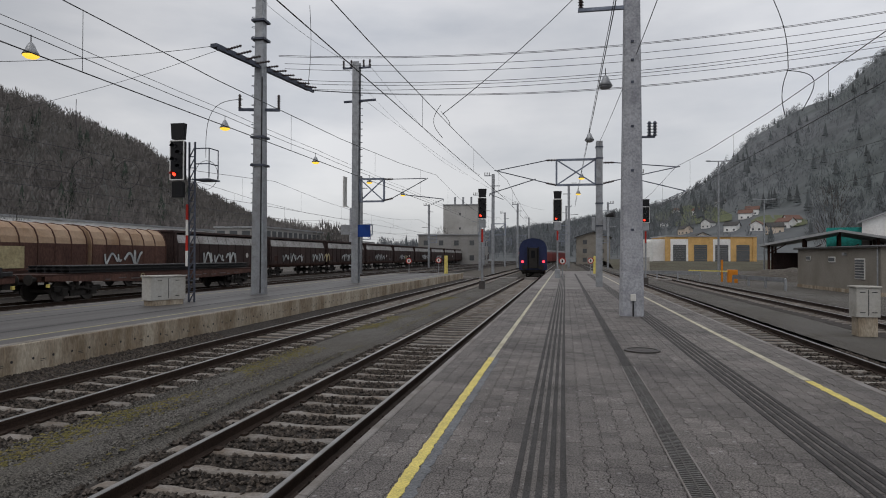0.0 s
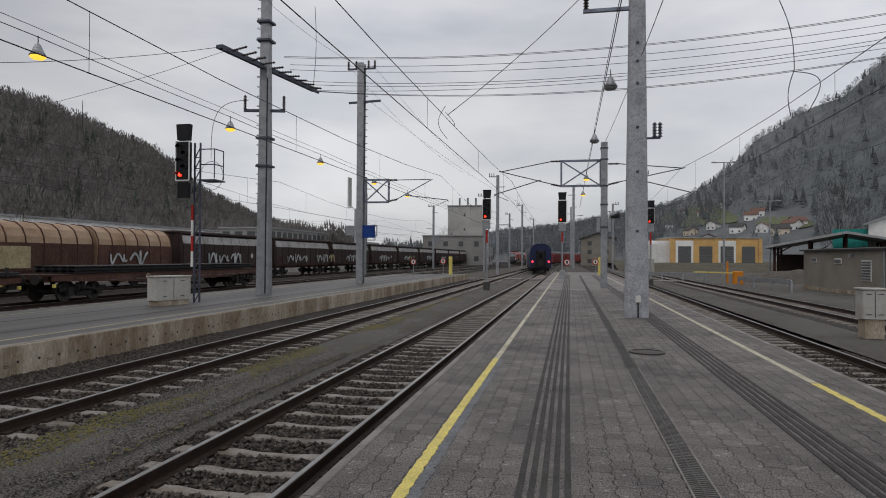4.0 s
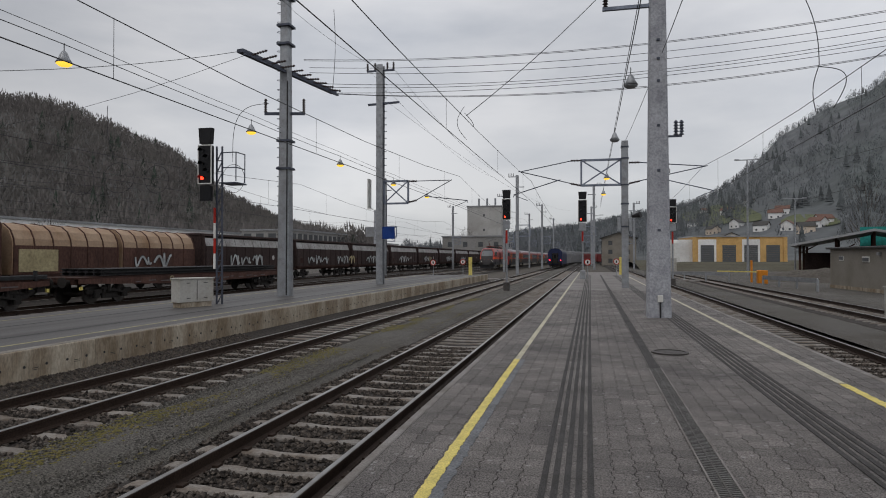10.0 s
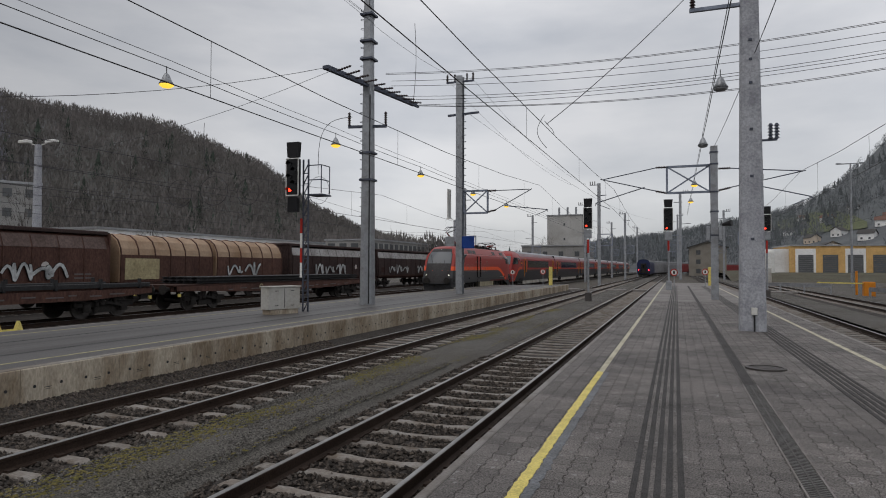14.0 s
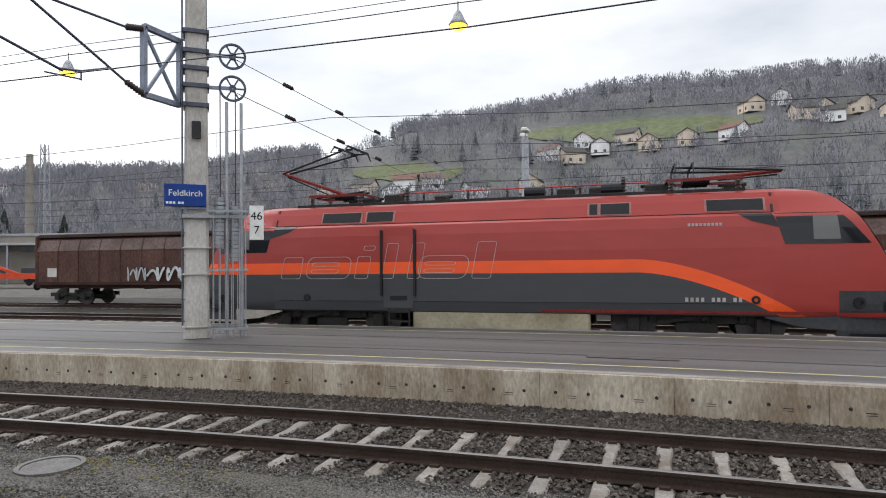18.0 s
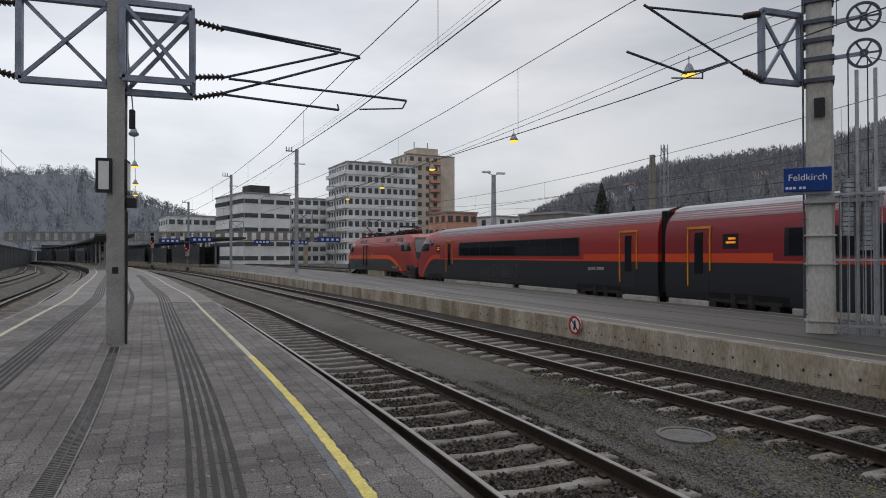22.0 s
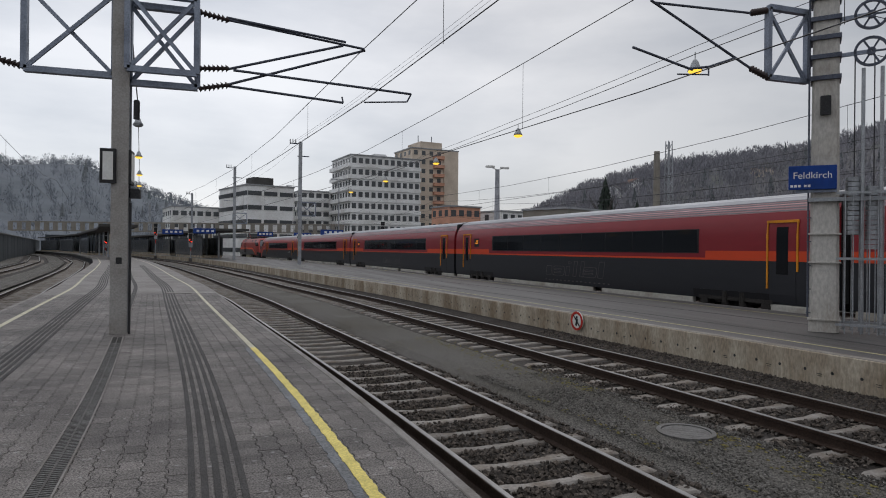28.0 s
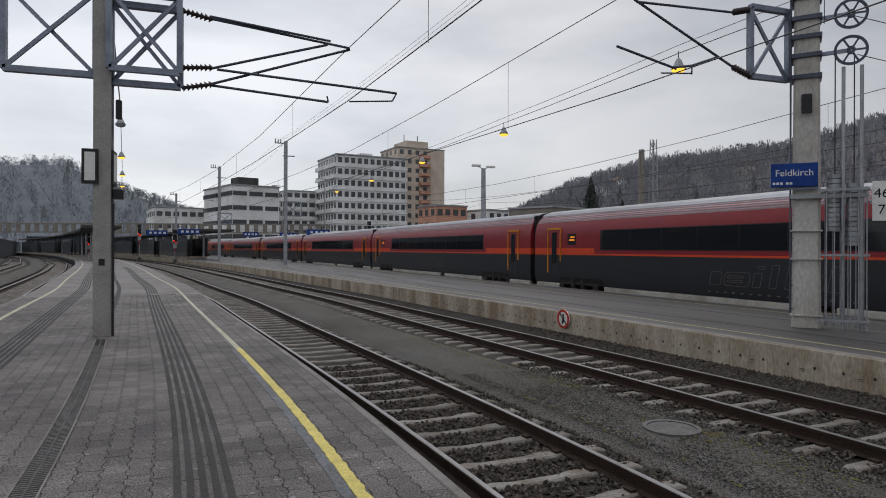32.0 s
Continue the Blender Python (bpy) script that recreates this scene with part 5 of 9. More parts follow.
def old_coach(mat, lab, tail):
    root = thing("passenger_coach", Matrix(), lab, "railway coach", "night train coaches")
    full = [(-w, z) for w, z in OLD_PROF] + [(w, z) for w, z in reversed(OLD_PROF[:-1])]
    b = MB()
    rows = [[(w, y, z) for w, z in full] for y in (-13.1, 0, 13.1)]
    b.grid(rows)
    for r in (rows[0], rows[-1]):
        b.add(r, [tuple(range(len(r)))])
    part("body", b, mat, root, "rounded coach body")
    roof = MB()
    roof.grid([[(w * 1.004, y, z + 0.008) for w, z in full[4:-4]] for y in (-13.1, 13.1)])
    part("roof", roof, M["coal"], root, "dark grey rounded roof")
    for e in (-1, 1):
        for i in range(10):
            y = -10.6 + i * 2.1
            part("pane", flank(e, [(y, 1.95), (y + 1.3, 1.95), (y + 1.3, 2.75), (y, 2.75)], 1.411, 1.40, 0.008), M["pane"], root)
    end = MB()
    end.box(-0.48, 0.48, -13.3, -13.08, 0.95, 3.05, 0.05)
    d = part("end_door", end, M["bogie"], root, "dark gangway door")
    part("end_pane", MB().box(-0.2, 0.2, -13.32, -13.29, 2.0, 2.75), M["pane"], d, "dark door window")
    for x in (-0.55, 0.55):
        part("gangway_edge", MB().box(x - 0.07, x + 0.07, -13.42, -13.1, 0.9, 3.15, 0.02), M["black"], root, "black rubber gangway edge")
    for x in (-1.08, 1.08):
        lamp = MB()
        lamp.cyl((x, -13.22, 1.62), (x, -13.08, 1.62), 0.12, n=12)
        part("tail_lamp", lamp, M["tail_light"] if tail else M["pane"], root, "lit red tail lamp" if tail else "unlit lamp")
        bf = MB()
        bf.cyl((x * 0.81, -13.6, 1.05), (x * 0.81, -13.1, 1.05), 0.14, n=10)
        bf.cyl((x * 0.81, -13.66, 1.05), (x * 0.81, -13.6, 1.05), 0.27, n=14)
        part("buffer", bf, M["bogie"], root, "black buffer")
    part("underframe", MB().box(-1.25, 1.25, -13.0, 13.0, 0.55, 0.8), M["bogie"], root, "dark underframe")
    bogie(root, -9.5, 2.6, 0.46)
    bogie(root, 9.5, 2.6, 0.46)
    return root


night = [old_coach(M["night_blue"], "dark blue night coach with lit red tail lamps", True), old_coach(M["old_grey"], "pale grey passenger coach", False)]
night.append(copy_thing(night[1], Matrix()))
night.append(old_coach(M["old_red"], "dull red passenger coach", False))
night.append(copy_thing(night[3], Matrix()))
night.append(copy_thing(night[3], Matrix()))


def motions():
    def rows_for(offset, pivot, ts, ss, xs, ys, sl):
        times = [0.0, 3, 6, 8] + [9 + 0.5 * i for i in range(47)]
        out = []
        for t in times:
            out.append((t, vehicle_pose(glide(ts, ss, t) + offset, pivot, xs, ys, sl)))
        return out

    def glide(ts, ss, t):
        """Smooth values between rows."""
        i = max(0, min(len(ts) - 2, int(np.searchsorted(ts, t) - 1)))

        def slope(k):
            if k == 0:
                return (ss[1] - ss[0]) / (ts[1] - ts[0])
            if k == len(ts) - 1:
                return (ss[k] - ss[k - 1]) / (ts[k] - ts[k - 1])
            return (ss[k + 1] - ss[k - 1]) / (ts[k + 1] - ts[k - 1])

        h = ts[i + 1] - ts[i]
        u = (t - ts[i]) / h
        return ((2 * u ** 3 - 3 * u ** 2 + 1) * ss[i] + (u ** 3 - 2 * u ** 2 + u) * h * slope(i) + (-2 * u ** 3 + 3 * u ** 2) * ss[i + 1] + (u ** 3 - u ** 2) * h * slope(i + 1))

    walk(loco, rows_for(-9.55, 5.0, FAST_T, FAST_S, WAY_X, WAY_Y, WAY_S))
    walk(lead_coach, rows_for(-19.5 - 13.25, 9.5, FAST_T, FAST_S, WAY_X, WAY_Y, WAY_S))
    for i, c in enumerate(coaches):
        walk(c, rows_for(-19.5 - 13.25 - 26.5 * (i + 1), 9.5, FAST_T, FAST_S, WAY_X, WAY_Y, WAY_S))
    for i, c in enumerate(night):
        walk(c, rows_for(13.3 + 26.8 * i, 9.5, DARK_T, DARK_S, D_X, D_Y, D_S))


# ---- hills ----
def ridge(az, table):
    a = [p[0] for p in table]
    e = [p[1] for p in table]
    return float(np.interp(az, a, e))


HILL = [(18, 1.0), (24, 2.2), (28, 3.5), (32, 5.3), (36, 8.5), (41, 10.2), (45, 11.6), (50, 11.5), (57, 12.5), (65, 13.3), (73, 13.9), (84, 14.6), (96, 14.6), (105, 13.6), (114, 12.4), (119, 10.2), (126, 9.9), (132, 8.4), (140, 7.9), (145, 7.3), (150, 5.8), (156, 3.0), (164, 1.0)]
MOUNT = [(310, 16.5), (325, 16), (336, 15.0), (339, 12.3), (342, 11.3), (345, 9.7), (348, 6.9), (351, 5.3), (356, 4.4), (360, 3.6), (366, 3.0), (372, 1.6), (378, 0.6)]
SOUTH = [(178, 1.2), (184, 3.6), (188, 4.8), (192, 6.6), (197, 6.2), (205, 8), (220, 11), (240, 10)]


def hill(name, table, r0, r1, mat, lab, step=0.5, soft=1.6, drop=0.0):
    """A slope that rises from r0 to a crest at r1, whose line follows the table of heading and height in degrees."""
    a0, a1 = table[0][0], table[-1][0]
    rows = []
    fr = [0, 0.06, 0.14, 0.24, 0.35, 0.47, 0.6, 0.72, 0.83, 0.92, 1.0, 1.12, 1.3]
    az = a0
    while az <= a1:
        a = radians(az)
        top = r1 * math.tan(radians(max(0.3, ridge(az, table) - drop)))
        row = []
        for f in fr:
            r = r0 + (r1 - r0) * f
            h = top * (math.sin(min(f, 1) * math.pi / 2) ** soft if f <= 1 else 1 - (f - 1) * 0.9)
            h += (noise.noise((az * 0.25, f * 5, 1.7)) * 0.05 + noise.noise((az * 0.9, f * 14, 4.7)) * 0.018) * top * math.sin(math.pi * min(f, 1.0))
            row.append((-math.sin(a) * r, math.cos(a) * r, h - 0.9 + 1.6 * f))
        rows.append(row)
        az += step
    m = MB()
    m.grid(rows)
    return solid(name, m, mat, lab, "hill", "structure", smooth=True), rows


M["woods_floor"] = surface("woods_floor", (0.126, 0.123, 0.126), 0.95, 0, 0.15, 0.32, 0.018, 0.2, (0.84, 0.95, 0.8), 0.5)
# mist on the far flank is put into this base colour
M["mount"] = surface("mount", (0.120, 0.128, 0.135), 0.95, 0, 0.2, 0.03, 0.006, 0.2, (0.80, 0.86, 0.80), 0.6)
# bluish haze is mixed into the colour of the hill behind the station
M["south_haze_slope"] = surface("south_haze_slope", (0.135, 0.150, 0.172), 0.95, 0, 0.12, 0.03, 0.006, 0.1, (0.82, 0.84, 0.82), 0.6)
hill_ob, hill_rows = hill("hill_west", HILL, 150, 460, M["woods_floor"], "long wooded hill with bare winter trees", drop=1.15)
mount_ob, mount_rows = hill("mountain_north", MOUNT, 300, 1500, M["mount"], "steep mountain flank with grey forest, mist put into its colour", 1.0, drop=1.15)
south_ob, south_rows = hill("hill_south", SOUTH, 260, 800, M["south_haze_slope"], "forest hill behind the station, bluish haze put into its colour", 1.0, drop=0.5)


# ---- overhead line, masts, lamps ----
def wire(mb, pts, r=0.009):
    """One round tube through the points."""
    pts = [Vector(p) for p in pts]
    rows = []
    for i, p in enumerate(pts):
        d = (pts[min(i + 1, len(pts) - 1)] - pts[max(i - 1, 0)]).normalized()
        u = d.cross(Vector((0, 0, 1)))
        u = u.normalized() if u.length > 1e-3 else Vector((1, 0, 0))
        w = u.cross(d)
        rows.append([p + u * r, p + w * r, p - u * r, p - w * r])
    mb.grid(rows, close=True)


def sagged(a, b, sag, n=8):
    a, b = Vector(a), Vector(b)
    return [a + (b - a) * i / n - Vector((0, 0, sag * 4 * (i / n) * (1 - i / n))) for i in range(n + 1)]


def tapered(mb, x, y, z0, z1, w0, w1, d0, d1):
    v = []
    for z, w, d in ((z0, w0, d0), (z1, w1, d1)):
        c = min(w, d) * 0.12
        v += [(x + a * w / 2 - (a * c if k == 0 else 0), y + b * d / 2 - (b * c if k == 1 else 0), z) for a, b, k in ((-1, -1, 1), (-1, -1, 0), (1, -1, 0), (1, -1, 1), (1, 1, 1), (1, 1, 0), (-1, 1, 0), (-1, 1, 1))]
    mb.add(v, [(i, (i + 1) % 8, 8 + (i + 1) % 8, 8 + i) for i in range(8)] + [tuple(range(7, -1, -1)), tuple(range(8, 16))])
    return mb


WIRE_Z, CARRY_Z = 4.66, 6.3


def catenary(fx, supports, lab, stagger=0.25, carry=6.3, sag=0.8):
    """Contact wire, sagging carrier and droppers over one track."""
    root = thing("overhead_wire", Matrix(), lab, "overhead wire", "overhead wires")
    con, car = [], []
    for i, (a, b) in enumerate(zip(supports, supports[1:])):
        sa, sb = stagger * (1 if i % 2 else -1), stagger * (-1 if i % 2 else 1)
        n = max(2, int(abs(b - a) / 8))
        cp, cc = [], []
        for k in range(n + 1):
            y = a + (b - a) * k / n
            x = fx(y) + sa + (sb - sa) * k / n
            cp.append((x, y, WIRE_Z))
            cc.append((x, y, carry - sag * 4 * (k / n) * (1 - k / n)))
        con += cp[:-1]
        car += cc[:-1]
        if abs(a) < 130 and abs(b) < 130:
            for k in range(n):
                f = (k + 0.5) / n
                y = a + (b - a) * f
                x = fx(y) + sa + (sb - sa) * f
                d = MB()
                d.cyl((x, y, WIRE_Z), (x, y, carry - sag * 4 * f * (1 - f) + 0.04), 0.005, n=4)
                part("dropper", d, M["wire"], root)
    for nm, pts in (("contact_wire", con), ("carrier_wire", car)):
        m = MB()
        wire(m, pts, 0.011)
        part(nm, m, M["wire"], root)
    return root


SUP_A = [-250, -210, -170, -131, -91, -52, -13.4, 34.7, 78, 120, 165, 210, 260, 300]
SUP_B = [-250, -210, -170, -131, -91, -68, -10.9, 37.5, 80, 125, 170, 210, 260, 300]
SUP_C = [-260, -210, -170, -131, -84, -60, -10.9, 37.5, 80, 125, 170, 220, 270, 320]
catenary(TRACK_A, SUP_A, "thin dark overhead wire above the platform track", carry=5.75, sag=0.4)
catenary(TRACK_B, SUP_B, "thin dark overhead wire above the second track", carry=6.5, sag=0.85)
catenary(TRACK_R, SUP_A, "thin dark overhead wire behind the platform")
for fx in (TRACK_C, TRACK_D, TRACK_E, line_c(-35.5)):
    catenary(fx, SUP_C, "thin dark overhead wire above the goods yard")
catenary(TRACK_S, SUP_A, "thin dark overhead wire above the siding")


def feeders(name, lines, lab, r=0.010):
    """Bare wires between fixed points, one part each."""
    root = thing(name, Matrix(), lab, "power line", "feeder wires")
    for a, b, sag in lines:
        m = MB()
        wire(m, sagged(a, b, sag, 10), r)
        part("wire", m, M["wire"], root)
    return root


# crossing feeders from the long arm over to the far side
long_wires = thing("feeder_wires", Matrix(), "seven long dark feeder wires crossing above the tracks", "power line", "feeder wires")
for x0, z0, z1, z2 in ((-13.4, 11.04, 10.62, 11.35), (-13.4, 11.10, 10.67, 11.40), (-13.1, 10.69, 10.25, 10.97), (-13.1, 10.45, 9.94, 10.67), (-12.5, 9.88, 9.50, 10.40), (-12.5, 9.72, 9.38, 10.24), (-11.7, 9.39, 9.22, 10.02), (-11.7, 9.34, 8.80, 9.66), (-11.7, 9.36, 8.85, 9.70)):
    m = MB()
    q = np.polyfit([x0, 2.32, 12.48], [z0, z1, z2], 2)
    wire(m, [(x, 28.0, float(np.polyval(q, x))) for x in np.linspace(x0, 34, 24)], 0.011)
    part("wire", m, M["wire"], long_wires)
far_post = thing("line_mast", pose(34.2, 28.0, -0.9), "tall grey steel feeder mast", "mast", "line masts")
part("shaft", tapered(MB(), 0, 0, 0, 18.5, 0.5, 0.3, 0.5, 0.3), M["galv"], far_post, "tall tapered shaft")
part("cross_bar", MB().bar((-0.6, 0, 16.2), (0.6, 0, 16.2), 0.12, 0.12), M["steel_dark"], far_post, "dark cross-bar")


def jumper(parent, a, b, bow, n=12):
    """A slack cable between two points that bows out sideways."""
    a, b, bow = Vector(a), Vector(b), Vector(bow)
    m = MB()
    wire(m, [a.lerp(b, i / n) + bow * math.sin(math.pi * i / n) for i in range(n + 1)], 0.013)
    part("jumper_cable", m, M["wire"], parent)


def cable_loop(parent, c, rx, rz, n=20):
    m = MB()
    wire(m, [(c[0] + rx * math.cos(2 * math.pi * i / n), c[1], c[2] + rz * math.sin(2 * math.pi * i / n)) for i in range(n + 1)], 0.010)
    part("cable_loop", m, M["wire"], parent)


jp = thing("jumper_cables", Matrix(), "slack dark jumper cables and loops hanging in the wires", "cable", "feeder wires")
jumper(jp, (5.84, 20, 9.4), (6.34, 20, 7.1), (0.15, 0, 0))
jumper(jp, (6.34, 20, 7.1), (6.25, 20, 5.75), (-0.12, 0, 0))
jumper(jp, (6.34, 20, 7.05), (6.7, 20, 5.85), (0.5, 0, 0.3))
jumper(jp, (-5.95, 30, 8.9), (-5.85, 30, 7.3), (-0.4, 0, 0))
jumper(jp, (-5.95, 30, 8.6), (-5.5, 30, 7.9), (0.15, 0, -0.1))
jumper(jp, (-11.44, 27, 12.95), (-11.5, 27, 9.23), (0.1, 0, 0))
jumper(jp, (-13.06, 24, 8.02), (-14.72, 24, 5.64), (-0.55, 0, 0.75))
jumper(jp, (-17.44, 20, 7.23), (-17.07, 20, 5.19), (-0.15, 0, -0.15))
for c, rx, rz in (((-14.69, 24, 4.93), 0.52, 0.6), ((-16.94, 20, 4.54), 0.66, 0.56), ((-15.34, 20, 4.44), 0.5, 0.5), ((-18.6, 20, 4.5), 0.6, 0.55)):
    cable_loop(jp, c, rx, rz)
feeders("feeder_wires", [((-12.9, 25.2, 12.6), (-12.8, 37.5, 13.4), 0.25), ((-13.6, 37.5, 13.45), (-13.8, 90, 13.2), 1.0), ((-12.0, 37.5, 13.45), (-11.9, 90, 13.2), 1.0), ((-12.2, 37.3, 11.2), (-4, 130, 11.0), 1.5),
                         ((-13.4, 22.6, 9.8), (-21.0, 12.1, 6.6), 0.4), ((-13.4, 22.8, 9.7), (-45, 30, 9.0), 1.0)],
        "dark feeder wires running along the platform")
feeders("feeder_wires", [((2.1, -13.4, 7.9), (1.7, 34.7, 7.6), 0.7), ((0.38, 17.9, 8.95), (-3.4, 17.3, 5.55), 0.12), ((0.35, 17.9, 9.0), (8.5, -2, 12), 0.2), ((1.74, 17.9, 10.6), (30, 3, 13), 0.4), ((1.74, 17.9, 9.6), (30, 8, 11), 0.4),
                         ((-12.3, -10.85, 12.9), (-5.3, -68, 12.55), 0.5), ((-11.9, -10.85, 12.8), (-4.9, -68, 12.55), 0.5), ((-11.5, -10.85, 12.7), (-4.6, -68, 12.55), 0.5), ((-12.9, 25.2, 12.8), (-12.3, -10.85, 12.9), 0.4), ((-12.6, 25.2, 12.6), (-11.9, -10.85, 12.8), 0.4), ((-12.6, 25.2, 12.4), (-11.5, -10.85, 12.7), 0.4),
                         ((-5.5, -68, 12.5), (1.0, -110, 12.0), 0.8), ((-4.6, -68, 12.5), (2.0, -110, 12.0), 0.8)],
        "dark overhead feeder wires between the masts")
# tension wires running off from the wheels, with insulators
TAUT = (((-12.4, -10.2, 6.5), (-44, -12.6, 6.4)), ((-12.5, -10.2, 5.7), (-44, -12.6, 4.95)))
tens = feeders("tension_wires", [(a, b, 0.08) for a, b in TAUT], "taut wires with dark insulators from the tension wheels")
for a, b in TAUT:
    for f in (0.07, 0.17, 0.27, 0.5):
        im = MB()
        insulator(im, Vector(a).lerp(Vector(b), f), Vector(a).lerp(Vector(b), f + 0.016), 0.06, 4)
        part("insulator", im, M["insul"], tens, "dark insulator")


def h_beam(mb, x, y, z0, z1, w, d, t=0.02):
    mb.box(x - w / 2, x + w / 2, y - d / 2, y - d / 2 + t, z0, z1)
    mb.box(x - w / 2, x + w / 2, y + d / 2 - t, y + d / 2, z0, z1)
    mb.box(x - t / 2, x + t / 2, y - d / 2 + t, y + d / 2 - t, z0, z1)
    return mb


def tubes(parent, name, segs, mat, lab, r=0.03):
    for a, b in segs:
        m = MB()
        m.cyl(a, b, r, n=8)
        part(name, m, mat, parent, lab)


def truss(parent, x0, x1, y, z0, z1, d=0.12):
    """A flat braced frame reaching out from a mast."""
    for z in (z0, z1):
        m = MB()
        m.bar((x0, y, z), (x1, y, z), d, 0.11)
        part("bracket_chord", m, M["steel"], parent, "blue-grey steel bracket beam")
    for x in (x0, x1):
        m = MB()
        m.bar((x, y, z0), (x, y, z1), 0.10, d)
        part("bracket_post", m, M["steel"], parent, "blue-grey steel post")
    m = MB()
    m.bar((x0, y - 0.03, z0), (x1, y - 0.03, z1), 0.05, 0.07)
    m.bar((x0, y + 0.03, z1), (x1, y + 0.03, z0), 0.05, 0.07)
    part("bracket_brace", m, M["steel"], parent, "crossed steel braces")


def cantilever(parent, x0, x1, y, zt, zb, wire_x, wire_y=None):
    """Insulated tubes from (x0, zt/zb) out over a track to x1."""
    y1 = y if wire_y is None else wire_y
    s = 1 if x1 > x0 else -1
    for z in (zt, zb):
        m = MB()
        insulator(m, (x0, y, z), (x0 + s * 0.55, y, z + (0.0 if z == zt else 0.12)), 0.075, 7)
        part("insulator", m, M["insul"], parent, "dark ribbed insulator")
    tip = (x1, y1, CARRY_Z)
    tubes(parent, "cantilever_tube", [((x0 + s * 0.5, y, zt), tip), ((x0 + s * 0.5, y, zb + 0.12), (x1 + s * 0.15, y1, CARRY_Z + 0.02)), ((x0 + s * 1.1, y, zb + 0.35), (wire_x + s * 0.7, y1, WIRE_Z + 0.38))], M["steel_dark"], "slim steel tube", 0.026)
    tubes(parent, "steady_arm", [((wire_x + s * 0.7, y1, WIRE_Z + 0.36), (wire_x - s * 0.05, y1, WIRE_Z + 0.05)), ((wire_x + s * 0.7, y1, WIRE_Z + 0.40), (wire_x + s * 0.72, y1, WIRE_Z + 0.24))], M["steel_dark"], "thin steady arm", 0.016)


def pins(mb, x0, x1, y, z, n=4):
    for i in range(n):
        x = x0 + (x1 - x0) * i / (n - 1)
        insulator(mb, (x, y, z), (x, y, z + 0.4), 0.07, 5)


def rungs(parent, x, y, z0, z1, side, step=0.5):
    m = MB()
    z = z0
    while z < z1:
        m.ring((x + side * 0.06, y, z), (0, 0, 1), 0.085, 0.10, 0.02, 8)
        z += step
    part("climbing_irons", m, M["steel_dark"], parent, "row of climbing irons")


# the pale mast on the paved platform
m1 = thing("platform_mast", Matrix(), "tall pale grey tapered mast standing on the paved platform", "mast")
part("shaft", tapered(MB(), 1.74, 17.95, 0.0, 12.0, 0.62, 0.34, 0.5, 0.3), M["concrete_mast"], m1, "pale speckled shaft")
a = MB()
a.bar((0.3, 17.9, 8.42), (1.75, 17.9, 8.42), 0.1, 0.09)
part("arm", a, M["steel"], m1, "short steel arm")
a = MB()
insulator(a, (0.38, 17.9, 8.46), (0.38, 17.9, 8.95), 0.08, 6)
part("insulator", a, M["insul"], m1, "dark post insulator")
a = MB()
a.bar((1.95, 17.9, 4.85), (2.35, 17.9, 4.85), 0.05, 0.05)
pins(a, 2.2, 2.34, 17.9, 4.87, 2)
part("bracket", a, M["steel_dark"], m1, "small bracket with two insulators")
a = MB()
a.box(1.69, 1.83, 17.66, 17.70, 0.42, 0.60, 0.01)
part("socket_box", a, M["white"], m1, "small white socket box")
tubes(m1, "conduit", [((1.76, 17.68, 0.0), (1.76, 17.68, 0.42))], M["dark"], "dark conduit", 0.02)
bands = MB()
for z in (2.3, 3.9, 5.1, 6.3, 6.9, 7.4):
    bands.box(1.70, 1.78, 17.69 + z * 0.006, 17.72 + z * 0.006, z, z + 0.06)
part("bolt_plates", bands, M["steel_dark"], m1, "small bolt plates")

# the lattice bracket mast farther along
m2 = thing("bracket_mast", Matrix(), "grey steel mast with a braced bracket and loudspeaker", "mast")
part("shaft", h_beam(MB(), 1.74, 34.7, 0, 7.75, 0.34, 0.34), M["galv"], m2, "grey steel shaft")
truss(m2, 1.55, -0.5, 34.7, 5.45, 6.8)
cantilever(m2, -0.5, TRACK_A(34.7) - 0.3, 34.7, 6.8, 5.45, TRACK_A(34.7))
cantilever(m2, 1.95, TRACK_R(34.7) + 0.3, 34.7, 6.6, 5.5, TRACK_R(34.7))
a = MB()
a.cyl((2.1, 34.5, 3.75), (2.5, 34.3, 3.83), 0.07, 0.16, n=12)
part("loudspeaker", a, M["dark"], m2, "dark horn loudspeaker")
a = MB()
a.box(1.35, 1.52, 34.4, 34.6, 3.0, 3.7, 0.02)
a.box(1.92, 2.08, 34.4, 34.6, 3.0, 3.7, 0.02)
part("junction_box", a, M["galv"], m2, "grey junction boxes")
a = MB()
for z in (3.2, 4.4, 5.4, 6.8, 7.4):
    a.box(1.54, 1.94, 34.5, 34.9, z, z + 0.07)
part("clamp", a, M["steel_dark"], m2, "dark clamps")

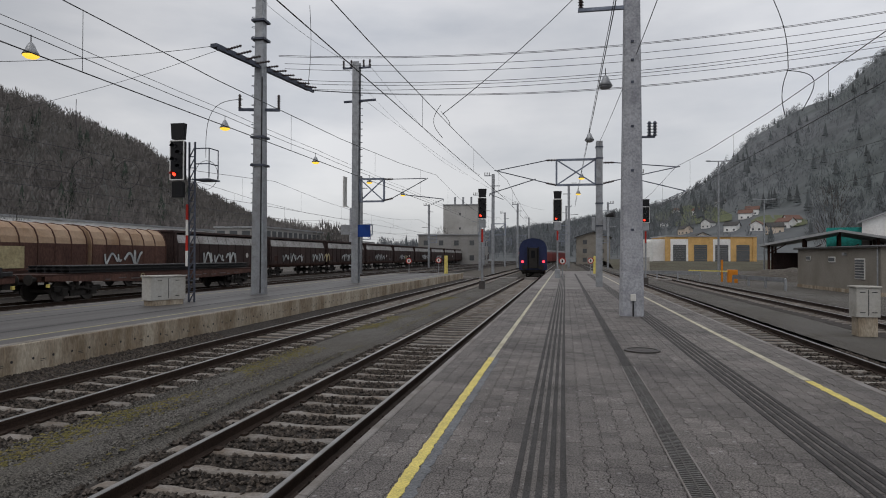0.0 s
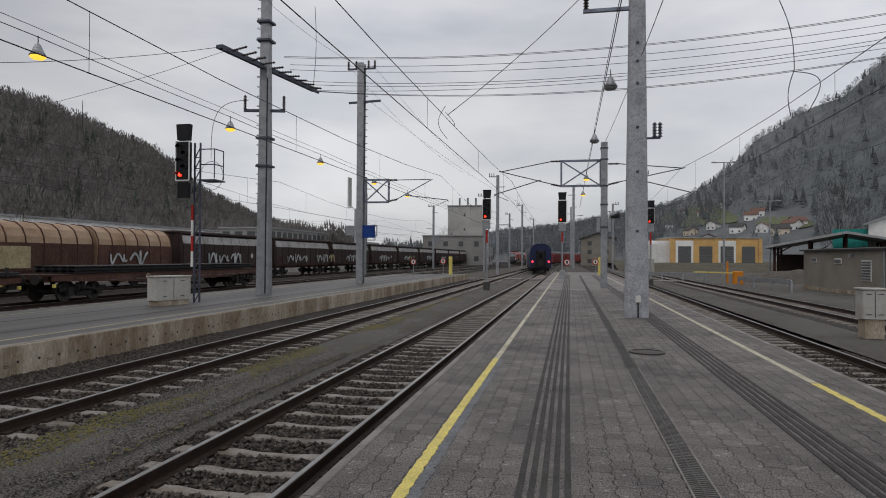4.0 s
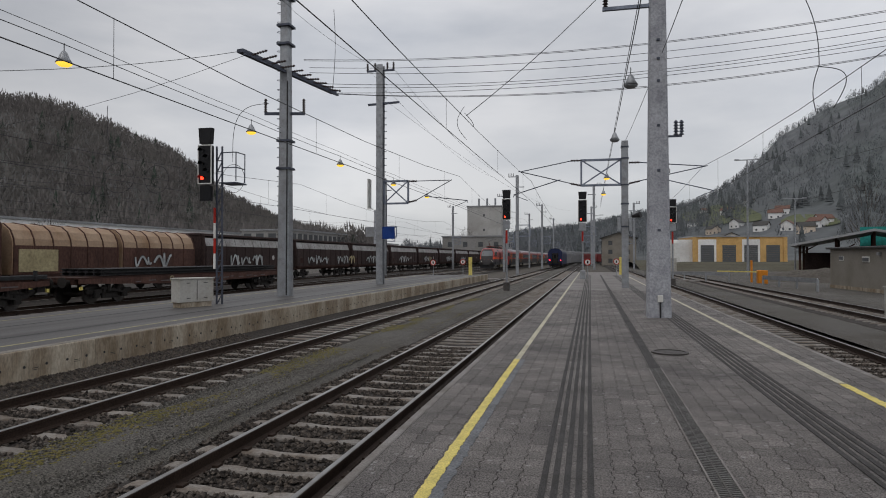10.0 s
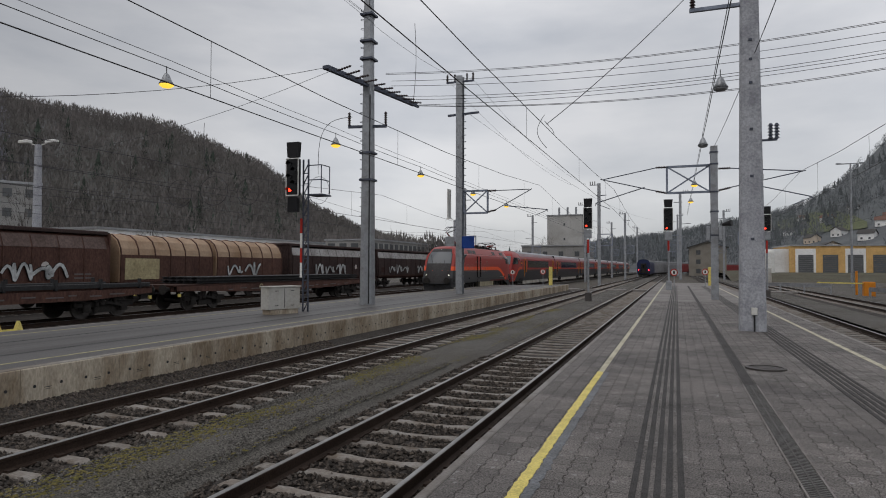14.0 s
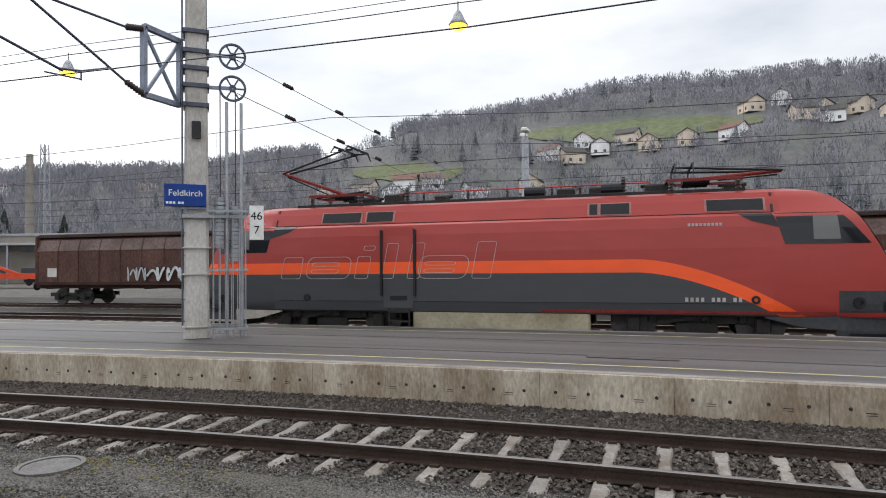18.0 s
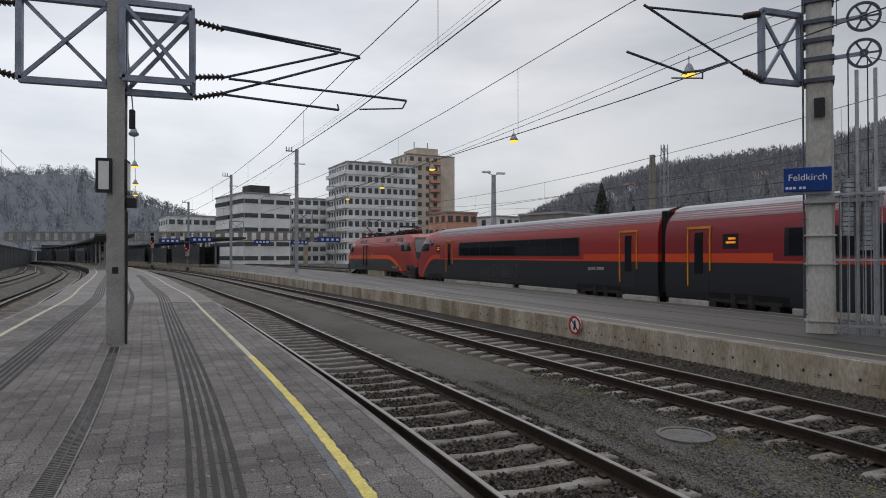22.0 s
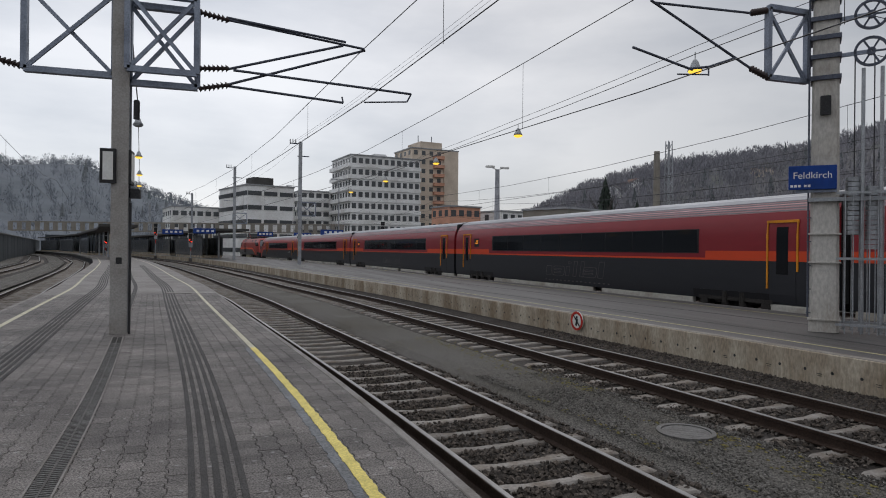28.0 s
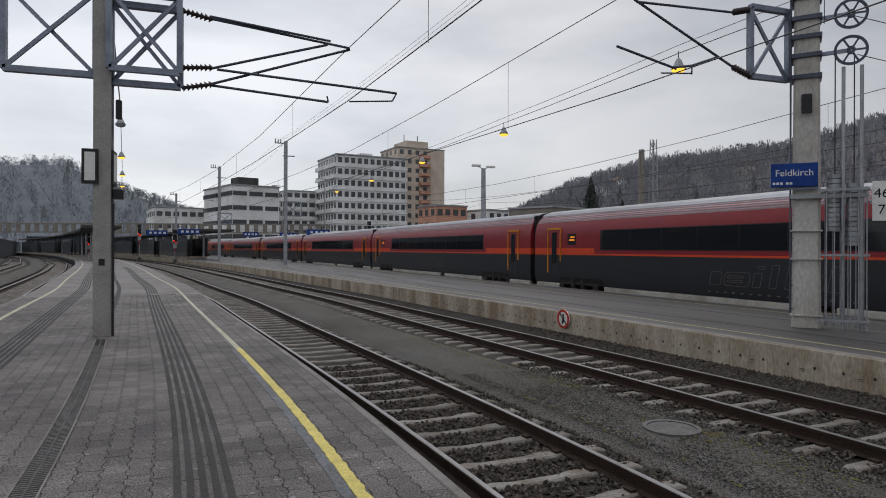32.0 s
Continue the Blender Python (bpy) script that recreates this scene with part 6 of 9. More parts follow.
# tall mast with the long switching arm on the second platform
m3 = thing("switching_mast", Matrix(), "very tall pale steel mast with a long dark arm", "mast")
part("shaft", tapered(MB(), -12.9, 25.2, -0.07, 14.5, 0.55, 0.34, 0.55, 0.34), M["galv"], m3, "tall tapered shaft")
a = MB()
a.bar((-13.45, 22.4, 9.75), (-12.35, 29.2, 9.75), 0.30, 0.14)
a.bar((-13.25, 22.4, 9.62), (-12.15, 29.2, 9.62), 0.10, 0.10)
part("arm", a, M["steel_dark"], m3, "long dark arm with crossings")
for k in range(10):
    f = 0.08 + 0.09 * k
    x, y = -13.45 + 1.1 * f, 22.4 + 6.8 * f
    i = MB()
    insulator(i, (x + 0.1, y, 9.72), (x + 0.75, y + 0.1, 9.9 - 0.03 * k), 0.06, 6)
    part("insulator", i, M["insul"], m3, "dark strain insulator")
a = MB()
a.bar((-13.8, 25.0, 7.85), (-12.1, 25.4, 7.85), 0.09, 0.12)
part("bracket", a, M["steel_dark"], m3, "dark bracket")
for x, y in ((-13.75, 25.0), (-12.15, 25.4)):
    a = MB()
    insulator(a, (x, y, 7.9), (x, y, 8.5), 0.08, 6)
    part("insulator", a, M["insul"], m3, "dark post insulator")
rungs(m3, -13.15, 25.2, 2.6, 13.5, -1, 0.42)
for z in (5.4, 6.6, 10.8, 11.6, 12.8):
    part("clamp", MB().box(-13.2, -12.6, 24.9, 25.5, z, z + 0.09), M["steel_dark"], m3, "dark clamp")
a = MB()
a.cyl((-12.7, 24.9, 0), (-12.7, 24.95, 9.2), 0.03, n=6)
part("earth_cable", a, M["dark"], m3, "dark cable down the shaft")

# mast with cross-bar, bracket and station sign
m4 = thing("cross_bar_mast", Matrix(), "tall grey mast with a cross-bar of insulators", "mast")
part("shaft", h_beam(MB(), -12.75, 37.5, -0.07, 13.6, 0.42, 0.42), M["galv"], m4, "grey steel shaft")
a = MB()
a.bar((-13.65, 37.5, 13.25), (-11.85, 37.5, 13.25), 0.1, 0.1)
part("cross_bar", a, M["steel_dark"], m4, "dark cross-bar")
for x in (-13.6, -13.1, -12.3, -11.9):
    a = MB()
    insulator(a, (x, 37.5, 13.3), (x, 37.5, 13.75), 0.08, 5)
    part("insulator", a, M["insul"], m4, "pin insulator")
a = MB()
a.bar((-13.5, 37.3, 11.1), (-11.6, 37.8, 11.3), 0.12, 0.12)
part("bracket", a, M["steel_dark"], m4, "dark bracket")
truss(m4, -12.5, -10.95, 37.5, 4.95, 6.33)
cantilever(m4, -10.95, TRACK_B(37.5) - 0.4, 37.5, 6.3, 5.0, TRACK_B(37.5))
a = MB()
a.box(-13.5, -13.44, 37.2, 37.8, 4.7, 6.5)
part("plate", a, M["white"], m4, "pale plate")
a = MB()
a.box(-13.6, -13.0, 37.15, 37.2, 2.9, 3.5, 0.01)
part("sign_box", a, M["galv"], m4, "grey box")
M["sign_blue"] = surface("sign_blue", (0.012, 0.05, 0.24), 0.35, 0, 0.05, 10, 2, 0)
a = MB()
a.box(-12.5, -11.7, 37.1, 37.16, 2.75, 3.5, 0.01)
part("station_sign", a, M["sign_blue"], m4, "blue station sign")
rungs(m4, -12.5, 37.5, 6.5, 12.8, 1, 0.42)

# masts beyond
far_mast = thing("line_mast", pose(-5.6, -68, 0), "grey steel line mast with short cross-bars", "mast", "line masts")
part("shaft", h_beam(MB(), 0, 0, -0.1, 12.7, 0.36, 0.36), M["galv"], far_mast, "grey steel shaft")
a = MB()
a.bar((-0.2, 0, 12.5), (1.1, 0, 12.5), 0.09, 0.09)
part("cross_bar", a, M["steel_dark"], far_mast, "dark cross-bar")
a = MB()
a.bar((-0.9, 0, 11.2), (0.3, 0, 11.2), 0.09, 0.09)
part("cross_bar", a, M["steel_dark"], far_mast, "dark cross-bar")
a = MB()
pins(a, 0.5, 1.05, 0, 12.55, 3)
part("insulator", a, M["insul"], far_mast, "pin insulators")
a = MB()
a.bar((0, 0, 8.0), (0.9, -0.1, 8.1), 0.06, 0.06)
a.cbox((1.1, -0.1, 8.08), (0.6, 0.25, 0.1), 0.02)
part("lamp", a, M["galv"], far_mast, "grey street lamp head")
truss(far_mast, 0.2, -1.6, 0, 5.0, 6.4)
for x, y in ((1.2, -91), (9.5, -131), (22, -170), (-9.0, 80), (-9.2, 125), (-9.5, 170), (-26.5, 80), (-27, 125), (-33, 100), (0.5, 98), (0.2, 140), (0.5, 190), (8.2, 80), (8.0, 125), (-14, 150), (-14, 105), (-20.9, 165)):
    c = copy_thing(far_mast, pose(x, y, -0.7 if abs(x) > 6 else -0.1, 0, 0, 180 if x < -5 else 0))

# the concrete mast with sign, tension wheels and weights
m5 = thing("tension_mast", pose(-11.85, -10.85, -0.05, 0, 0, 132.5), "thick pale concrete mast with tension wheels and a caged weight stack", "mast")
part("shaft", tapered(MB(), 0, 0, 0, 13.1, 0.56, 0.40, 0.5, 0.40), M["concrete_warm"], m5, "thick pale concrete shaft")
for z in (0.25, 1.45, 2.05, 2.75, 5.3, 5.75, 6.15, 6.55, 7.0):
    b = MB()
    w = 0.60 if z < 3 else 0.56
    b.box(-w / 2, w / 2, -w / 2, w / 2, z, z + (0.03 if z < 3 else 0.09))
    part("band", b, M["steel_dark"] if z > 3 else M["concrete_warm"], m5, "clamp band")
b = MB()
b.box(-0.10, 0.10, -0.36, -0.27, 4.55, 4.95, 0.02)
part("box", b, M["dark"], m5, "dark green box")
for z in (6.58, 5.82):
    w = MB()
    w.ring((0.80, -0.1, z), (0, 1, 0), 0.26, 0.31, 0.05, 28)
    w.ring((0.80, -0.1, z), (0, 1, 0), 0.02, 0.08, 0.09, 14)
    for k in range(6):
        an = k * math.pi / 3
        w.bar((0.80 + 0.04 * math.cos(an), -0.1, z + 0.04 * math.sin(an)), (0.80 + 0.29 * math.cos(an), -0.1, z + 0.29 * math.sin(an)), 0.03, 0.035)
    wh = part("tension_wheel", w, M["steel_dark"], m5, "spoked tension wheel")
    b = MB()
    b.bar((0.2, -0.1, z - 0.02), (0.80, -0.1, z), 0.05, 0.08)
    part("wheel_arm", b, M["steel"], m5, "steel wheel arm")
# weights and their cage of rods
for x, z0, z1 in ((0.52, 2.05, 3.25), (0.86, 1.75, 3.0)):
    z = z0
    while z < z1:
        b = MB()
        b.cyl((x, -0.1, z), (x, -0.1, z + 0.085), 0.15, n=14)
        part("weight", b, M["galv"], m5, "grey iron weight")
        z += 0.1
    tubes(m5, "weight_rod", [((x, -0.1, z1), (x, -0.1, 5.75))], M["wire"], "thin rope", 0.012)
for x in (0.36, 0.50, 0.64, 0.78, 0.92, 1.06):
    for y in (-0.42, 0.22):
        tubes(m5, "cage_rod", [((x, y, 0.02), (x, y, 2.95 if x < 0.6 or x > 0.9 else 3.1))], M["galv"], "thin galvanised cage rod", 0.012)
for x in (0.66, 0.98):
    tubes(m5, "guide_tube", [((x, -0.25, 0.02), (x, -0.25, 5.45))], M["galv"], "pale guide tube", 0.035)
for z in (0.2, 1.55, 2.9):
    b = MB()
    b.bar((0.2, -0.44, z), (1.1, -0.44, z), 0.03, 0.05)
    b.bar((0.2, 0.24, z), (1.1, 0.24, z), 0.03, 0.05)
    b.bar((1.1, -0.44, z), (1.1, 0.24, z), 0.03, 0.05)
    part("cage_band", b, M["galv"], m5, "galvanised cage band")
b = MB()
b.bar((-0.3, -0.3, 2.78), (1.1, -0.3, 2.78), 0.08, 0.08)
part("cage_top", b, M["galv"], m5, "galvanised top bar")
b = MB()
b.cyl((-0.30, -0.2, 0.3), (-0.30, -0.2, 8.0), 0.02, n=6)
part("cable", b, M["steel_dark"], m5, "dark upright cable")
for z in (0.4, 0.9, 1.4, 1.9, 2.4, 5.6, 6.2, 6.8):
    part("clip", MB().bar((-0.33, -0.28, z), (-0.24, -0.28, z), 0.02, 0.02), M["steel_dark"], m5, "small dark clip")
mf = thing("overhead_support", Matrix(), "blue-grey braced bracket with slim tubes over the track", "bracket")
truss(mf, -11.6, -10.56, -11.1, 5.30, 6.78)
for z, dz in ((6.72, -0.12), (5.30, 0.16)):
    i = MB()
    insulator(i, (-10.56, -11.1, z), (-10.08, -11.1, z + dz), 0.075, 7)
    part("insulator", i, M["insul"], mf, "dark ribbed insulator")
tubes(mf, "cantilever_tube", [((-10.1, -11.1, 6.60), (-7.72, -11.1, 6.52)), ((-10.1, -11.1, 5.45), (-7.66, -11.1, 6.56)), ((-9.7, -11.1, 5.62), (-9.0, -11.1, 5.36)), ((-8.66, -11.1, 5.28), (-7.26, -11.1, 5.59)), ((-9.05, -11.1, 5.38), (-8.6, -11.1, 5.30))], M["steel_dark"], "slim steel tube", 0.026)
tubes(mf, "steady_arm", [((-9.05, -11.1, 5.38), (-9.05, -11.1, 5.2)), ((-9.05, -11.1, 5.22), (-8.3, -11.1, 5.16))], M["steel_dark"], "thin steady arm", 0.016)

# blue sign with the station's name
sg = thing("station_sign", pose(-11.40, -10.75, 3.19, 90, 0, 137), "blue enamel station name sign with white letters", "sign")
b = MB()
b.box(-0.44, 0.44, -0.25, 0.25, -0.03, 0.03, 0.008)
part("board", b, M["sign_blue"], sg, "dark blue board")


lettering("Feldkirch", 0.195, sg, M["white"], pose(0.0, 0.04, 0.034))
b = MB()
for x in (-0.38, -0.31, -0.24, -0.13, -0.06):
    b.box(x - 0.025, x + 0.025, -0.2, -0.15, 0.02, 0.034)
part("pictograms", b, M["white"], sg, "small white pictograms")
b = MB()
b.bar((-0.3, -0.28, -0.05), (0.45, -0.28, -0.05), 0.06, 0.06)
part("sign_bracket", b, M["steel"], sg, "steel sign bracket")

km = thing("kilometre_board", pose(-12.52, -9.68, 2.60, 90, 0, 130), "white board with black kilometre figures", "sign")
b = MB()
b.box(-0.16, 0.16, -0.40, 0.40, -0.015, 0.015, 0.004)
part("board", b, M["white"], km, "white board")
lettering("46", 0.27, km, M["black"], pose(0, 0.15, 0.018))
lettering("7", 0.27, km, M["black"], pose(0, -0.18, 0.018))
part("clamp", MB().box(-0.2, 0.2, -0.05, 0.0, -0.08, -0.016), M["galv"], km, "galvanised clamp")

# braced mast on the paved platform, towards the station
m6 = thing("double_bracket_mast", Matrix(), "grey steel platform mast with braced brackets on both sides", "mast")
part("shaft", h_beam(MB(), 2.12, -13.4, 0, 9.5, 0.29, 0.30), M["galv"], m6, "grey steel shaft")
b = MB()
b.box(1.975, 2.265, -13.245, -13.235, 0, 9.5)
b.box(1.985, 2.255, -13.56, -13.545, 0, 1.35)
part("casing", b, M["mast_warm"], m6, "flat warm grey casing")
part("pictogram", MB().box(2.07, 2.17, -13.234, -13.230, 1.28, 1.40), M["dark"], m6, "small dark pictogram")
truss(m6, 2.0, 0.82, -13.4, 4.65, 6.1, 0.14)
truss(m6, 2.0, 0.82, -13.15, 4.85, 6.25, 0.1)
truss(m6, 2.25, 3.7, -13.4, 4.75, 6.25, 0.14)
for z, dz in ((6.11, -0.1), (5.03, 0.05), (4.64, 0.12)):
    i = MB()
    insulator(i, (0.80, -13.4, z), (0.25, -13.4, z + dz), 0.075, 7)
    part("insulator", i, M["insul"], m6, "dark ribbed insulator")
tubes(m6, "cantilever_tube", [((0.28, -13.4, 6.02), (-2.4, -13.4, 5.73)), ((0.28, -13.4, 6.06), (-2.0, -13.3, 5.80)), ((0.28, -13.4, 5.06), (-1.95, -13.35, 5.74)), ((0.28, -13.4, 4.76), (-2.42, -13.45, 5.72)),
                              ((0.17, -13.35, 5.04), (-3.39, -13.35, 4.87)), ((0.28, -13.45, 4.75), (-1.98, -13.45, 4.60))], M["steel_dark"], "slim steel tube", 0.026)
tubes(m6, "steady_arm", [((-3.39, -13.35, 4.87), (-3.30, -13.35, 4.70)), ((-3.30, -13.35, 4.70), (-2.39, -13.35, 4.62)), ((-1.98, -13.45, 4.60), (-1.95, -13.45, 4.72))], M["steel_dark"], "thin steady arm", 0.016)
cantilever(m6, 3.75, TRACK_R(-13.4), -13.4, 6.1, 4.8, TRACK_R(-13.4))
for x0, x1, y0, y1 in ((1.93, 1.97, -13.62, -13.22), (2.17, 2.44, -13.22, -13.17)):
    b = MB()
    b.box(x0, x1, y0, y1, 2.75, 3.38, 0.01)
    box = part("information_panel", b, M["dark"], m6, "dark framed information panel")
    if x1 - x0 > 0.2:
        part("panel_face", MB().box(x0 + 0.05, x1 - 0.05, y1 - 0.01, y1 + 0.006, 2.81, 3.32), M["white"], box, "pale printed face")
    else:
        part("panel_face", MB().box(x0 - 0.006, x0 + 0.01, y0 + 0.04, y1 - 0.04, 2.81, 3.32), M["white"], box, "pale printed face")
b = MB()
b.box(1.79, 1.97, -13.5, -13.3, 2.50, 2.68, 0.02)
part("camera_box", b, M["dark"], m6, "dark camera box")
tubes(m6, "pipe", [((1.93, -13.2, 0), (1.93, -13.2, 2.4))], M["dark"], "dark conduit", 0.022)
b = MB()
b.box(1.80, 1.90, -13.30, -13.20, 3.95, 4.3, 0.02)
part("box", b, M["dark"], m6, "dark narrow box")


# lamps strung over both platforms
def hung_lamp(x, y, z, lit=True):
    r = thing("hanging_lamp", pose(x, y, z), "pale bell-shaped hanging lamp with a yellow light" if lit else "pale bell-shaped hanging lamp, unlit", "lamp", "lamps strung above the platforms")
    b = MB()
    b.lathe((0, 0, 0), [(0.04, 0.30), (0.07, 0.26), (0.10, 0.20), (0.13, 0.12), (0.20, 0.0), (0.19, -0.005)], 18)
    part("shade", b, M["galv"], r, "pale grey bell shade", smooth=True)
    b = MB()
    b.lathe((0, 0, -0.012), [(0.18, 0.0), (0.185, -0.02), (0.12, -0.07), (0.03, -0.09)], 18)
    part("bulb", b, M["warm_light"] if lit else M["galv"], r, "glowing yellow glass" if lit else "pale unlit glass", smooth=True)
    b = MB()
    b.cyl((0, 0, 0.28), (0, 0, 0.5), 0.012, n=6)
    part("hanger", b, M["wire"], r, "wire hanger")
    return r


def lamp_x(y):
    return float(np.interp(y, [-60, -45, -25.3, -14.85, -4.6, 3.7, 13, 80], [-8.4, -9.7, -11.19, -11.75, -12.5, -13.05, -13.0, -13.0]))


lamp_ys = [-55, -45, -35, -25.3, -14.85, -4.6, 3.75, 13.4, 22.5, 31.6, 41, 50]
base = hung_lamp(lamp_x(3.75), 3.75, 6.5)
for y in lamp_ys:
    if y != 3.75:
        copy_thing(base, pose(lamp_x(y), y, 6.5 + 0.02 * (abs(y) % 3)))
for x, y in ((0.95, 40), (0.95, 50), (5.4, -38), (6.7, -47.3), (7.9, -55.6)):
    copy_thing(base, pose(x, y, 6.45))
unlit = hung_lamp(1.08, 18.5, 6.45, False)
for x, y in ((0.95, 27), (4.0, -28.1)):
    copy_thing(unlit, pose(x, y, 6.45))
strung = thing("lamp_line", Matrix(), "taut dark line that carries the platform lamps", "wire", "lamp lines")
for f, ys in ((lamp_x, [-90] + lamp_ys + [80]), (lambda y: float(np.interp(y, [-90, -55.6, -47.3, -38, -28.1, -13.4, 10, 70], [14.3, 7.9, 6.7, 5.4, 4.0, 2.1, 1.0, 1.0])), [-90, -55.6, -47.3, -38, -28.1, -13.4, 10, 18.5, 27, 40, 50, 70])):
    for a, c in zip(ys, ys[1:]):
        m = MB()
        wire(m, sagged((f(a), a, 7.0), (f(c), c, 7.0), 0.03, 3), 0.012)
        part("line", m, M["wire"], strung)
        m = MB()
        wire(m, sagged((f(a), a, 7.22), (f(c), c, 7.22), 0.03, 3), 0.009)
        part("line", m, M["wire"], strung)

# ---- signals ----
def signal_head(parent, x, y, z0, z1, w, face, lit_z, chequer=True):
    """Black board with a pale edge, hooded lamps, one lit red; face: which way in y it looks."""
    d = 0.10
    b = MB()
    b.box(x - w / 2, x + w / 2, y - d, y + d, z0, z1, 0.03)
    head = part("board", b, M["black"], parent, "black signal board")
    b = MB()
    yy = y + face * d
    for a, c in (((x - w / 2, z0), (x + w / 2, z0)), ((x + w / 2, z0), (x + w / 2, z1)), ((x + w / 2, z1), (x - w / 2, z1)), ((x - w / 2, z1), (x - w / 2, z0))):
        b.bar((a[0], yy, a[1]), (c[0], yy, c[1]), 0.03, 0.035)
    part("edge", b, M["white"], head, "white painted edge")
    n = 5
    for i in range(n):
        z = z0 + 0.2 + (z1 - z0 - 0.4) * i / (n - 1)
        lx = x + (0.12 if i % 2 else -0.10) * (w / 0.55)
        lit = abs(z - lit_z) < 0.16
        b = MB()
        b.cyl((lx, yy, z), (lx, yy + face * 0.03, z), 0.062, n=14)
        part("lamp", b, M["red_light"] if lit else M["glass"], head, "lit red lamp" if lit else "dark lamp")
        b = MB()
        rows = []
        for k in range(9):
            an = math.pi * k / 8
            rows.append([(lx + 0.1 * math.cos(an), yy, z + 0.1 * math.sin(an)), (lx + 0.1 * math.cos(an), yy + face * 0.16, z + 0.1 * math.sin(an))])
        b.grid(rows)
        part("hood", b, M["black"], head, "black lamp hood")
    return head


def signal(x, y, zb, z0, z1, w, lit_z, lab, cabinet=True, lattice=False, face=-1):
    s = thing("railway_signal", Matrix(), lab, "signal", "railway signals")
    signal_head(s, x, y, z0, z1, w, face, lit_z)
    b = MB()
    b.prism([(x - w * 0.42, z1 + 0.06), (x + w * 0.42, z1 + 0.06), (x + w * 0.5, z1 + 0.62), (x - w * 0.5, z1 + 0.62)], y - 0.1, y + 0.1, "y")
    part("upper_indicator", b, M["black"], s, "black upper indicator")
    b = MB()
    b.box(x - w * 0.42, x + w * 0.42, y - 0.1, y + 0.1, z0 - 0.62, z0 - 0.06, 0.03)
    part("lower_indicator", b, M["galv"] if not lattice else M["black"], s, "lower indicator box")
    if lattice:
        b = MB()
        for px in (x + 0.28, x + 0.50):
            b.bar((px, y + 0.25, zb), (px - 0.02, y + 0.25, z1), 0.05, 0.05)
        z, k = zb, 1
        while z < z1 - 0.4:
            b.bar((x + 0.28, y + 0.25, z), (x + 0.50, y + 0.25, z + 0.4 * (1 if k else 1)), 0.03, 0.03)
            b.bar((x + 0.28, y + 0.25, z), (x + 0.50, y + 0.25, z), 0.03, 0.03)
            z += 0.4
        part("lattice_post", b, M["steel_dark"], s, "dark lattice post")
        cage = part("service_cage", MB().box(x + 0.4, x + 1.05, y + 0.25, y + 0.95, z0 + 0.02, z0 + 0.07), M["steel_dark"], s, "dark service platform")
        segs = [((px, py, z0 + 0.1), (px, py, z0 + 1.15)) for px, py in ((x + 0.45, y + 0.3), (x + 1.0, y + 0.3), (x + 1.0, y + 0.9))]
        for z in (z0 + 0.6, z0 + 1.15):
            segs += [((x + 0.45, y + 0.3, z), (x + 1.0, y + 0.3, z)), ((x + 1.0, y + 0.3, z), (x + 1.0, y + 0.9, z))]
        tubes(cage, "cage_tube", segs, M["steel_dark"], "dark cage tube", 0.02)
        b = MB()
        for z, mt in ((1.2, 0), (1.75, 1), (2.3, 0), (2.85, 1)):
            b.k = mt
            b.box(x + 0.18, x + 0.26, y + 0.18, y + 0.22, z, z + 0.55)
        part("mast_plate", b.mesh("mast_plate", [M["white"], M["redpaint"]]), None, s, "red and white mast plate")
    else:
        b = MB()
        for i in range(4):
            b.k = 1 if i == 3 else 0
            z = zb + 0.6 + (z0 - 0.7 - zb - 0.6) * i / 4
            b.cyl((x, y, z), (x, y, z + (z0 - 0.7 - zb - 0.6) / 4), 0.07, n=12)
        part("post", b.mesh("post", [M["galv"], M["redpaint"]]), None, s, "red and grey banded post")
        b = MB()
        b.box(x - 0.2, x + 0.2, y - 0.2, y + 0.2, zb, zb + 0.65, 0.03)
        part("base", b, M["galv"] if zb > -0.3 else M["iron"], s, "base box")
    return s


signal(-13.45, 20.2, -0.1, 4.25, 5.62, 0.52, 4.5, "tall black railway signal on a lattice post showing red", lattice=True)
signal(-5.55, 42.7, -0.7, 4.15, 5.55, 0.56, 4.4, "black railway signal between the tracks showing red")
signal(-0.6, 48.5, 0.0, 4.25, 5.9, 0.62, 4.5, "black railway signal at the platform end showing red")
signal(6.3, 53, -0.7, 4.35, 5.6, 0.58, 4.55, "black railway signal beside the track showing red")
signal(-20.6, 8.75, -0.8, 4.25, 5.75, 0.55, 4.45, "tall black railway signal beyond the platform showing red", lattice=True)
for x, y, z in ((-9.0, -108, 3.6), (-19.5, -92, 3.6), (7.2, -97.7, 2.2), (14.5, -120, 3.6), (21.9, -118, 2.0)):
    signal(x, y, -0.6, z, z + 1.4, 0.6, z + 0.3, "distant black railway signal showing red", face=1)

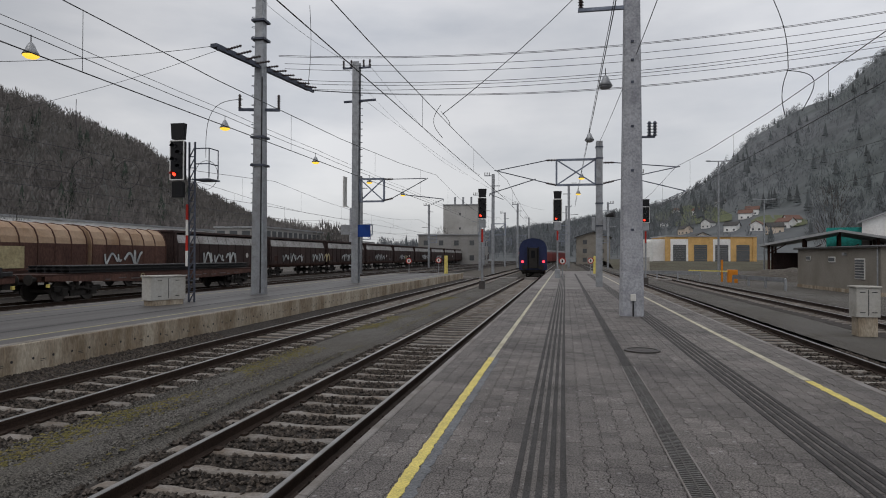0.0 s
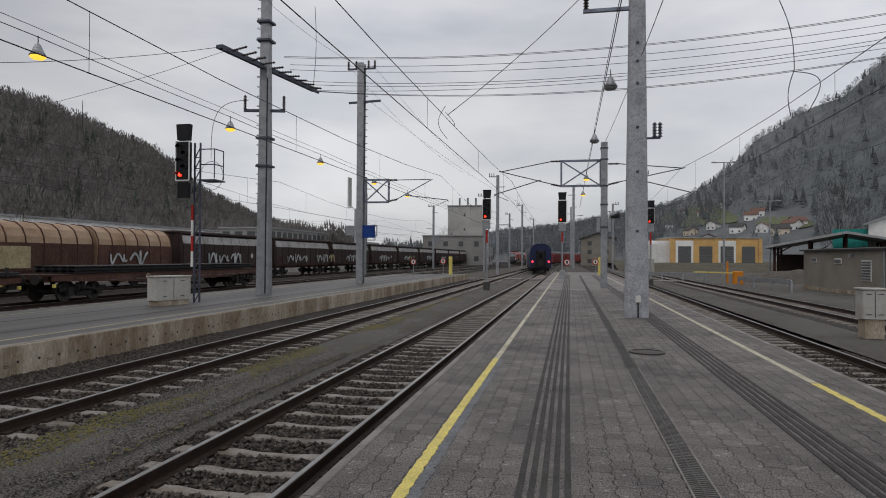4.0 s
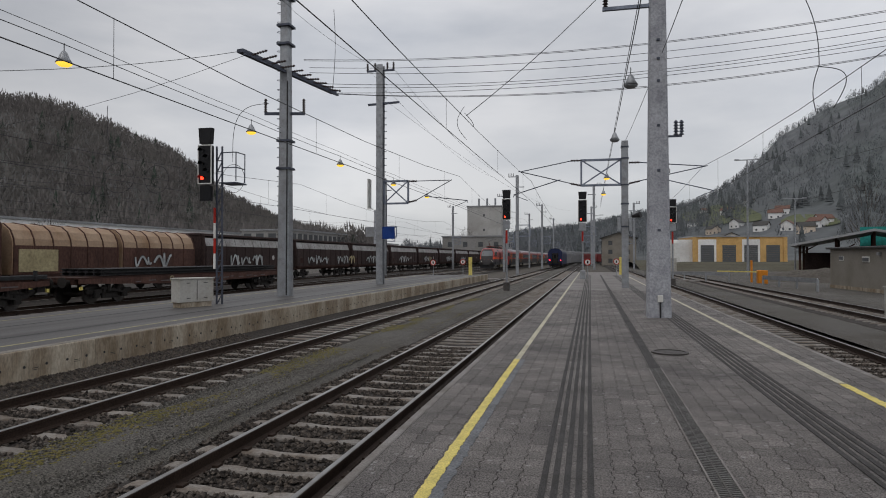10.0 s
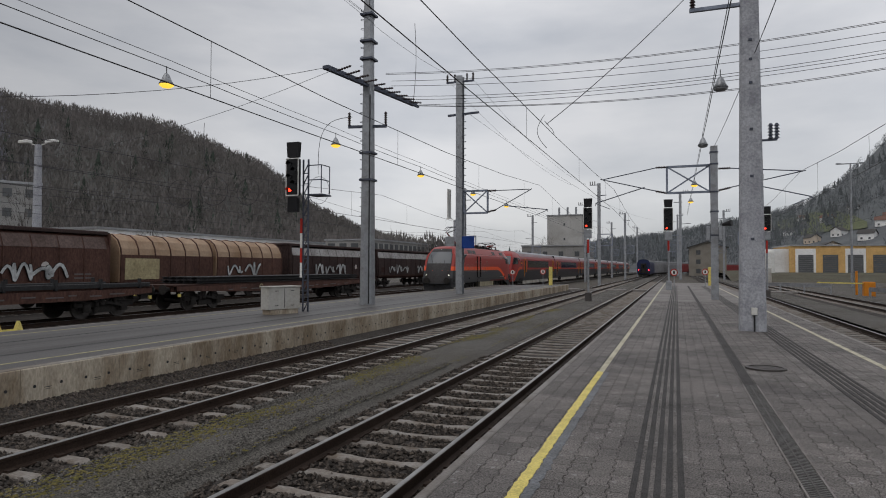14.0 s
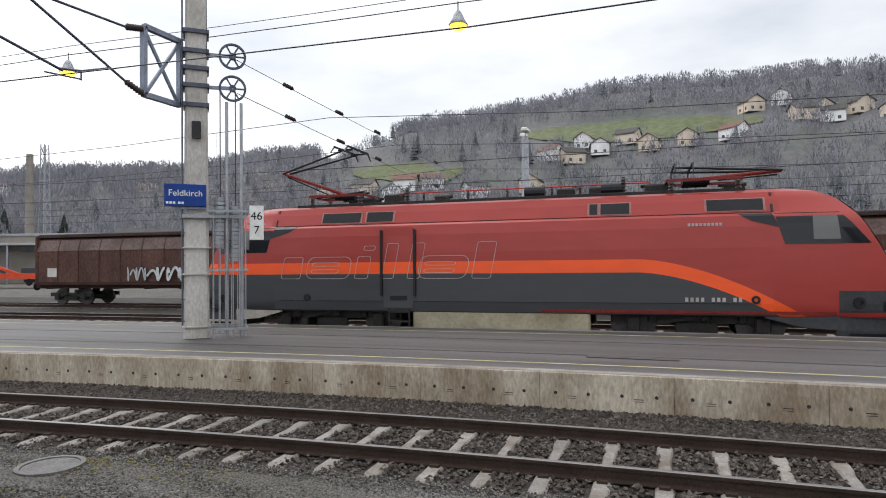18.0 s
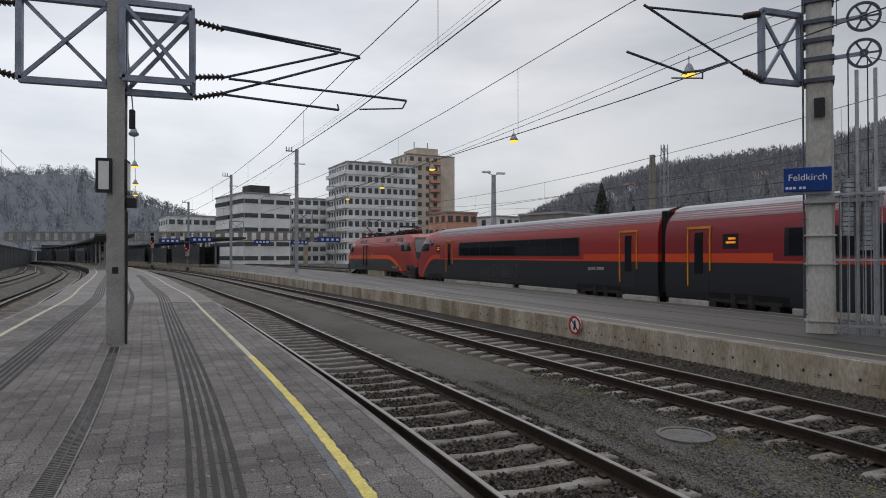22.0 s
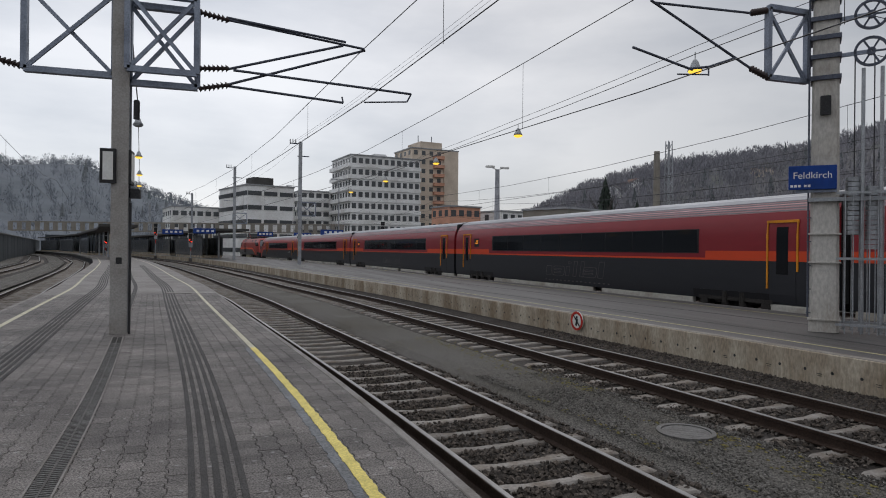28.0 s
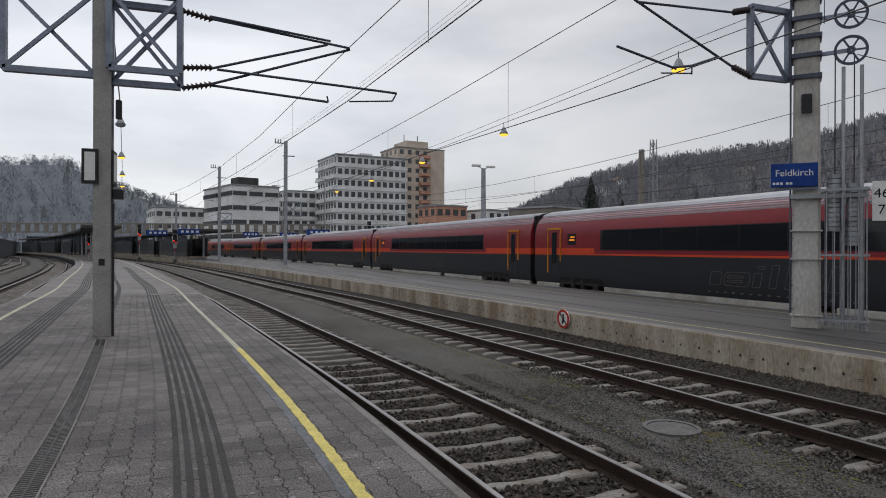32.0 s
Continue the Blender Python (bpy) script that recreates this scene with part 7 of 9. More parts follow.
# cabinets
def cabinet(x, y, z, w, d, h, lab, foot=0.18, rot=0, stripes=False):
    r = thing("switch_cabinet", pose(x, y, z, 0, 0, rot), lab, "cabinet", "switch cabinets")
    b = MB()
    b.box(-w / 2, w / 2, -d / 2, d / 2, foot, h, 0.02)
    part("housing", b, M["cab_pale"] if not stripes else M["skirt_grey"], r, "weathered pale housing")
    b = MB()
    b.box(-w / 2 + 0.06, w / 2 - 0.06, -d / 2 + 0.03, d / 2 - 0.03, 0, foot, 0.01)
    part("foot", b, M["concrete"], r, "concrete foot")
    b = MB()
    b.box(-w / 2 - 0.03, w / 2 + 0.03, -d / 2 - 0.03, d / 2 + 0.03, h, h + 0.04, 0.01)
    part("lid", b, M["cab_pale"], r, "flat lid")
    b = MB()
    b.box(-0.008, 0.008, -d / 2 - 0.008, -d / 2 + 0.01, foot + 0.05, h - 0.05)
    for s in (-1, 1):
        for q in (foot + 0.12, h - 0.14):
            b.box(s * w / 4 - 0.07, s * w / 4 + 0.07, -d / 2 - 0.008, -d / 2 + 0.01, q, q + 0.02)
    part("door_gap", b, M["dark"], r, "door joint and slots")
    return r


cabinet(-13.25, 19.15, -0.07, 1.3, 0.5, 0.95, "weathered pale concrete cabinet on the second platform", rot=68)
cabinet(8.33, 20.0, -0.62, 0.62, 0.5, 1.38, "pale grey cabinet on a stained concrete foot beside the rails", 0.55)
cabinet(-20.2, 10.6, -0.8, 0.5, 0.4, 1.0, "small beige cabinet beside a mast")
cabinet(-19.6, 8.6, -0.8, 0.5, 0.4, 0.95, "small cabinet with hazard stripes")
cabinet(9.9, 92, -0.8, 3.0, 1.4, 2.3, "grey metal relay cabinet beside the crossing")

# concrete mast beyond the fast track, with hazard stripes
m7 = thing("concrete_mast", Matrix(), "cracked pale concrete mast with a hazard-striped foot", "mast")
part("shaft", tapered(MB(), -20.95, 12.15, -0.85, 7.1, 0.62, 0.46, 0.5, 0.42), M["concrete_mast"], m7, "cracked concrete shaft")
b = MB()
for i in range(14):
    b.k = i % 2
    b.box(-20.66, -20.60, 11.88, 11.92, -0.7 + i * 0.12, -0.58 + i * 0.12)
part("hazard_strip", b.mesh("hazard_strip", [M["black"], M["yellow"]]), None, m7, "black and yellow hazard strip")
for z in (5.2, 5.9):
    b = MB()
    b.box(-21.2, -20.7, 11.9, 12.4, z, z + 0.06)
    part("band", b, M["steel_dark"], m7, "dark band")
    b = MB()
    insulator(b, (-20.7, 12.0, z), (-20.1, 11.6, z - 0.05), 0.07, 6)
    part("insulator", b, M["insul"], m7, "dark strain insulator")

# yard light masts
yl = thing("yard_light_mast", pose(-45, 34, -0.9), "tall grey yard light mast with flat lamp heads", "light mast", "yard light masts")
b = MB()
b.cyl((0, 0, 0), (0, 0, 11.6), 0.38, 0.24, n=12)
part("pole", b, M["concrete_mast"], yl, "tapered concrete pole")
for s in (-1, 1):
    b = MB()
    b.bar((0, 0, 11.5), (s * 0.7, 0.2 * s, 11.75), 0.07, 0.07)
    b.cbox((s * 1.0, 0.3 * s, 11.85), (1.0, 0.45, 0.22), 0.05)
    part("lamp_head", b, M["white"], yl, "pale flat lamp head")
b = MB()
b.box(-0.9, 0.9, -0.5, 0.5, 2.6, 2.65)
for x in (-0.9, 0, 0.9):
    for y in (-0.5, 0.5):
        b.cyl((x, y, 2.6), (x, y, 3.7), 0.02, n=5)
for z in (3.15, 3.7):
    b.bar((-0.9, -0.5, z), (0.9, -0.5, z), 0.03, 0.03)
    b.bar((-0.9, 0.5, z), (0.9, 0.5, z), 0.03, 0.03)
part("work_platform", b, M["steel_dark"], yl, "railed work platform")
copy_thing(yl, pose(-45, -11, -0.9))
copy_thing(yl, pose(-40, 115, -0.9))
copy_thing(yl, pose(-27.2, -66.7, -0.9))
pl = thing("pole_light", pose(20.5, 92, -0.8), "slim grey pole light with a cross arm", "light mast", "pole lights")
b = MB()
b.cyl((0, 0, 0), (0, 0, 15.5), 0.16, 0.09, n=10)
part("pole", b, M["galv"], pl, "slim pole")
b = MB()
b.bar((-1.5, 0, 15.5), (1.5, 0, 15.5), 0.12, 0.12)
b.cbox((-1.3, 0, 15.55), (0.6, 0.3, 0.15), 0.03)
b.cbox((1.3, 0, 15.55), (0.6, 0.3, 0.15), 0.03)
part("lamp_head", b, M["galv"], pl, "two lamp heads on a cross arm")
copy_thing(pl, pose(30, 105, -5))
copy_thing(pl, pose(-17, -120, -0.9))

# posts, round signs, covers
def post_sign(x, y, z, h=1.05):
    r = thing("prohibition_sign", pose(x, y, z), "small round red and white sign on a thin post", "sign", "prohibition signs")
    b = MB()
    b.cyl((0, 0, 0), (0, 0, h), 0.03, n=8)
    part("post", b, M["galv"], r, "thin post")
    b = MB()
    b.cyl((0, -0.04, h + 0.2), (0, -0.06, h + 0.2), 0.27, n=24)
    part("plate", b, M["white"], r, "white round plate")
    b = MB()
    b.ring((0, -0.065, h + 0.2), (0, 1, 0), 0.2, 0.27, 0.02, 24)
    part("rim", b, M["redpaint"], r, "red rim")
    b = MB()
    b.cbox((0, -0.065, h + 0.2), (0.12, 0.01, 0.22), 0)
    part("symbol", b, M["black"], r, "dark symbol")
    return r


ps = post_sign(-0.25, 51, 0)
copy_thing(ps, pose(2.2, 58, 0))
copy_thing(ps, pose(-11.7, 58.5, -0.05))
copy_thing(ps, pose(-14.2, 57, -0.1))
for x, y in ((-10.9, 58), (2.75, 62)):
    r = thing("bollard", pose(x, y, -0.05), "bright yellow post at the platform end", "bollard", "yellow posts")
    b = MB()
    b.box(-0.15, 0.15, -0.15, 0.15, 0, 1.7, 0.03)
    part("post", b, M["yellow"], r, "bright yellow post")
rs = thing("wall_sign", pose(-8.14, -14.65, -0.16, 0, 0, 98), "round red and white prohibition sign on the platform wall", "sign")
for r0, r1, mt, o, nm in ((0.0, 0.24, "white", 0.0, "plate"), (0.18, 0.24, "redpaint", 0.012, "rim")):
    b = MB()
    if r0 == 0:
        b.cyl((0, -0.03, 0), (0, -0.05, 0), r1, n=24)
    else:
        b.ring((0, -0.055, 0), (0, 1, 0), r0, r1, 0.015, 24)
    part(nm, b, M[mt], rs, nm + " of the sign")
b = MB()
b.cyl((0, -0.05, 0.09), (0, -0.06, 0.09), 0.035, n=10)
b.bar((0.02, -0.055, 0.05), (-0.03, -0.055, -0.12), 0.01, 0.06)
b.bar((-0.13, -0.058, 0.13), (0.13, -0.058, -0.13), 0.01, 0.03)
part("symbol", b, M["black"], rs, "dark symbol")


def manhole(x, y, z, r, lab, mat, wide=1.0):
    t = thing("manhole_cover", pose(x, y, z), lab, "manhole cover", "manhole covers")
    b = MB()
    b.ring((0, 0, 0.01), (0, 0, 1), r * 0.84, r, 0.03, 32)
    part("rim", b, M[mat], t, "raised rim")
    b = MB()
    b.cyl((0, 0, -0.01), (0, 0, 0.014), r * 0.82, n=32)
    part("lid", b, M[mat], t, "round lid")
    b = MB()
    for i in range(-3, 4):
        b.box(-math.sqrt(max(0, 0.55 - (i * 0.2) ** 2)) * r, math.sqrt(max(0, 0.55 - (i * 0.2) ** 2)) * r, i * 0.2 * r - 0.012, i * 0.2 * r + 0.012, 0.01, 0.0155)
    part("tread", b, M[mat], t, "raised tread bars")
    return t


manhole(1.25, 11.25, 0.0, 0.30, "dark iron manhole cover in the paving", "iron")
manhole(-5.28, -6.95, -0.625, 0.35, "worn grey manhole cover in the gravel", "cast")
cv = thing("drain_cover", pose(2.07 - 0.0, -24.2, 0.004), "pale rectangular drain cover across the paving", "drain cover")
b = MB()
b.box(-0.42, 0.42, -0.28, 0.28, 0, 0.01)
part("plate", b, M["kerb"], cv, "pale plate")
gr2 = thing("iron_grate", pose(-11.3, -1.15, -0.028), "long rust-brown iron grate in the asphalt", "drain cover")
b = MB()
b.box(-0.12, 0.12, -0.75, 0.75, 0, 0.012)
part("plate", b, M["iron"], gr2, "rusty plate")

# plank crossing over the tracks at the platform ends
cr = thing("plank_crossing", Matrix(), "pale timber service crossing over the tracks", "crossing")
for x0, x1 in ((-15.2, -9.3), (-8.55, -7.3), (-6.6, -4.75), (-4.05, -2.75), (-2.0, 4.0), (4.75, 6.0), (6.8, 10.0)):
    for k in range(4):
        b = MB()
        b.box(x0, x1, 63.6 + k * 0.5, 64.05 + k * 0.5, -0.75, -0.54, 0.02)
        part("plank", b, M["kerb"], cr, "")


# ---- goods wagons ----
M["wagon_brown"] = surface("wagon_brown", (0.105, 0.052, 0.040), 0.75, 0, 0.3, 12, 0.7, 0.2, (0.55, 0.55, 0.55), 0.6, stretch=(1, 1, 0.4))
M["wagon_dark"] = surface("wagon_dark", (0.052, 0.033, 0.030), 0.75, 0, 0.3, 12, 0.7, 0.2, (0.6, 0.6, 0.62), 0.6, stretch=(1, 1, 0.4))
M["wagon_roof"] = surface("wagon_roof", (0.140, 0.098, 0.086), 0.65, 0.1, 0.25, 8, 0.6, 0.1, (0.55, 0.52, 0.5), 0.6)
M["wagon_roof_pale"] = surface("wagon_roof_pale", (0.36, 0.35, 0.345), 0.6, 0.1, 0.25, 8, 0.6, 0.1, (0.6, 0.58, 0.55), 0.6)
M["hood_beige"] = surface("hood_beige", (0.40, 0.285, 0.195), 0.6, 0, 0.15, 8, 0.5, 0.08, (0.66, 0.58, 0.5), 0.6)
M["graffiti_white"] = surface("graffiti_white", (0.50, 0.52, 0.52), 0.6, 0, 0.2, 6, 1.2, 0, (0.45, 0.45, 0.45), 0.6)
M["graffiti_blue"] = surface("graffiti_blue", (0.10, 0.20, 0.40), 0.6, 0, 0.2, 6, 1.2, 0)
M["graffiti_red"] = surface("graffiti_red", (0.45, 0.06, 0.05), 0.6, 0, 0.2, 6, 1.2, 0)
M["graffiti_yellow"] = surface("graffiti_yellow", (0.42, 0.36, 0.21), 0.6, 0, 0.2, 6, 1.2, 0)
M["rust_frame"] = surface("rust_frame", (0.050, 0.024, 0.018), 0.8, 0.1, 0.35, 15, 1.0, 0.2)


def wagon_base(root, L, two_axle=False):
    b = MB()
    for s in (-1, 1):
        b.box(*sorted((s * 0.95, s * 1.2)), -L / 2 + 0.3, L / 2 - 0.3, 0.95, 1.2)
    b.box(-1.2, 1.2, -L / 2 + 0.3, L / 2 - 0.3, 1.05, 1.22)
    for y in np.linspace(-L / 2 + 1, L / 2 - 1, 7):
        b.box(-1.15, 1.15, y - 0.06, y + 0.06, 0.9, 1.1)
    part("underframe", b, M["rust_frame"], root, "rust-brown underframe")
    for e in (-1, 1):
        for x in (-0.87, 0.87):
            bf = MB()
            bf.cyl((x, e * (L / 2 - 0.3), 1.05), (x, e * (L / 2 + 0.02), 1.05), 0.11, n=10)
            bf.cyl((x, e * (L / 2 + 0.02), 1.05), (x, e * (L / 2 + 0.06), 1.05), 0.24, n=12)
            part("buffer", bf, M["bogie"], root, "black buffer")
    for y in ((-L / 2 + 2.6, L / 2 - 2.6)):
        bogie(root, y, 1.8, 0.46, 1.08, "black wagon running gear")


def covered_wagon(L, side, slope, lab, seed):
    """Sliding-wall wagon: ribbed wall panels, sloped upper panels, overhanging dark roof plate."""
    r0 = random.Random(seed)
    root = thing("covered_wagon", Matrix(), lab, "goods wagon", "row of covered wagons")
    b = MB()
    prof = [(1.36, 1.2), (1.38, 3.05), (1.16, 3.72), (0.9, 3.86), (0, 3.95)]
    full = [(-w, z) for w, z in prof] + [(w, z) for w, z in reversed(prof[:-1])]
    rows = [[(w, y, z) for w, z in full] for y in (-L / 2 + 0.45, L / 2 - 0.45)]
    b.grid(rows)
    for r in rows:
        b.add(r, [tuple(range(len(r)))])
    part("body", b, side, root, "dark body behind the panels")
    n = 10
    step = (L - 1.2) / n
    for e in (-1, 1):
        for i in range(n):
            y0 = -L / 2 + 0.6 + i * step
            p = MB()
            p.box(*sorted((e * 1.37, e * 1.405)), y0 + 0.02, y0 + step - 0.02, 1.32, 3.0)
            part("wall_panel", p, side, root)
            rib = MB()
            rib.box(*sorted((e * 1.37, e * 1.45)), y0 - 0.03, y0 + 0.03, 1.25, 3.06)
            part("wall_rib", rib, side, root)
            q = MB()
            v = [(e * 1.40, y0 + 0.04, 3.08), (e * 1.40, y0 + step - 0.04, 3.08), (e * 1.19, y0 + step - 0.04, 3.70), (e * 1.19, y0 + 0.04, 3.70)]
            v += [(x - e * 0.06, y, z - 0.02) for x, y, z in v]
            q.add(v, [(0, 1, 2, 3), (7, 6, 5, 4), (0, 4, 5, 1), (1, 5, 6, 2), (2, 6, 7, 3), (3, 7, 4, 0)])
            part("slope_panel", q, slope, root)
        ledge = MB()
        ledge.box(*sorted((e * 1.36, e * 1.46)), -L / 2 + 0.5, L / 2 - 0.5, 1.14, 1.30)
        part("sill", ledge, M["rust_frame"], root, "dark sill")
        part("marking_plate", MB().box(*sorted((e * 1.40, e * 1.412)), -L / 2 + 1.3, -L / 2 + 2.0, 1.6, 2.1), M["line_white"] if seed % 2 else M["rust_frame"], root, "faded marking plate")
        for i in range(2):
            part("marking_bar", MB().box(*sorted((e * 1.40, e * 1.412)), L / 2 - 2.6, L / 2 - 1.4 - 0.2 * (i % 2), 1.5 + i * 0.2, 1.57 + i * 0.2), M["line_dim"], root, "faded marking bar")
        rd = MB()
        rd.cyl((e * 1.40, L / 2 - 4.2, 2.15), (e * 1.415, L / 2 - 4.2, 2.15), 0.22, n=16)
        part("round_mark", rd, M["line_white"], root, "pale round mark")
    b = MB()
    b.box(-1.02, 1.02, -L / 2 + 0.2, L / 2 - 0.2, 3.93, 4.06, 0.04)
    for s in (-1, 1):
        b.box(*sorted((s * 1.0, s * 1.22)), -L / 2 + 0.3, L / 2 - 0.3, 3.86, 3.98)
    part("roof", b, M["wagon_dark"], root, "dark overhanging roof plate")
    for e in (-1, 1):
        w = MB()
        w.box(-1.38, 1.38, min(e * (L / 2 - 0.45), e * (L / 2 - 0.38)), max(e * (L / 2 - 0.45), e * (L / 2 - 0.38)), 1.2, 3.9)
        for x in (-1.1, -0.4, 0.4, 1.1):
            w.box(x - 0.05, x + 0.05, min(e * (L / 2 - 0.4), e * (L / 2 - 0.30)), max(e * (L / 2 - 0.4), e * (L / 2 - 0.30)), 1.2, 3.7)
        part("end_wall", w, side, root, "ribbed end wall")
    wagon_base(root, L)
    return root


def scrawl(parent, x, y0, y1, z0, z1, mats, seed):
    """Spray-paint without words: looping ribbons that run on into each other, over a darker edge."""
    r0 = random.Random(seed)
    h = z1 - z0
    n = max(1, int((y1 - y0) / (1.6 * h)))
    for i in range(n):
        a, w = y0 + (y1 - y0) * i / n, (y1 - y0) / n
        mt = mats[i % len(mats)] if isinstance(mats, list) else mats
        turns, loop, ph = r0.uniform(2.2, 3.4), r0.uniform(0.10, 0.22), r0.uniform(0, 6.283)
        steps = 34
        pts = []
        for q in range(steps + 1):
            t = q / steps
            an = ph + 6.283 * turns * t
            high = 0.5 + 0.42 * math.sin(an) * (0.7 + 0.3 * math.sin(3.1 * t + ph))
            pts.append((a + w * (0.1 + 0.8 * t + loop * math.cos(an * 0.5 + 1.0)), z0 + h * high))
        thick = h * r0.uniform(0.12, 0.17)
        for nm, extra, off, m2 in (("paint_edge", 0.06, 0.0, M["black"]), ("spray_paint", 0.0, 0.024, mt)):
            b = MB()
            for q in range(steps):
                p, c, o = pts[q], pts[q + 1], x + off + q * 0.0004
                b.bar((o, p[0], p[1]), (o, c[0], c[1]), 0.010, thick + extra)
                b.cyl((o - 0.005, c[0], c[1]), (o + 0.0052, c[0], c[1]), (thick + extra) / 2, n=8)
            part(nm, b, m2, parent, "faded spray-painted strokes")


def hood_wagon():
    """Two beige telescopic hoods on one frame."""
    L = 16.0
    root = thing("hood_wagon", Matrix(), "beige round-topped hood wagon with spray paint", "goods wagon")
    for k in (-1, 1):
        b = MB()
        prof = [(1.38, 1.25), (1.42, 2.75), (1.36, 3.15), (1.15, 3.6), (0.75, 3.9), (0, 4.02)]
        full = [(-w, z) for w, z in prof] + [(w, z) for w, z in reversed(prof[:-1])]
        y0, y1 = sorted((k * 0.15, k * 7.75))
        low = MB()
        rows = [[(w, y, z) for w, z in full] for y in (y0, y1)]
        b.grid(rows)
        for r in rows:
            b.add(r, [tuple(range(len(r)))])
        part("hood", b, M["hood_beige"], root, "beige rounded hood", smooth=False)
        for e in (-1, 1):
            part("lower_wall", MB().box(*sorted((e * 1.39, e * 1.435)), y0 + 0.05, y1 - 0.05, 1.25, 2.8), M["wagon_brown"], root, "brown lower wall")
            for i in range(7):
                y = y0 + 0.1 + (y1 - y0 - 0.2) * i / 6
                rib = MB()
                rib.box(*sorted((e * 1.40, e * 1.47)), y - 0.035, y + 0.035, 1.25, 2.8)
                pts = [(e * w * 1.015, z + 0.02) for w, z in prof[1:]]
                for p, q in zip(pts, pts[1:]):
                    rib.bar((p[0], y, p[1]), (q[0], y, q[1]), 0.06, 0.05)
                part("hoop", rib, M["wagon_brown"], root, "curved hoop")
    for e in (-1, 1):
        part("sill", MB().box(*sorted((e * 1.3, e * 1.46)), -7.9, 7.9, 1.12, 1.28), M["rust_frame"], root, "dark sill")
    scrawl(root, 1.48, 1.2, 5.0, 1.4, 2.5, M["graffiti_white"], 4)
    part("data_panel", MB().box(1.44, 1.476, -7.4, -4.9, 1.4, 2.6), M["graffiti_yellow"], root, "faded yellow panel")
    wagon_base(root, L)
    return root


def place_on(ob, fx, y, flip=False):
    d = math.atan2(fx(y - 4) - fx(y + 4), 8.0)
    return Matrix.Translation((fx(y), y, RAIL_Z)) @ Matrix.Rotation(d + (math.pi if flip else 0), 4, "Z")


brown = covered_wagon(15.5, M["wagon_brown"], M["wagon_roof"], "rust-brown covered goods wagon with ribbed walls", 3)
brown.matrix_basis = place_on(brown, TRACK_E, 18.9)
for y in (3.2, -12.5, -28.2):
    copy_thing(brown, place_on(brown, TRACK_E, y))
dark_w = covered_wagon(15.5, M["wagon_dark"], M["wagon_roof_pale"], "dark grimy covered goods wagon with pale sloped panels", 8)
dark_w.matrix_basis = place_on(dark_w, TRACK_E, 51)
for i in range(1, 13):
    copy_thing(dark_w, place_on(dark_w, TRACK_E, 51 + 15.7 * i))
hw = hood_wagon()
hw.matrix_basis = place_on(hw, TRACK_E, 34.6)
tags = thing("spray_painting", Matrix(), "faded blue, white and red spray paint on wagon walls", "graffiti")
fe = TRACK_E(15) + 1.465
scrawl(tags, fe, 12.0, 16.4, 0.85, 1.9, [M["graffiti_blue"], M["graffiti_blue"], M["graffiti_white"], M["graffiti_red"]], 21)
scrawl(tags, fe, 17.0, 23.4, 0.85, 1.8, M["graffiti_white"], 22)
scrawl(tags, TRACK_E(0) + 1.465, -3.2, 2.2, 0.8, 2.0, [M["graffiti_white"], M["graffiti_yellow"], M["graffiti_blue"]], 23)
scrawl(tags, TRACK_E(5) + 1.465, 5.6, 9.8, 0.8, 2.1, M["graffiti_white"], 24)
scrawl(tags, TRACK_E(-12) + 1.465, -16.5, -9.0, 0.8, 1.9, [M["graffiti_white"], M["graffiti_red"]], 25)
scrawl(tags, TRACK_E(-28) + 1.465, -34.0, -25.0, 0.8, 1.6, M["graffiti_white"], 26)
for i, y in enumerate((47, 62, 70, 80, 95, 110, 128, 143)):
    scrawl(tags, TRACK_E(y) + 1.465, y, y + 5.5, 0.85, 1.9, [M["graffiti_white"], M["graffiti_white"], M["graffiti_yellow"]] if i % 3 == 2 else M["graffiti_white"], 30 + i)


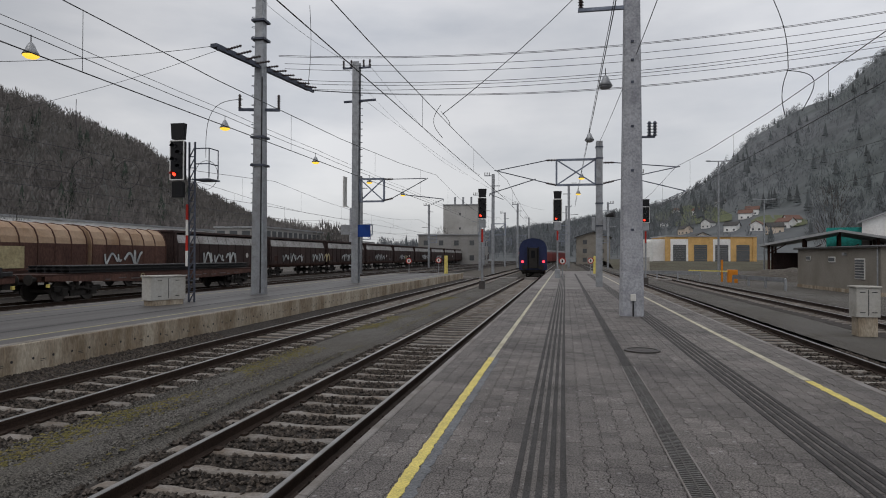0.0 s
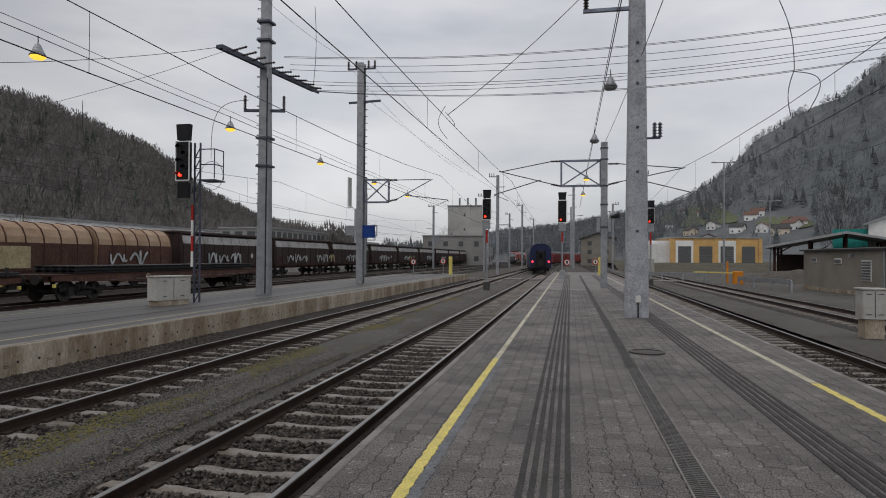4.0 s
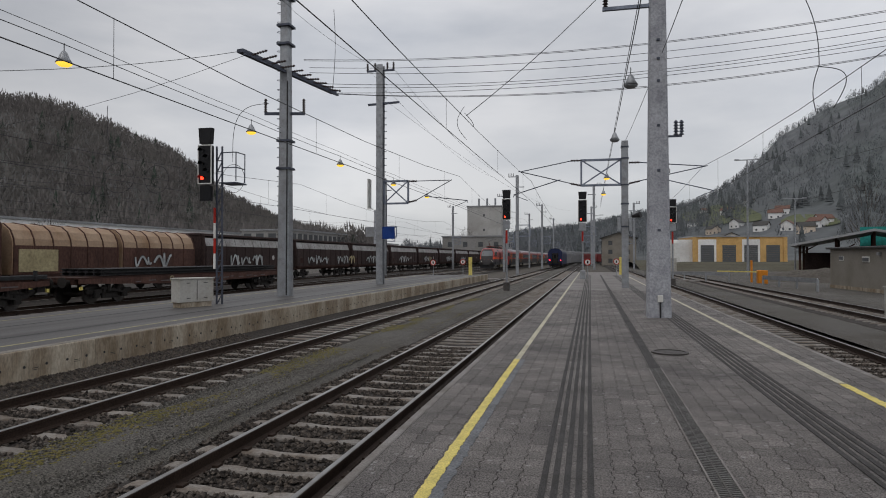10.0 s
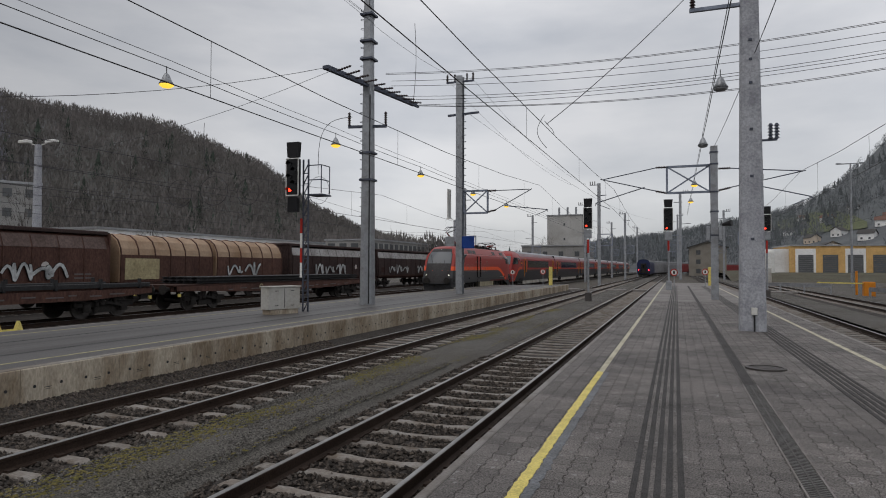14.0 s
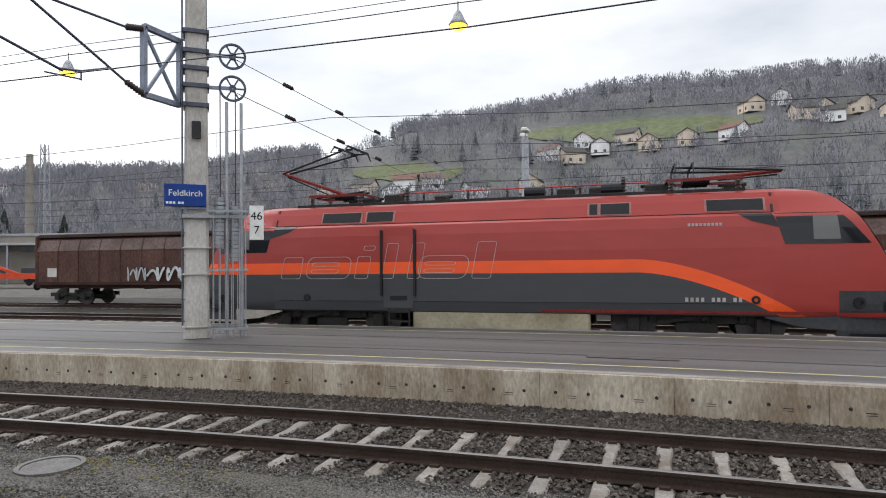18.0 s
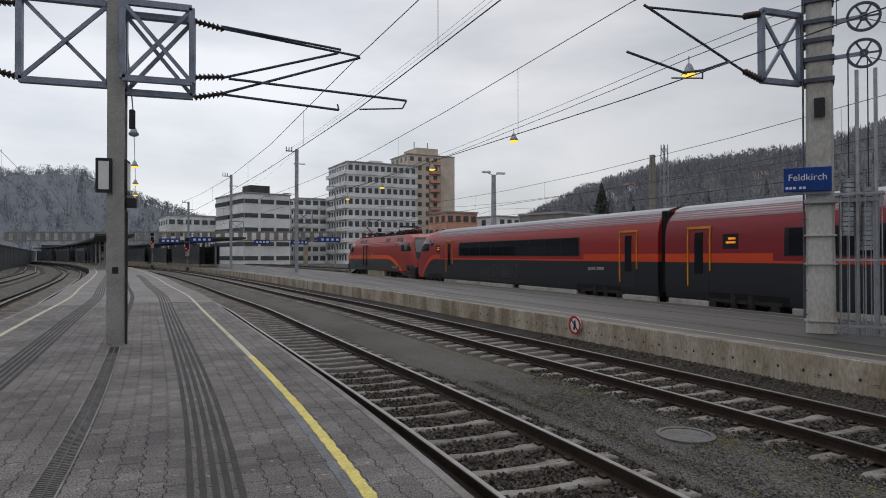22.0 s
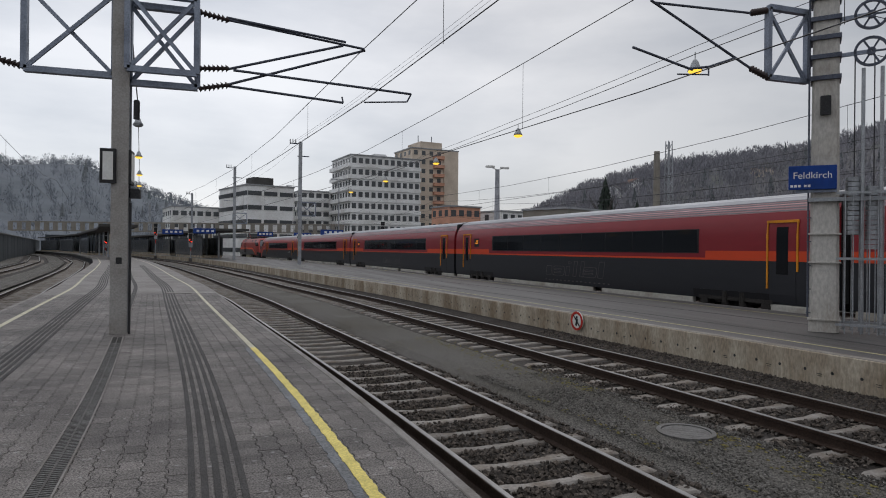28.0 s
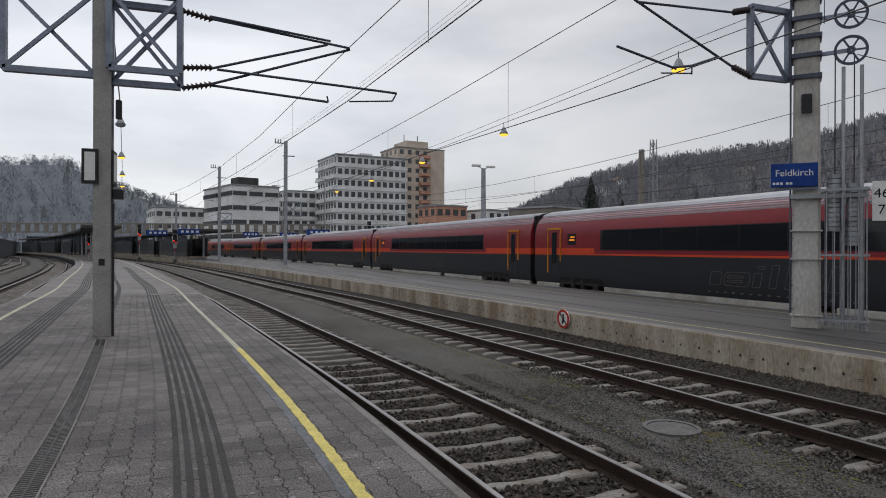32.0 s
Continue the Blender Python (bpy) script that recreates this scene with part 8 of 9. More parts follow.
def flat_wagon(load):
    L = 20.0 if load else 14.2
    root = thing("flat_wagon", Matrix(), "rust-brown flat wagon loaded with dark steel beams" if load else "rust-brown flat wagon with folded black stanchions", "goods wagon", "flat wagons")
    for e in (-1, 1):
        b = MB()
        b.prism([(-L / 2 + 0.4, 1.18), (-L / 2 + 0.4, 0.98), (-3.6, 0.78), (3.6, 0.78), (L / 2 - 0.4, 0.98), (L / 2 - 0.4, 1.18)], e * 1.28, e * 1.36, "x")
        part("side_beam", b, M["wagon_brown"], root, "fish-bellied brown side beam")
        for i in range(14 if load else 12):
            part("marking_bar", MB().box(*sorted((e * 1.355, e * 1.372)), -6 + i * 0.95, -6 + i * 0.95 + 0.35 + 0.2 * (i % 3), 0.92 + 0.05 * (i % 2), 0.97 + 0.05 * (i % 2)), M["line_dim"], root, "small faded marking bar")
        ring = MB()
        ring.ring((e * 1.37, -3.2, 1.02), (1, 0, 0), 0.13, 0.17, 0.02, 18)
        part("round_mark", ring, M["graffiti_yellow"], root, "yellow round mark")
        for y in (-L / 2 + 0.5, L / 2 - 0.5):
            part("lamp_iron", MB().box(*sorted((e * 1.3, e * 1.4)), y - 0.06, y + 0.06, 0.7, 0.85), M["yellow"], root, "small yellow iron")
    part("deck", MB().box(-1.3, 1.3, -L / 2 + 0.3, L / 2 - 0.3, 1.18, 1.26), M["rust_frame"], root, "dark deck")
    if load:
        for layer in range(2):
            for i in range(6):
                b = MB()
                x = -1.1 + i * 0.44
                z = 1.3 + layer * 0.17
                b.box(x - 0.15, x + 0.15, -8.0, 8.6, z, z + 0.03)
                b.box(x - 0.15, x + 0.15, -8.0, 8.6, z + 0.12, z + 0.15)
                b.box(x - 0.02, x + 0.02, -8.0, 8.6, z + 0.03, z + 0.12)
                part("beam", b, M["dark"], root)
    else:
        b = MB()
        for e in (-1, 1):
            b.box(*sorted((e * 1.22, e * 1.38)), -L / 2 + 0.5, L / 2 - 0.5, 1.26, 1.44, 0.03)
        part("side_flap", b, M["dark"], root, "folded black side flaps")
        for y in np.linspace(-6, 6, 7):
            for e in (-1, 1):
                part("stanchion", MB().box(*sorted((e * 1.30, e * 1.42)), y - 0.05, y + 0.05, 1.2, 1.62), M["dark"], root)
    wagon_base(root, L)
    return root


fw = flat_wagon(False)
fw.matrix_basis = place_on(fw, TRACK_D, 15.5)
fl = flat_wagon(True)
fl.matrix_basis = place_on(fl, TRACK_D, 33.4)

# yellow track jack and hazard post beside the siding
tj = thing("track_jack", pose(-20.6, 14.6, -0.82), "yellow track jack lying beside the rails", "tool")
for x in (-0.35, 0.35):
    b = MB()
    b.lathe((0, x, 0.05), [(0.16, 0), (0.18, 0.15), (0.10, 0.4), (0.05, 0.55)], 10)
    part("foot", b, M["yellow"], tj, "yellow foot")
b = MB()
b.bar((0, -0.4, 0.3), (0, 0.4, 0.3), 0.08, 0.08)
part("beam", b, M["yellow"], tj, "yellow beam")

copy_thing(tj, pose(-19.7, 5.0, -0.82))

# ---- buildings ----
M["render_grey"] = surface("render_grey", (0.73, 0.73, 0.725), 0.85, 0, 0.06, 3, 0.15, 0.05, (0.86, 0.85, 0.83), 0.5)
M["render_beige"] = surface("render_beige", (0.66, 0.56, 0.46), 0.85, 0, 0.06, 3, 0.15, 0.05)
M["render_pink"] = surface("render_pink", (0.62, 0.33, 0.23), 0.85, 0, 0.06, 3, 0.15, 0.05)
M["render_white"] = surface("render_white", (0.83, 0.83, 0.82), 0.85, 0, 0.06, 3, 0.15, 0.05)
M["render_yellow"] = surface("render_yellow", (0.66, 0.42, 0.17), 0.85, 0, 0.08, 3, 0.2, 0.05)
M["render_pale"] = surface("render_pale", (0.46, 0.455, 0.44), 0.85, 0, 0.08, 3, 0.15, 0.05)
M["render_dull"] = surface("render_dull", (0.30, 0.295, 0.285), 0.85, 0, 0.08, 3, 0.15, 0.05)
M["hut_grey"] = surface("hut_grey", (0.25, 0.23, 0.20), 0.85, 0, 0.1, 8, 0.5, 0.1, (0.8, 0.78, 0.74), 0.5)
M["roof_tile"] = surface("roof_tile", (0.17, 0.095, 0.075), 0.8, 0, 0.2, 6, 0.4, 0.2)
M["roof_dark"] = surface("roof_dark", (0.07, 0.068, 0.066), 0.75, 0, 0.2, 6, 0.4, 0.15)
M["roof_sheet"] = surface("roof_sheet", (0.34, 0.35, 0.36), 0.5, 0.2, 0.1, 2, 0.1, 0.05)
M["shutter"] = surface("shutter", (0.12, 0.125, 0.13), 0.6, 0, 0.1, 4, 0.6, 0.1, stretch=(0.2, 0.2, 4))
M["far_glass"] = glass("far_glass", (0.09, 0.095, 0.10), 0.15)


def block(name, x, y, w, d, h, rot, wall, lab, floors, cols, side_cols, win=(1.3, 1.4), bands=False, roof=None, z=-0.9, group="", balconies=(), setback=0):
    """A storeyed building; windows are recessed panes with sills on the four sides."""
    root = thing(name, pose(x, y, z, 0, 0, rot), lab, "building", group)
    part("wall_body", MB().box(-w / 2, w / 2, -d / 2, d / 2, 0, h), wall, root, "plastered walls")
    part("roof", MB().box(-w / 2 - 0.25, w / 2 + 0.25, -d / 2 - 0.25, d / 2 + 0.25, h, h + 0.35), roof or M["roof_sheet"], root, "flat roof edge")
    fh = h / floors
    pane = MB().box(-win[0] / 2, win[0] / 2, -0.10, 0.04, 0, win[1]).mesh("window", M["far_glass"])
    sill = MB().box(-win[0] / 2 - 0.12, win[0] / 2 + 0.12, -0.2, 0.05, -0.16, -0.02).mesh("sill", wall)
    for f in range(floors):
        z0 = f * fh + fh * 0.32
        for n, half, ext, turn in ((cols, d / 2, w, (0, 180)), (side_cols, w / 2, d, (90, -90))):
            for a in turn:
                for c in range(n):
                    u = -ext / 2 + ext * (c + 0.5) / n
                    at = Matrix.Rotation(radians(a), 4, "Z") @ Matrix.Translation((u, -half, z0))
                    o = part("window", pane, None, root, at=at)
        if bands:
            part("balcony_band", MB().box(-w / 2 - 0.3, w / 2 + 0.9, -d / 2 - 0.15, d / 2 + 0.22, f * fh - 0.15, f * fh + 1.0), M["render_white"], root, "pale balcony band")
    return root


# tower blocks behind the station
apt = block("apartment_block", -39.6, -198.4, 22.6, 18, 30.3, 10, M["render_grey"], "pale grey apartment block with wrapped balcony bands", 9, 11, 7, (1.25, 1.6), True)
part("rooftop", MB().box(-2, 2, -4, 4, 30.6, 32), M["render_grey"], apt, "rooftop box")
tw = block("tower_block", -58.8, -207.9, 17, 14, 35.4, 10, M["render_beige"], "taller beige tower block with pinkish balconies", 12, 6, 4, (1.3, 1.4))
part("rooftop", MB().box(-3.5, 4.5, -5, 5, 35.7, 38.2), M["render_beige"], tw, "stepped top storey")
part("blank_face", MB().box(-8.6, -3.2, 6.9, 7.25, 0, 35.3), M["render_beige"], tw, "windowless beige wall strip")
for x in (-2, 3):
    part("antenna", MB().cyl((x, 0, 38.2), (x, 0, 41.0), 0.14, n=6), M["steel_dark"], tw, "thin antenna")
for f in range(1, 12):
    part("balcony", MB().box(-2.9, 0.8, 6.9, 8.3, f * 2.95 - 0.1, f * 2.95 + 0.9), M["render_pink"], tw, "pinkish balcony")
ob1 = block("office_building", -3.3, -198.2, 14, 23, 20, 20, M["render_white"], "white office building with dark window bands", 5, 3, 8, (3.9, 1.2))
part("rooftop", MB().box(-3, 3, 0, 6, 20.3, 23), M["roof_dark"], ob1, "dark rooftop box")
block("office_building", 16, -215, 14, 18, 14.5, 14, M["render_white"], "white office building with small windows", 4, 6, 5, (1.6, 1.4))
block("apartment_block", -21.5, -212, 12, 14, 20.5, 10, M["render_white"], "white apartment block with balconies", 7, 5, 4, (1.7, 1.5), True)
block("shop_building", -47.6, -142, 8.5, 8, 12.3, 14, M["render_pink"], "reddish plastered building between the blocks", 4, 4, 3)
block("apartment_house", -66, -147, 22, 10, 11.6, 22, M["render_white"], "low white apartment house with grey roof", 4, 9, 3)
block("apartment_block", -108, 66, 24, 14, 15.5, 62, M["render_dull"], "grey apartment block behind bare trees", 5, 8, 4, (1.2, 1.3))
block("goods_shed", -97, 165, 34, 190, 8, 0, M["render_white"], "long low white warehouse with a pale roof", 1, 6, 24, (3, 1.5))
block("office_building", -70, 148, 12, 40, 8.5, 0, M["render_dull"], "low grey office wing with window rows", 3, 4, 14, (1.8, 1.3))
silo = block("silo_building", -36.5, 228, 12, 14, 20.5, 0, M["render_pale"], "tall pale windowless silo building", 4, 1, 1, (0.6, 0.8))
for x in (-3, 0, 3):
    part("vent", MB().cyl((x, 0, 20.5), (x, 0, 24), 0.35, n=8), M["galv"], silo, "roof vent")
block("store_building", -33, 190, 18, 20, 8.5, 0, M["render_dull"], "grey store building with a shallow roof", 2, 4, 4)
block("station_shed", -63, -117, 11, 14, 10.6, -65, M["hut_grey"], "flat grey yard building", 2, 3, 4)
block("yard_building", -76.5, -103, 26, 14, 7.6, -65, M["hut_grey"], "long flat grey yard building", 2, 6, 4, (2.5, 1.2))


def gable(name, x, y, w, d, h, rise, rot, wall, roof, lab, z=-0.9, wins=3, group="", solo=True):
    root = thing(name, pose(x, y, z, 0, 0, rot), lab, "house", group)
    b = MB()
    b.prism([(-w / 2, 0), (w / 2, 0), (w / 2, h), (0, h + rise), (-w / 2, h)], -d / 2, d / 2, "y")
    part("wall_body", b, wall, root, "plastered walls")
    t = 0.25
    b = MB()
    for s in (-1, 1):
        ov = 0.6
        k = rise / (w / 2)
        v = [(0, h + rise + t), (s * (w / 2 + ov), h - ov * k + t), (s * (w / 2 + ov), h - ov * k), (0, h + rise)]
        b.prism(v, -d / 2 - ov, d / 2 + ov, "y")
    part("roof", b, roof, root, "pitched roof")
    pane = MB().box(-0.6, 0.6, -0.08, 0.04, 0, 1.3).mesh("window", M["far_glass"])
    for a, half, ext, n in ((0, d / 2, w, max(2, wins - 1)), (90, w / 2, d, wins), (-90, w / 2, d, wins), (180, d / 2, w, max(2, wins - 1))):
        for f in range(max(1, int(h / 2.7))):
            for c in range(n):
                at = Matrix.Rotation(radians(a), 4, "Z") @ Matrix.Translation((-ext / 2 + ext * (c + 0.5) / n, -half, 0.9 + f * 2.7))
                part("window", pane, None, root, at=at)
    return root


aw = thing("loading_awning", pose(-69, -99, -0.9, 0, 0, -65), "long pale awning along the yard building", "awning")
part("roof", MB().box(-15, 14, -1.6, 1.6, 6.0, 6.35, 0.05), M["roof_sheet"], aw, "pale awning edge")
for q in (-14, -7, 0, 7, 13):
    part("post", MB().box(q - 0.12, q + 0.12, 1.2, 1.44, 0, 6.0), M["galv"], aw)
bd = thing("sign_board", pose(-66.2, -105.2, 8.0, 0, 0, -65), "long white sign board on the yard building", "sign")
part("board", MB().box(-4.2, 4.2, 0, 0.2, -0.8, 0.8), M["white"], bd, "white board")
part("emblem", MB().box(-0.4, 0.4, 0.2, 0.24, -0.4, 0.4), M["amber"], bd, "plain amber patch")
gable("yellow_house", -50, -7.2, 7, 6, 4.4, 1.4, 0, M["render_yellow"], M["roof_dark"], "small yellow house with a dark tiled roof behind the wagons")
gable("white_house", -66.5, -68, 8, 7.5, 4.8, 2.6, 40, M["render_white"], M["roof_dark"], "small white house with a dark roof behind the yard")

# right-hand side of the yard
bank = MB()
bank.grid([[(x, y, z + 0.12 * noise.noise((x * 0.3, y * 0.3, 5))) for y, z in ((120, -1.0), (136, 0.35), (150, 0.55), (260, 0.6), (275, -1.3))] for x in np.linspace(9, 96, 30)])
solid("embankment", bank, M["grass_dull"], "low bank of dull winter grass and soil", "embankment", "structure")
yb = thing("depot_building", pose(36, 169, 0.5, 0, 0, 8), "orange and white depot building with grey roller doors", "building")
part("wall_body", MB().box(-11, 11, 0, 14, 0, 6.2), M["render_yellow"], yb, "orange plastered walls")
part("roof", MB().box(-11.3, 11.3, -0.3, 14.3, 6.2, 6.5), M["roof_sheet"], yb, "flat roof edge")
for i in range(4):
    x = -7.9 + i * 5.2
    part("door_surround", MB().box(x - 2.2, x + 2.2, -0.12, 0.02, 0, 5.6), M["render_white"] if i % 2 == 0 else M["render_yellow"], yb, "painted door surround")
    d = MB()
    for k in range(9):
        d.box(x - 1.6, x + 1.6, -0.2 + 0.02 * (k % 2), -0.05, 0.05 + k * 0.46, 0.05 + k * 0.46 + 0.44)
    part("roller_door", d, M["shutter"], yb, "grey roller door")
for x in (-11, -5.3, -0.1, 5.1, 10.6):
    part("pilaster", MB().box(x - 0.45, x + 0.45, -0.2, 0.02, 0, 6.2), M["render_yellow"], yb, "orange pilaster")
part("side_wing", MB().box(-17.5, -11, 1, 13, 0, 5.6), M["render_white"], yb, "white side wing")
cyl = thing("tank", pose(19.6, 160, 0.5), "small white upright tank", "tank")
b = MB()
b.lathe((0, 0, 0), [(1.1, 0), (1.1, 4.6), (0.9, 5.0), (0.2, 5.2)], 20)
part("vessel", b, M["white"], cyl, "white vessel")
gable("house", 39, 200, 13, 12, 6.5, 3, 0, M["render_white"], M["roof_dark"], "white house with a dark gabled roof behind the depot")

sh = thing("open_shed", pose(34, 88, -0.9, 0, 0, -20), "open timber shed with a pale shallow roof", "shed")
b = MB()
b.prism([(-9, 3.9), (-9, 4.2), (0, 6.0), (9, 4.2), (9, 3.9), (0, 5.7)], -2, 16, "y")
part("roof", b, M["roof_sheet"], sh, "shallow pitched roof")
for x in (-8, -4, 0, 4, 8):
    for y in (0, 7, 14):
        part("post", MB().box(x - 0.15, x + 0.15, y - 0.15, y + 0.15, 0, 4.3 + (1.5 - abs(x) * 0.17)), M["rust_frame"], sh, "dark post")
part("back_wall", MB().box(-8.5, 8.5, 13.6, 13.8, 0, 3.2), M["wagon_dark"], sh, "dark back wall")
for x in (-6, -2, 2, 6):
    part("brace", MB().bar((x - 2, 0, 3.0), (x, 0, 4.2), 0.14, 0.14), M["rust_frame"], sh, "dark brace")
wh = gable("villa", 52, 104, 16, 14, 7.2, 3.2, -24, M["render_white"], M["roof_sheet"], "white villa with arched windows and pale roof", -0.5, 5)
tr = thing("scaffold_netting", pose(41, 104, -0.9, 0, 0, -20), "turquoise netting on a scaffold", "netting")
part("net", MB().box(-2.5, 2.5, -0.05, 0.05, 0.5, 7), surface("netting", (0.03, 0.30, 0.27), 0.8, 0, 0.2, 3, 0.5, 0), tr, "turquoise net")

hut = thing("service_hut", pose(19.5, 44.4, -0.84, 0, 0, 2), "low grey-brown plastered service hut with a flat roof", "hut")
part("wall_body", MB().box(0, 12, 0, 13.2, 0, 3.1), M["hut_grey"], hut, "grey-brown plaster")
part("plinth", MB().box(-0.04, 12.04, -0.04, 13.24, 0, 0.25), M["concrete"], hut, "pale plinth")
part("roof", MB().box(-0.25, 12.25, -0.25, 13.45, 3.1, 3.26), M["roof_dark"], hut, "dark flat roof edge")
part("roof_trim", MB().box(-0.27, 12.27, -0.27, 13.47, 3.2, 3.24), M["roof_sheet"], hut, "thin pale roof trim")
for y0, w, z0, h in ((2.0, 1.35, 1.0, 1.4), (6.3, 1.1, 2.1, 0.42), (10.6, 0.8, 2.2, 0.36)):
    fr = part("window", MB().box(-0.05, 0.05, y0, y0 + w, z0, z0 + h), M["white"], hut, "white framed window")
    for k in range(7 if h > 1 else 1):
        part("slat", MB().box(-0.08, -0.04, y0 + 0.08, y0 + w - 0.08, z0 + 0.07 + k * 0.185, z0 + 0.07 + k * 0.185 + (0.13 if h > 1 else 0.26)), M["shutter"], fr)
part("downpipe", MB().cyl((-0.1, 0.25, 0.1), (-0.1, 0.25, 3.1), 0.05, n=8), M["galv"], hut, "grey downpipe")
part("wall_lamp", MB().box(-0.2, 0.0, 4.6, 4.9, 2.6, 2.8, 0.02), M["galv"], hut, "small grey wall lamp")
gable("signal_house", 8.4, 203, 10, 8, 8.4, 1.6, 0, M["hut_grey"], M["roof_dark"], "grey railway house with a shallow roof at the yard's end")

# crossing bits: barrier, orange box, guard rails, blocks
M["orange_plain"] = surface("orange_plain", (0.62, 0.22, 0.02), 0.5, 0, 0.1, 8, 1, 0.05)
bx = thing("barrier_drive", pose(14.5, 60, -0.75), "orange barrier drive box", "barrier")
part("housing", MB().box(-0.4, 0.4, -0.3, 0.3, 0, 1.25, 0.05), M["orange_plain"], bx, "orange housing")
part("boom", MB().bar((0, 0, 1.1), (-3.6, 0.4, 1.15), 0.08, 0.10), M["yellow"], bx, "yellow boom")
yp = thing("marker_post", pose(14.1, 62, -0.84), "orange-yellow marker post beside the rails", "post")
part("post", MB().box(-0.08, 0.08, -0.08, 0.08, 0, 2.2, 0.02), M["orange_plain"], yp, "orange post")
gl = thing("guard_rail", Matrix(), "grey guard rail on short posts beside the yard road", "guard rail")
for a, c in (((7.5, 70), (13, 66)), ((13.6, 56), (15.2, 48.5)), ((15.2, 48.5), (14.6, 46.5))):
    part("rail", MB().bar((a[0], a[1], 0.0), (c[0], c[1], 0.0), 0.06, 0.32), M["galv"], gl, "grey rail")
    for f in (0, 0.33, 0.66, 1):
        x, y = a[0] + (c[0] - a[0]) * f, a[1] + (c[1] - a[1]) * f
        part("post", MB().box(x - 0.07, x + 0.07, y - 0.07, y + 0.07, -0.85, 0.1), M["galv"], gl, "grey post")
mound = MB()
rows = []
for i in range(13):
    rows.append([(24 + (i - 6) * 1.1, 74 + (k - 6) * 1.1, -0.9 + max(0, 1.3 * (1 - ((i - 6) ** 2 + (k - 6) ** 2) / 38)) * (1 + 0.3 * noise.noise((i * 0.7, k * 0.7, 2)))) for k in range(13)])
mound.grid(rows)
solid("spoil_heap", mound, M["soil"], "heap of brown soil beside the yard road", "soil heap")

# station end: canopies, footbridge, hall
can = thing("platform_canopy", Matrix(), "dark flat platform canopy on slim columns", "canopy", "platform canopies")
for fx, y0, y1, w in ((line_a(1.0), -228, -84, 4.2), (line_a(-13.5), -190, -100, 5.0)):
    y = y0
    while y < y1:
        x = fx(y)
        part("column", MB().cyl((x, y, 0), (x, y, 4.0), 0.14, n=8), M["galv"], can, "slim column")
        b = MB()
        xa, xb = fx(y), fx(y + 8)
        b.add([(xa - w / 2, y, 4.25), (xa + w / 2, y, 4.25), (xb + w / 2, y + 8, 4.25), (xb - w / 2, y + 8, 4.25), (xa - w / 2, y, 3.95), (xa + w / 2, y, 3.95), (xb + w / 2, y + 8, 3.95), (xb - w / 2, y + 8, 3.95)],
              [(0, 1, 2, 3), (7, 6, 5, 4), (0, 4, 5, 1), (1, 5, 6, 2), (2, 6, 7, 3), (3, 7, 4, 0)])
        part("roof_bay", b, M["roof_dark"], can, "dark roof bay")
        y += 8
for off, y0, y1 in ((-13.5, -128, -106), (-13.5, -152, -134), (-13.5, -176, -158), (1.0, -150, -130), (1.0, -190, -164), (1.0, -226, -200)):
    en = thing("stair_enclosure", Matrix(), "dark glazed stair enclosure below the canopy", "enclosure", "stair enclosures")
    y = y0
    while y < y1 - 0.1:
        xa, xb = line_a(off)(y), line_a(off)(y + 2)
        for o in (-1.5, 1.5):
            part("pane", MB().bar((xa + o, y + 0.06, 1.75), (xb + o, y + 1.94, 1.75), 0.05, 2.9), M["far_glass"], en)
            part("mullion", MB().bar((xa + o, y, 0.0), (xa + o, y, 3.9), 0.09, 0.09), M["steel_dark"], en)
        y += 2
    part("parapet", MB().bar((line_a(off)(y0), y0, 0.15), (line_a(off)(y1), y1, 0.15), 2.9, 0.35), M["concrete"], en, "low concrete base")
sb = thing("sign_gantry", Matrix(), "blue platform signs hung below the canopy", "sign", "platform signs")
for x, y, w in ((4.6, -84, 2.6), (9.0, -92, 2.6), (-8.5, -98, 2.6), (-10.5, -80, 2.8), (-3.0, -96, 2.2)):
    part("board", MB().box(x - w / 2, x + w / 2, y, y + 0.12, 3.3, 3.95), M["sign_blue"], sb, "blue board")
    bb = MB()
    for k in range(4):
        bb.box(x - w / 2 + 0.2 + k * w / 4.6, x - w / 2 + 0.2 + k * w / 4.6 + 0.3, y + 0.1, y + 0.15, 3.5, 3.75)
    part("bars", bb, M["white"], sb, "white bars")
fb = thing("footbridge", Matrix(), "long grey-green lattice footbridge across the station", "footbridge")
for z in (5.2, 7.2):
    part("chord", MB().bar((-22, -150, z), (52, -172, z), 0.3, 0.3), M["hut_grey"], fb, "long chord")
for i in range(38):
    f = i / 37
    x, y = -22 + 74 * f, -150 - 22 * f
    part("bar", MB().box(x - 0.5, x + 0.5, y - 0.1, y + 0.1, 5.2, 7.2), M["hut_grey"], fb)
for f in (0.1, 0.4, 0.7):
    x, y = -22 + 74 * f, -150 - 22 * f
    part("pier", MB().box(x - 0.5, x + 0.5, y - 0.4, y + 0.4, -0.9, 5.2), M["concrete"], fb, "concrete pier")
hl = thing("station_hall", pose(-33, -95, -0.9, 0, 0, 20), "blue-grey station hall with a pitched glass roof", "hall")
b = MB()
b.prism([(-9, 3.6), (-9, 4.0), (-2, 6.6), (9, 4.2), (9, 3.8), (-2, 6.2)], -8, 8, "y")
part("roof", b, M["roof_sheet"], hl, "pitched grey roof")
for x in (-8.5, -5, -1.5, 2, 5.5, 8.5):
    for y in (-7.5, 7.5):
        part("column", MB().cyl((x, y, 0), (x, y, 4.2), 0.16, n=8), M["steel_dark"], hl, "dark column")
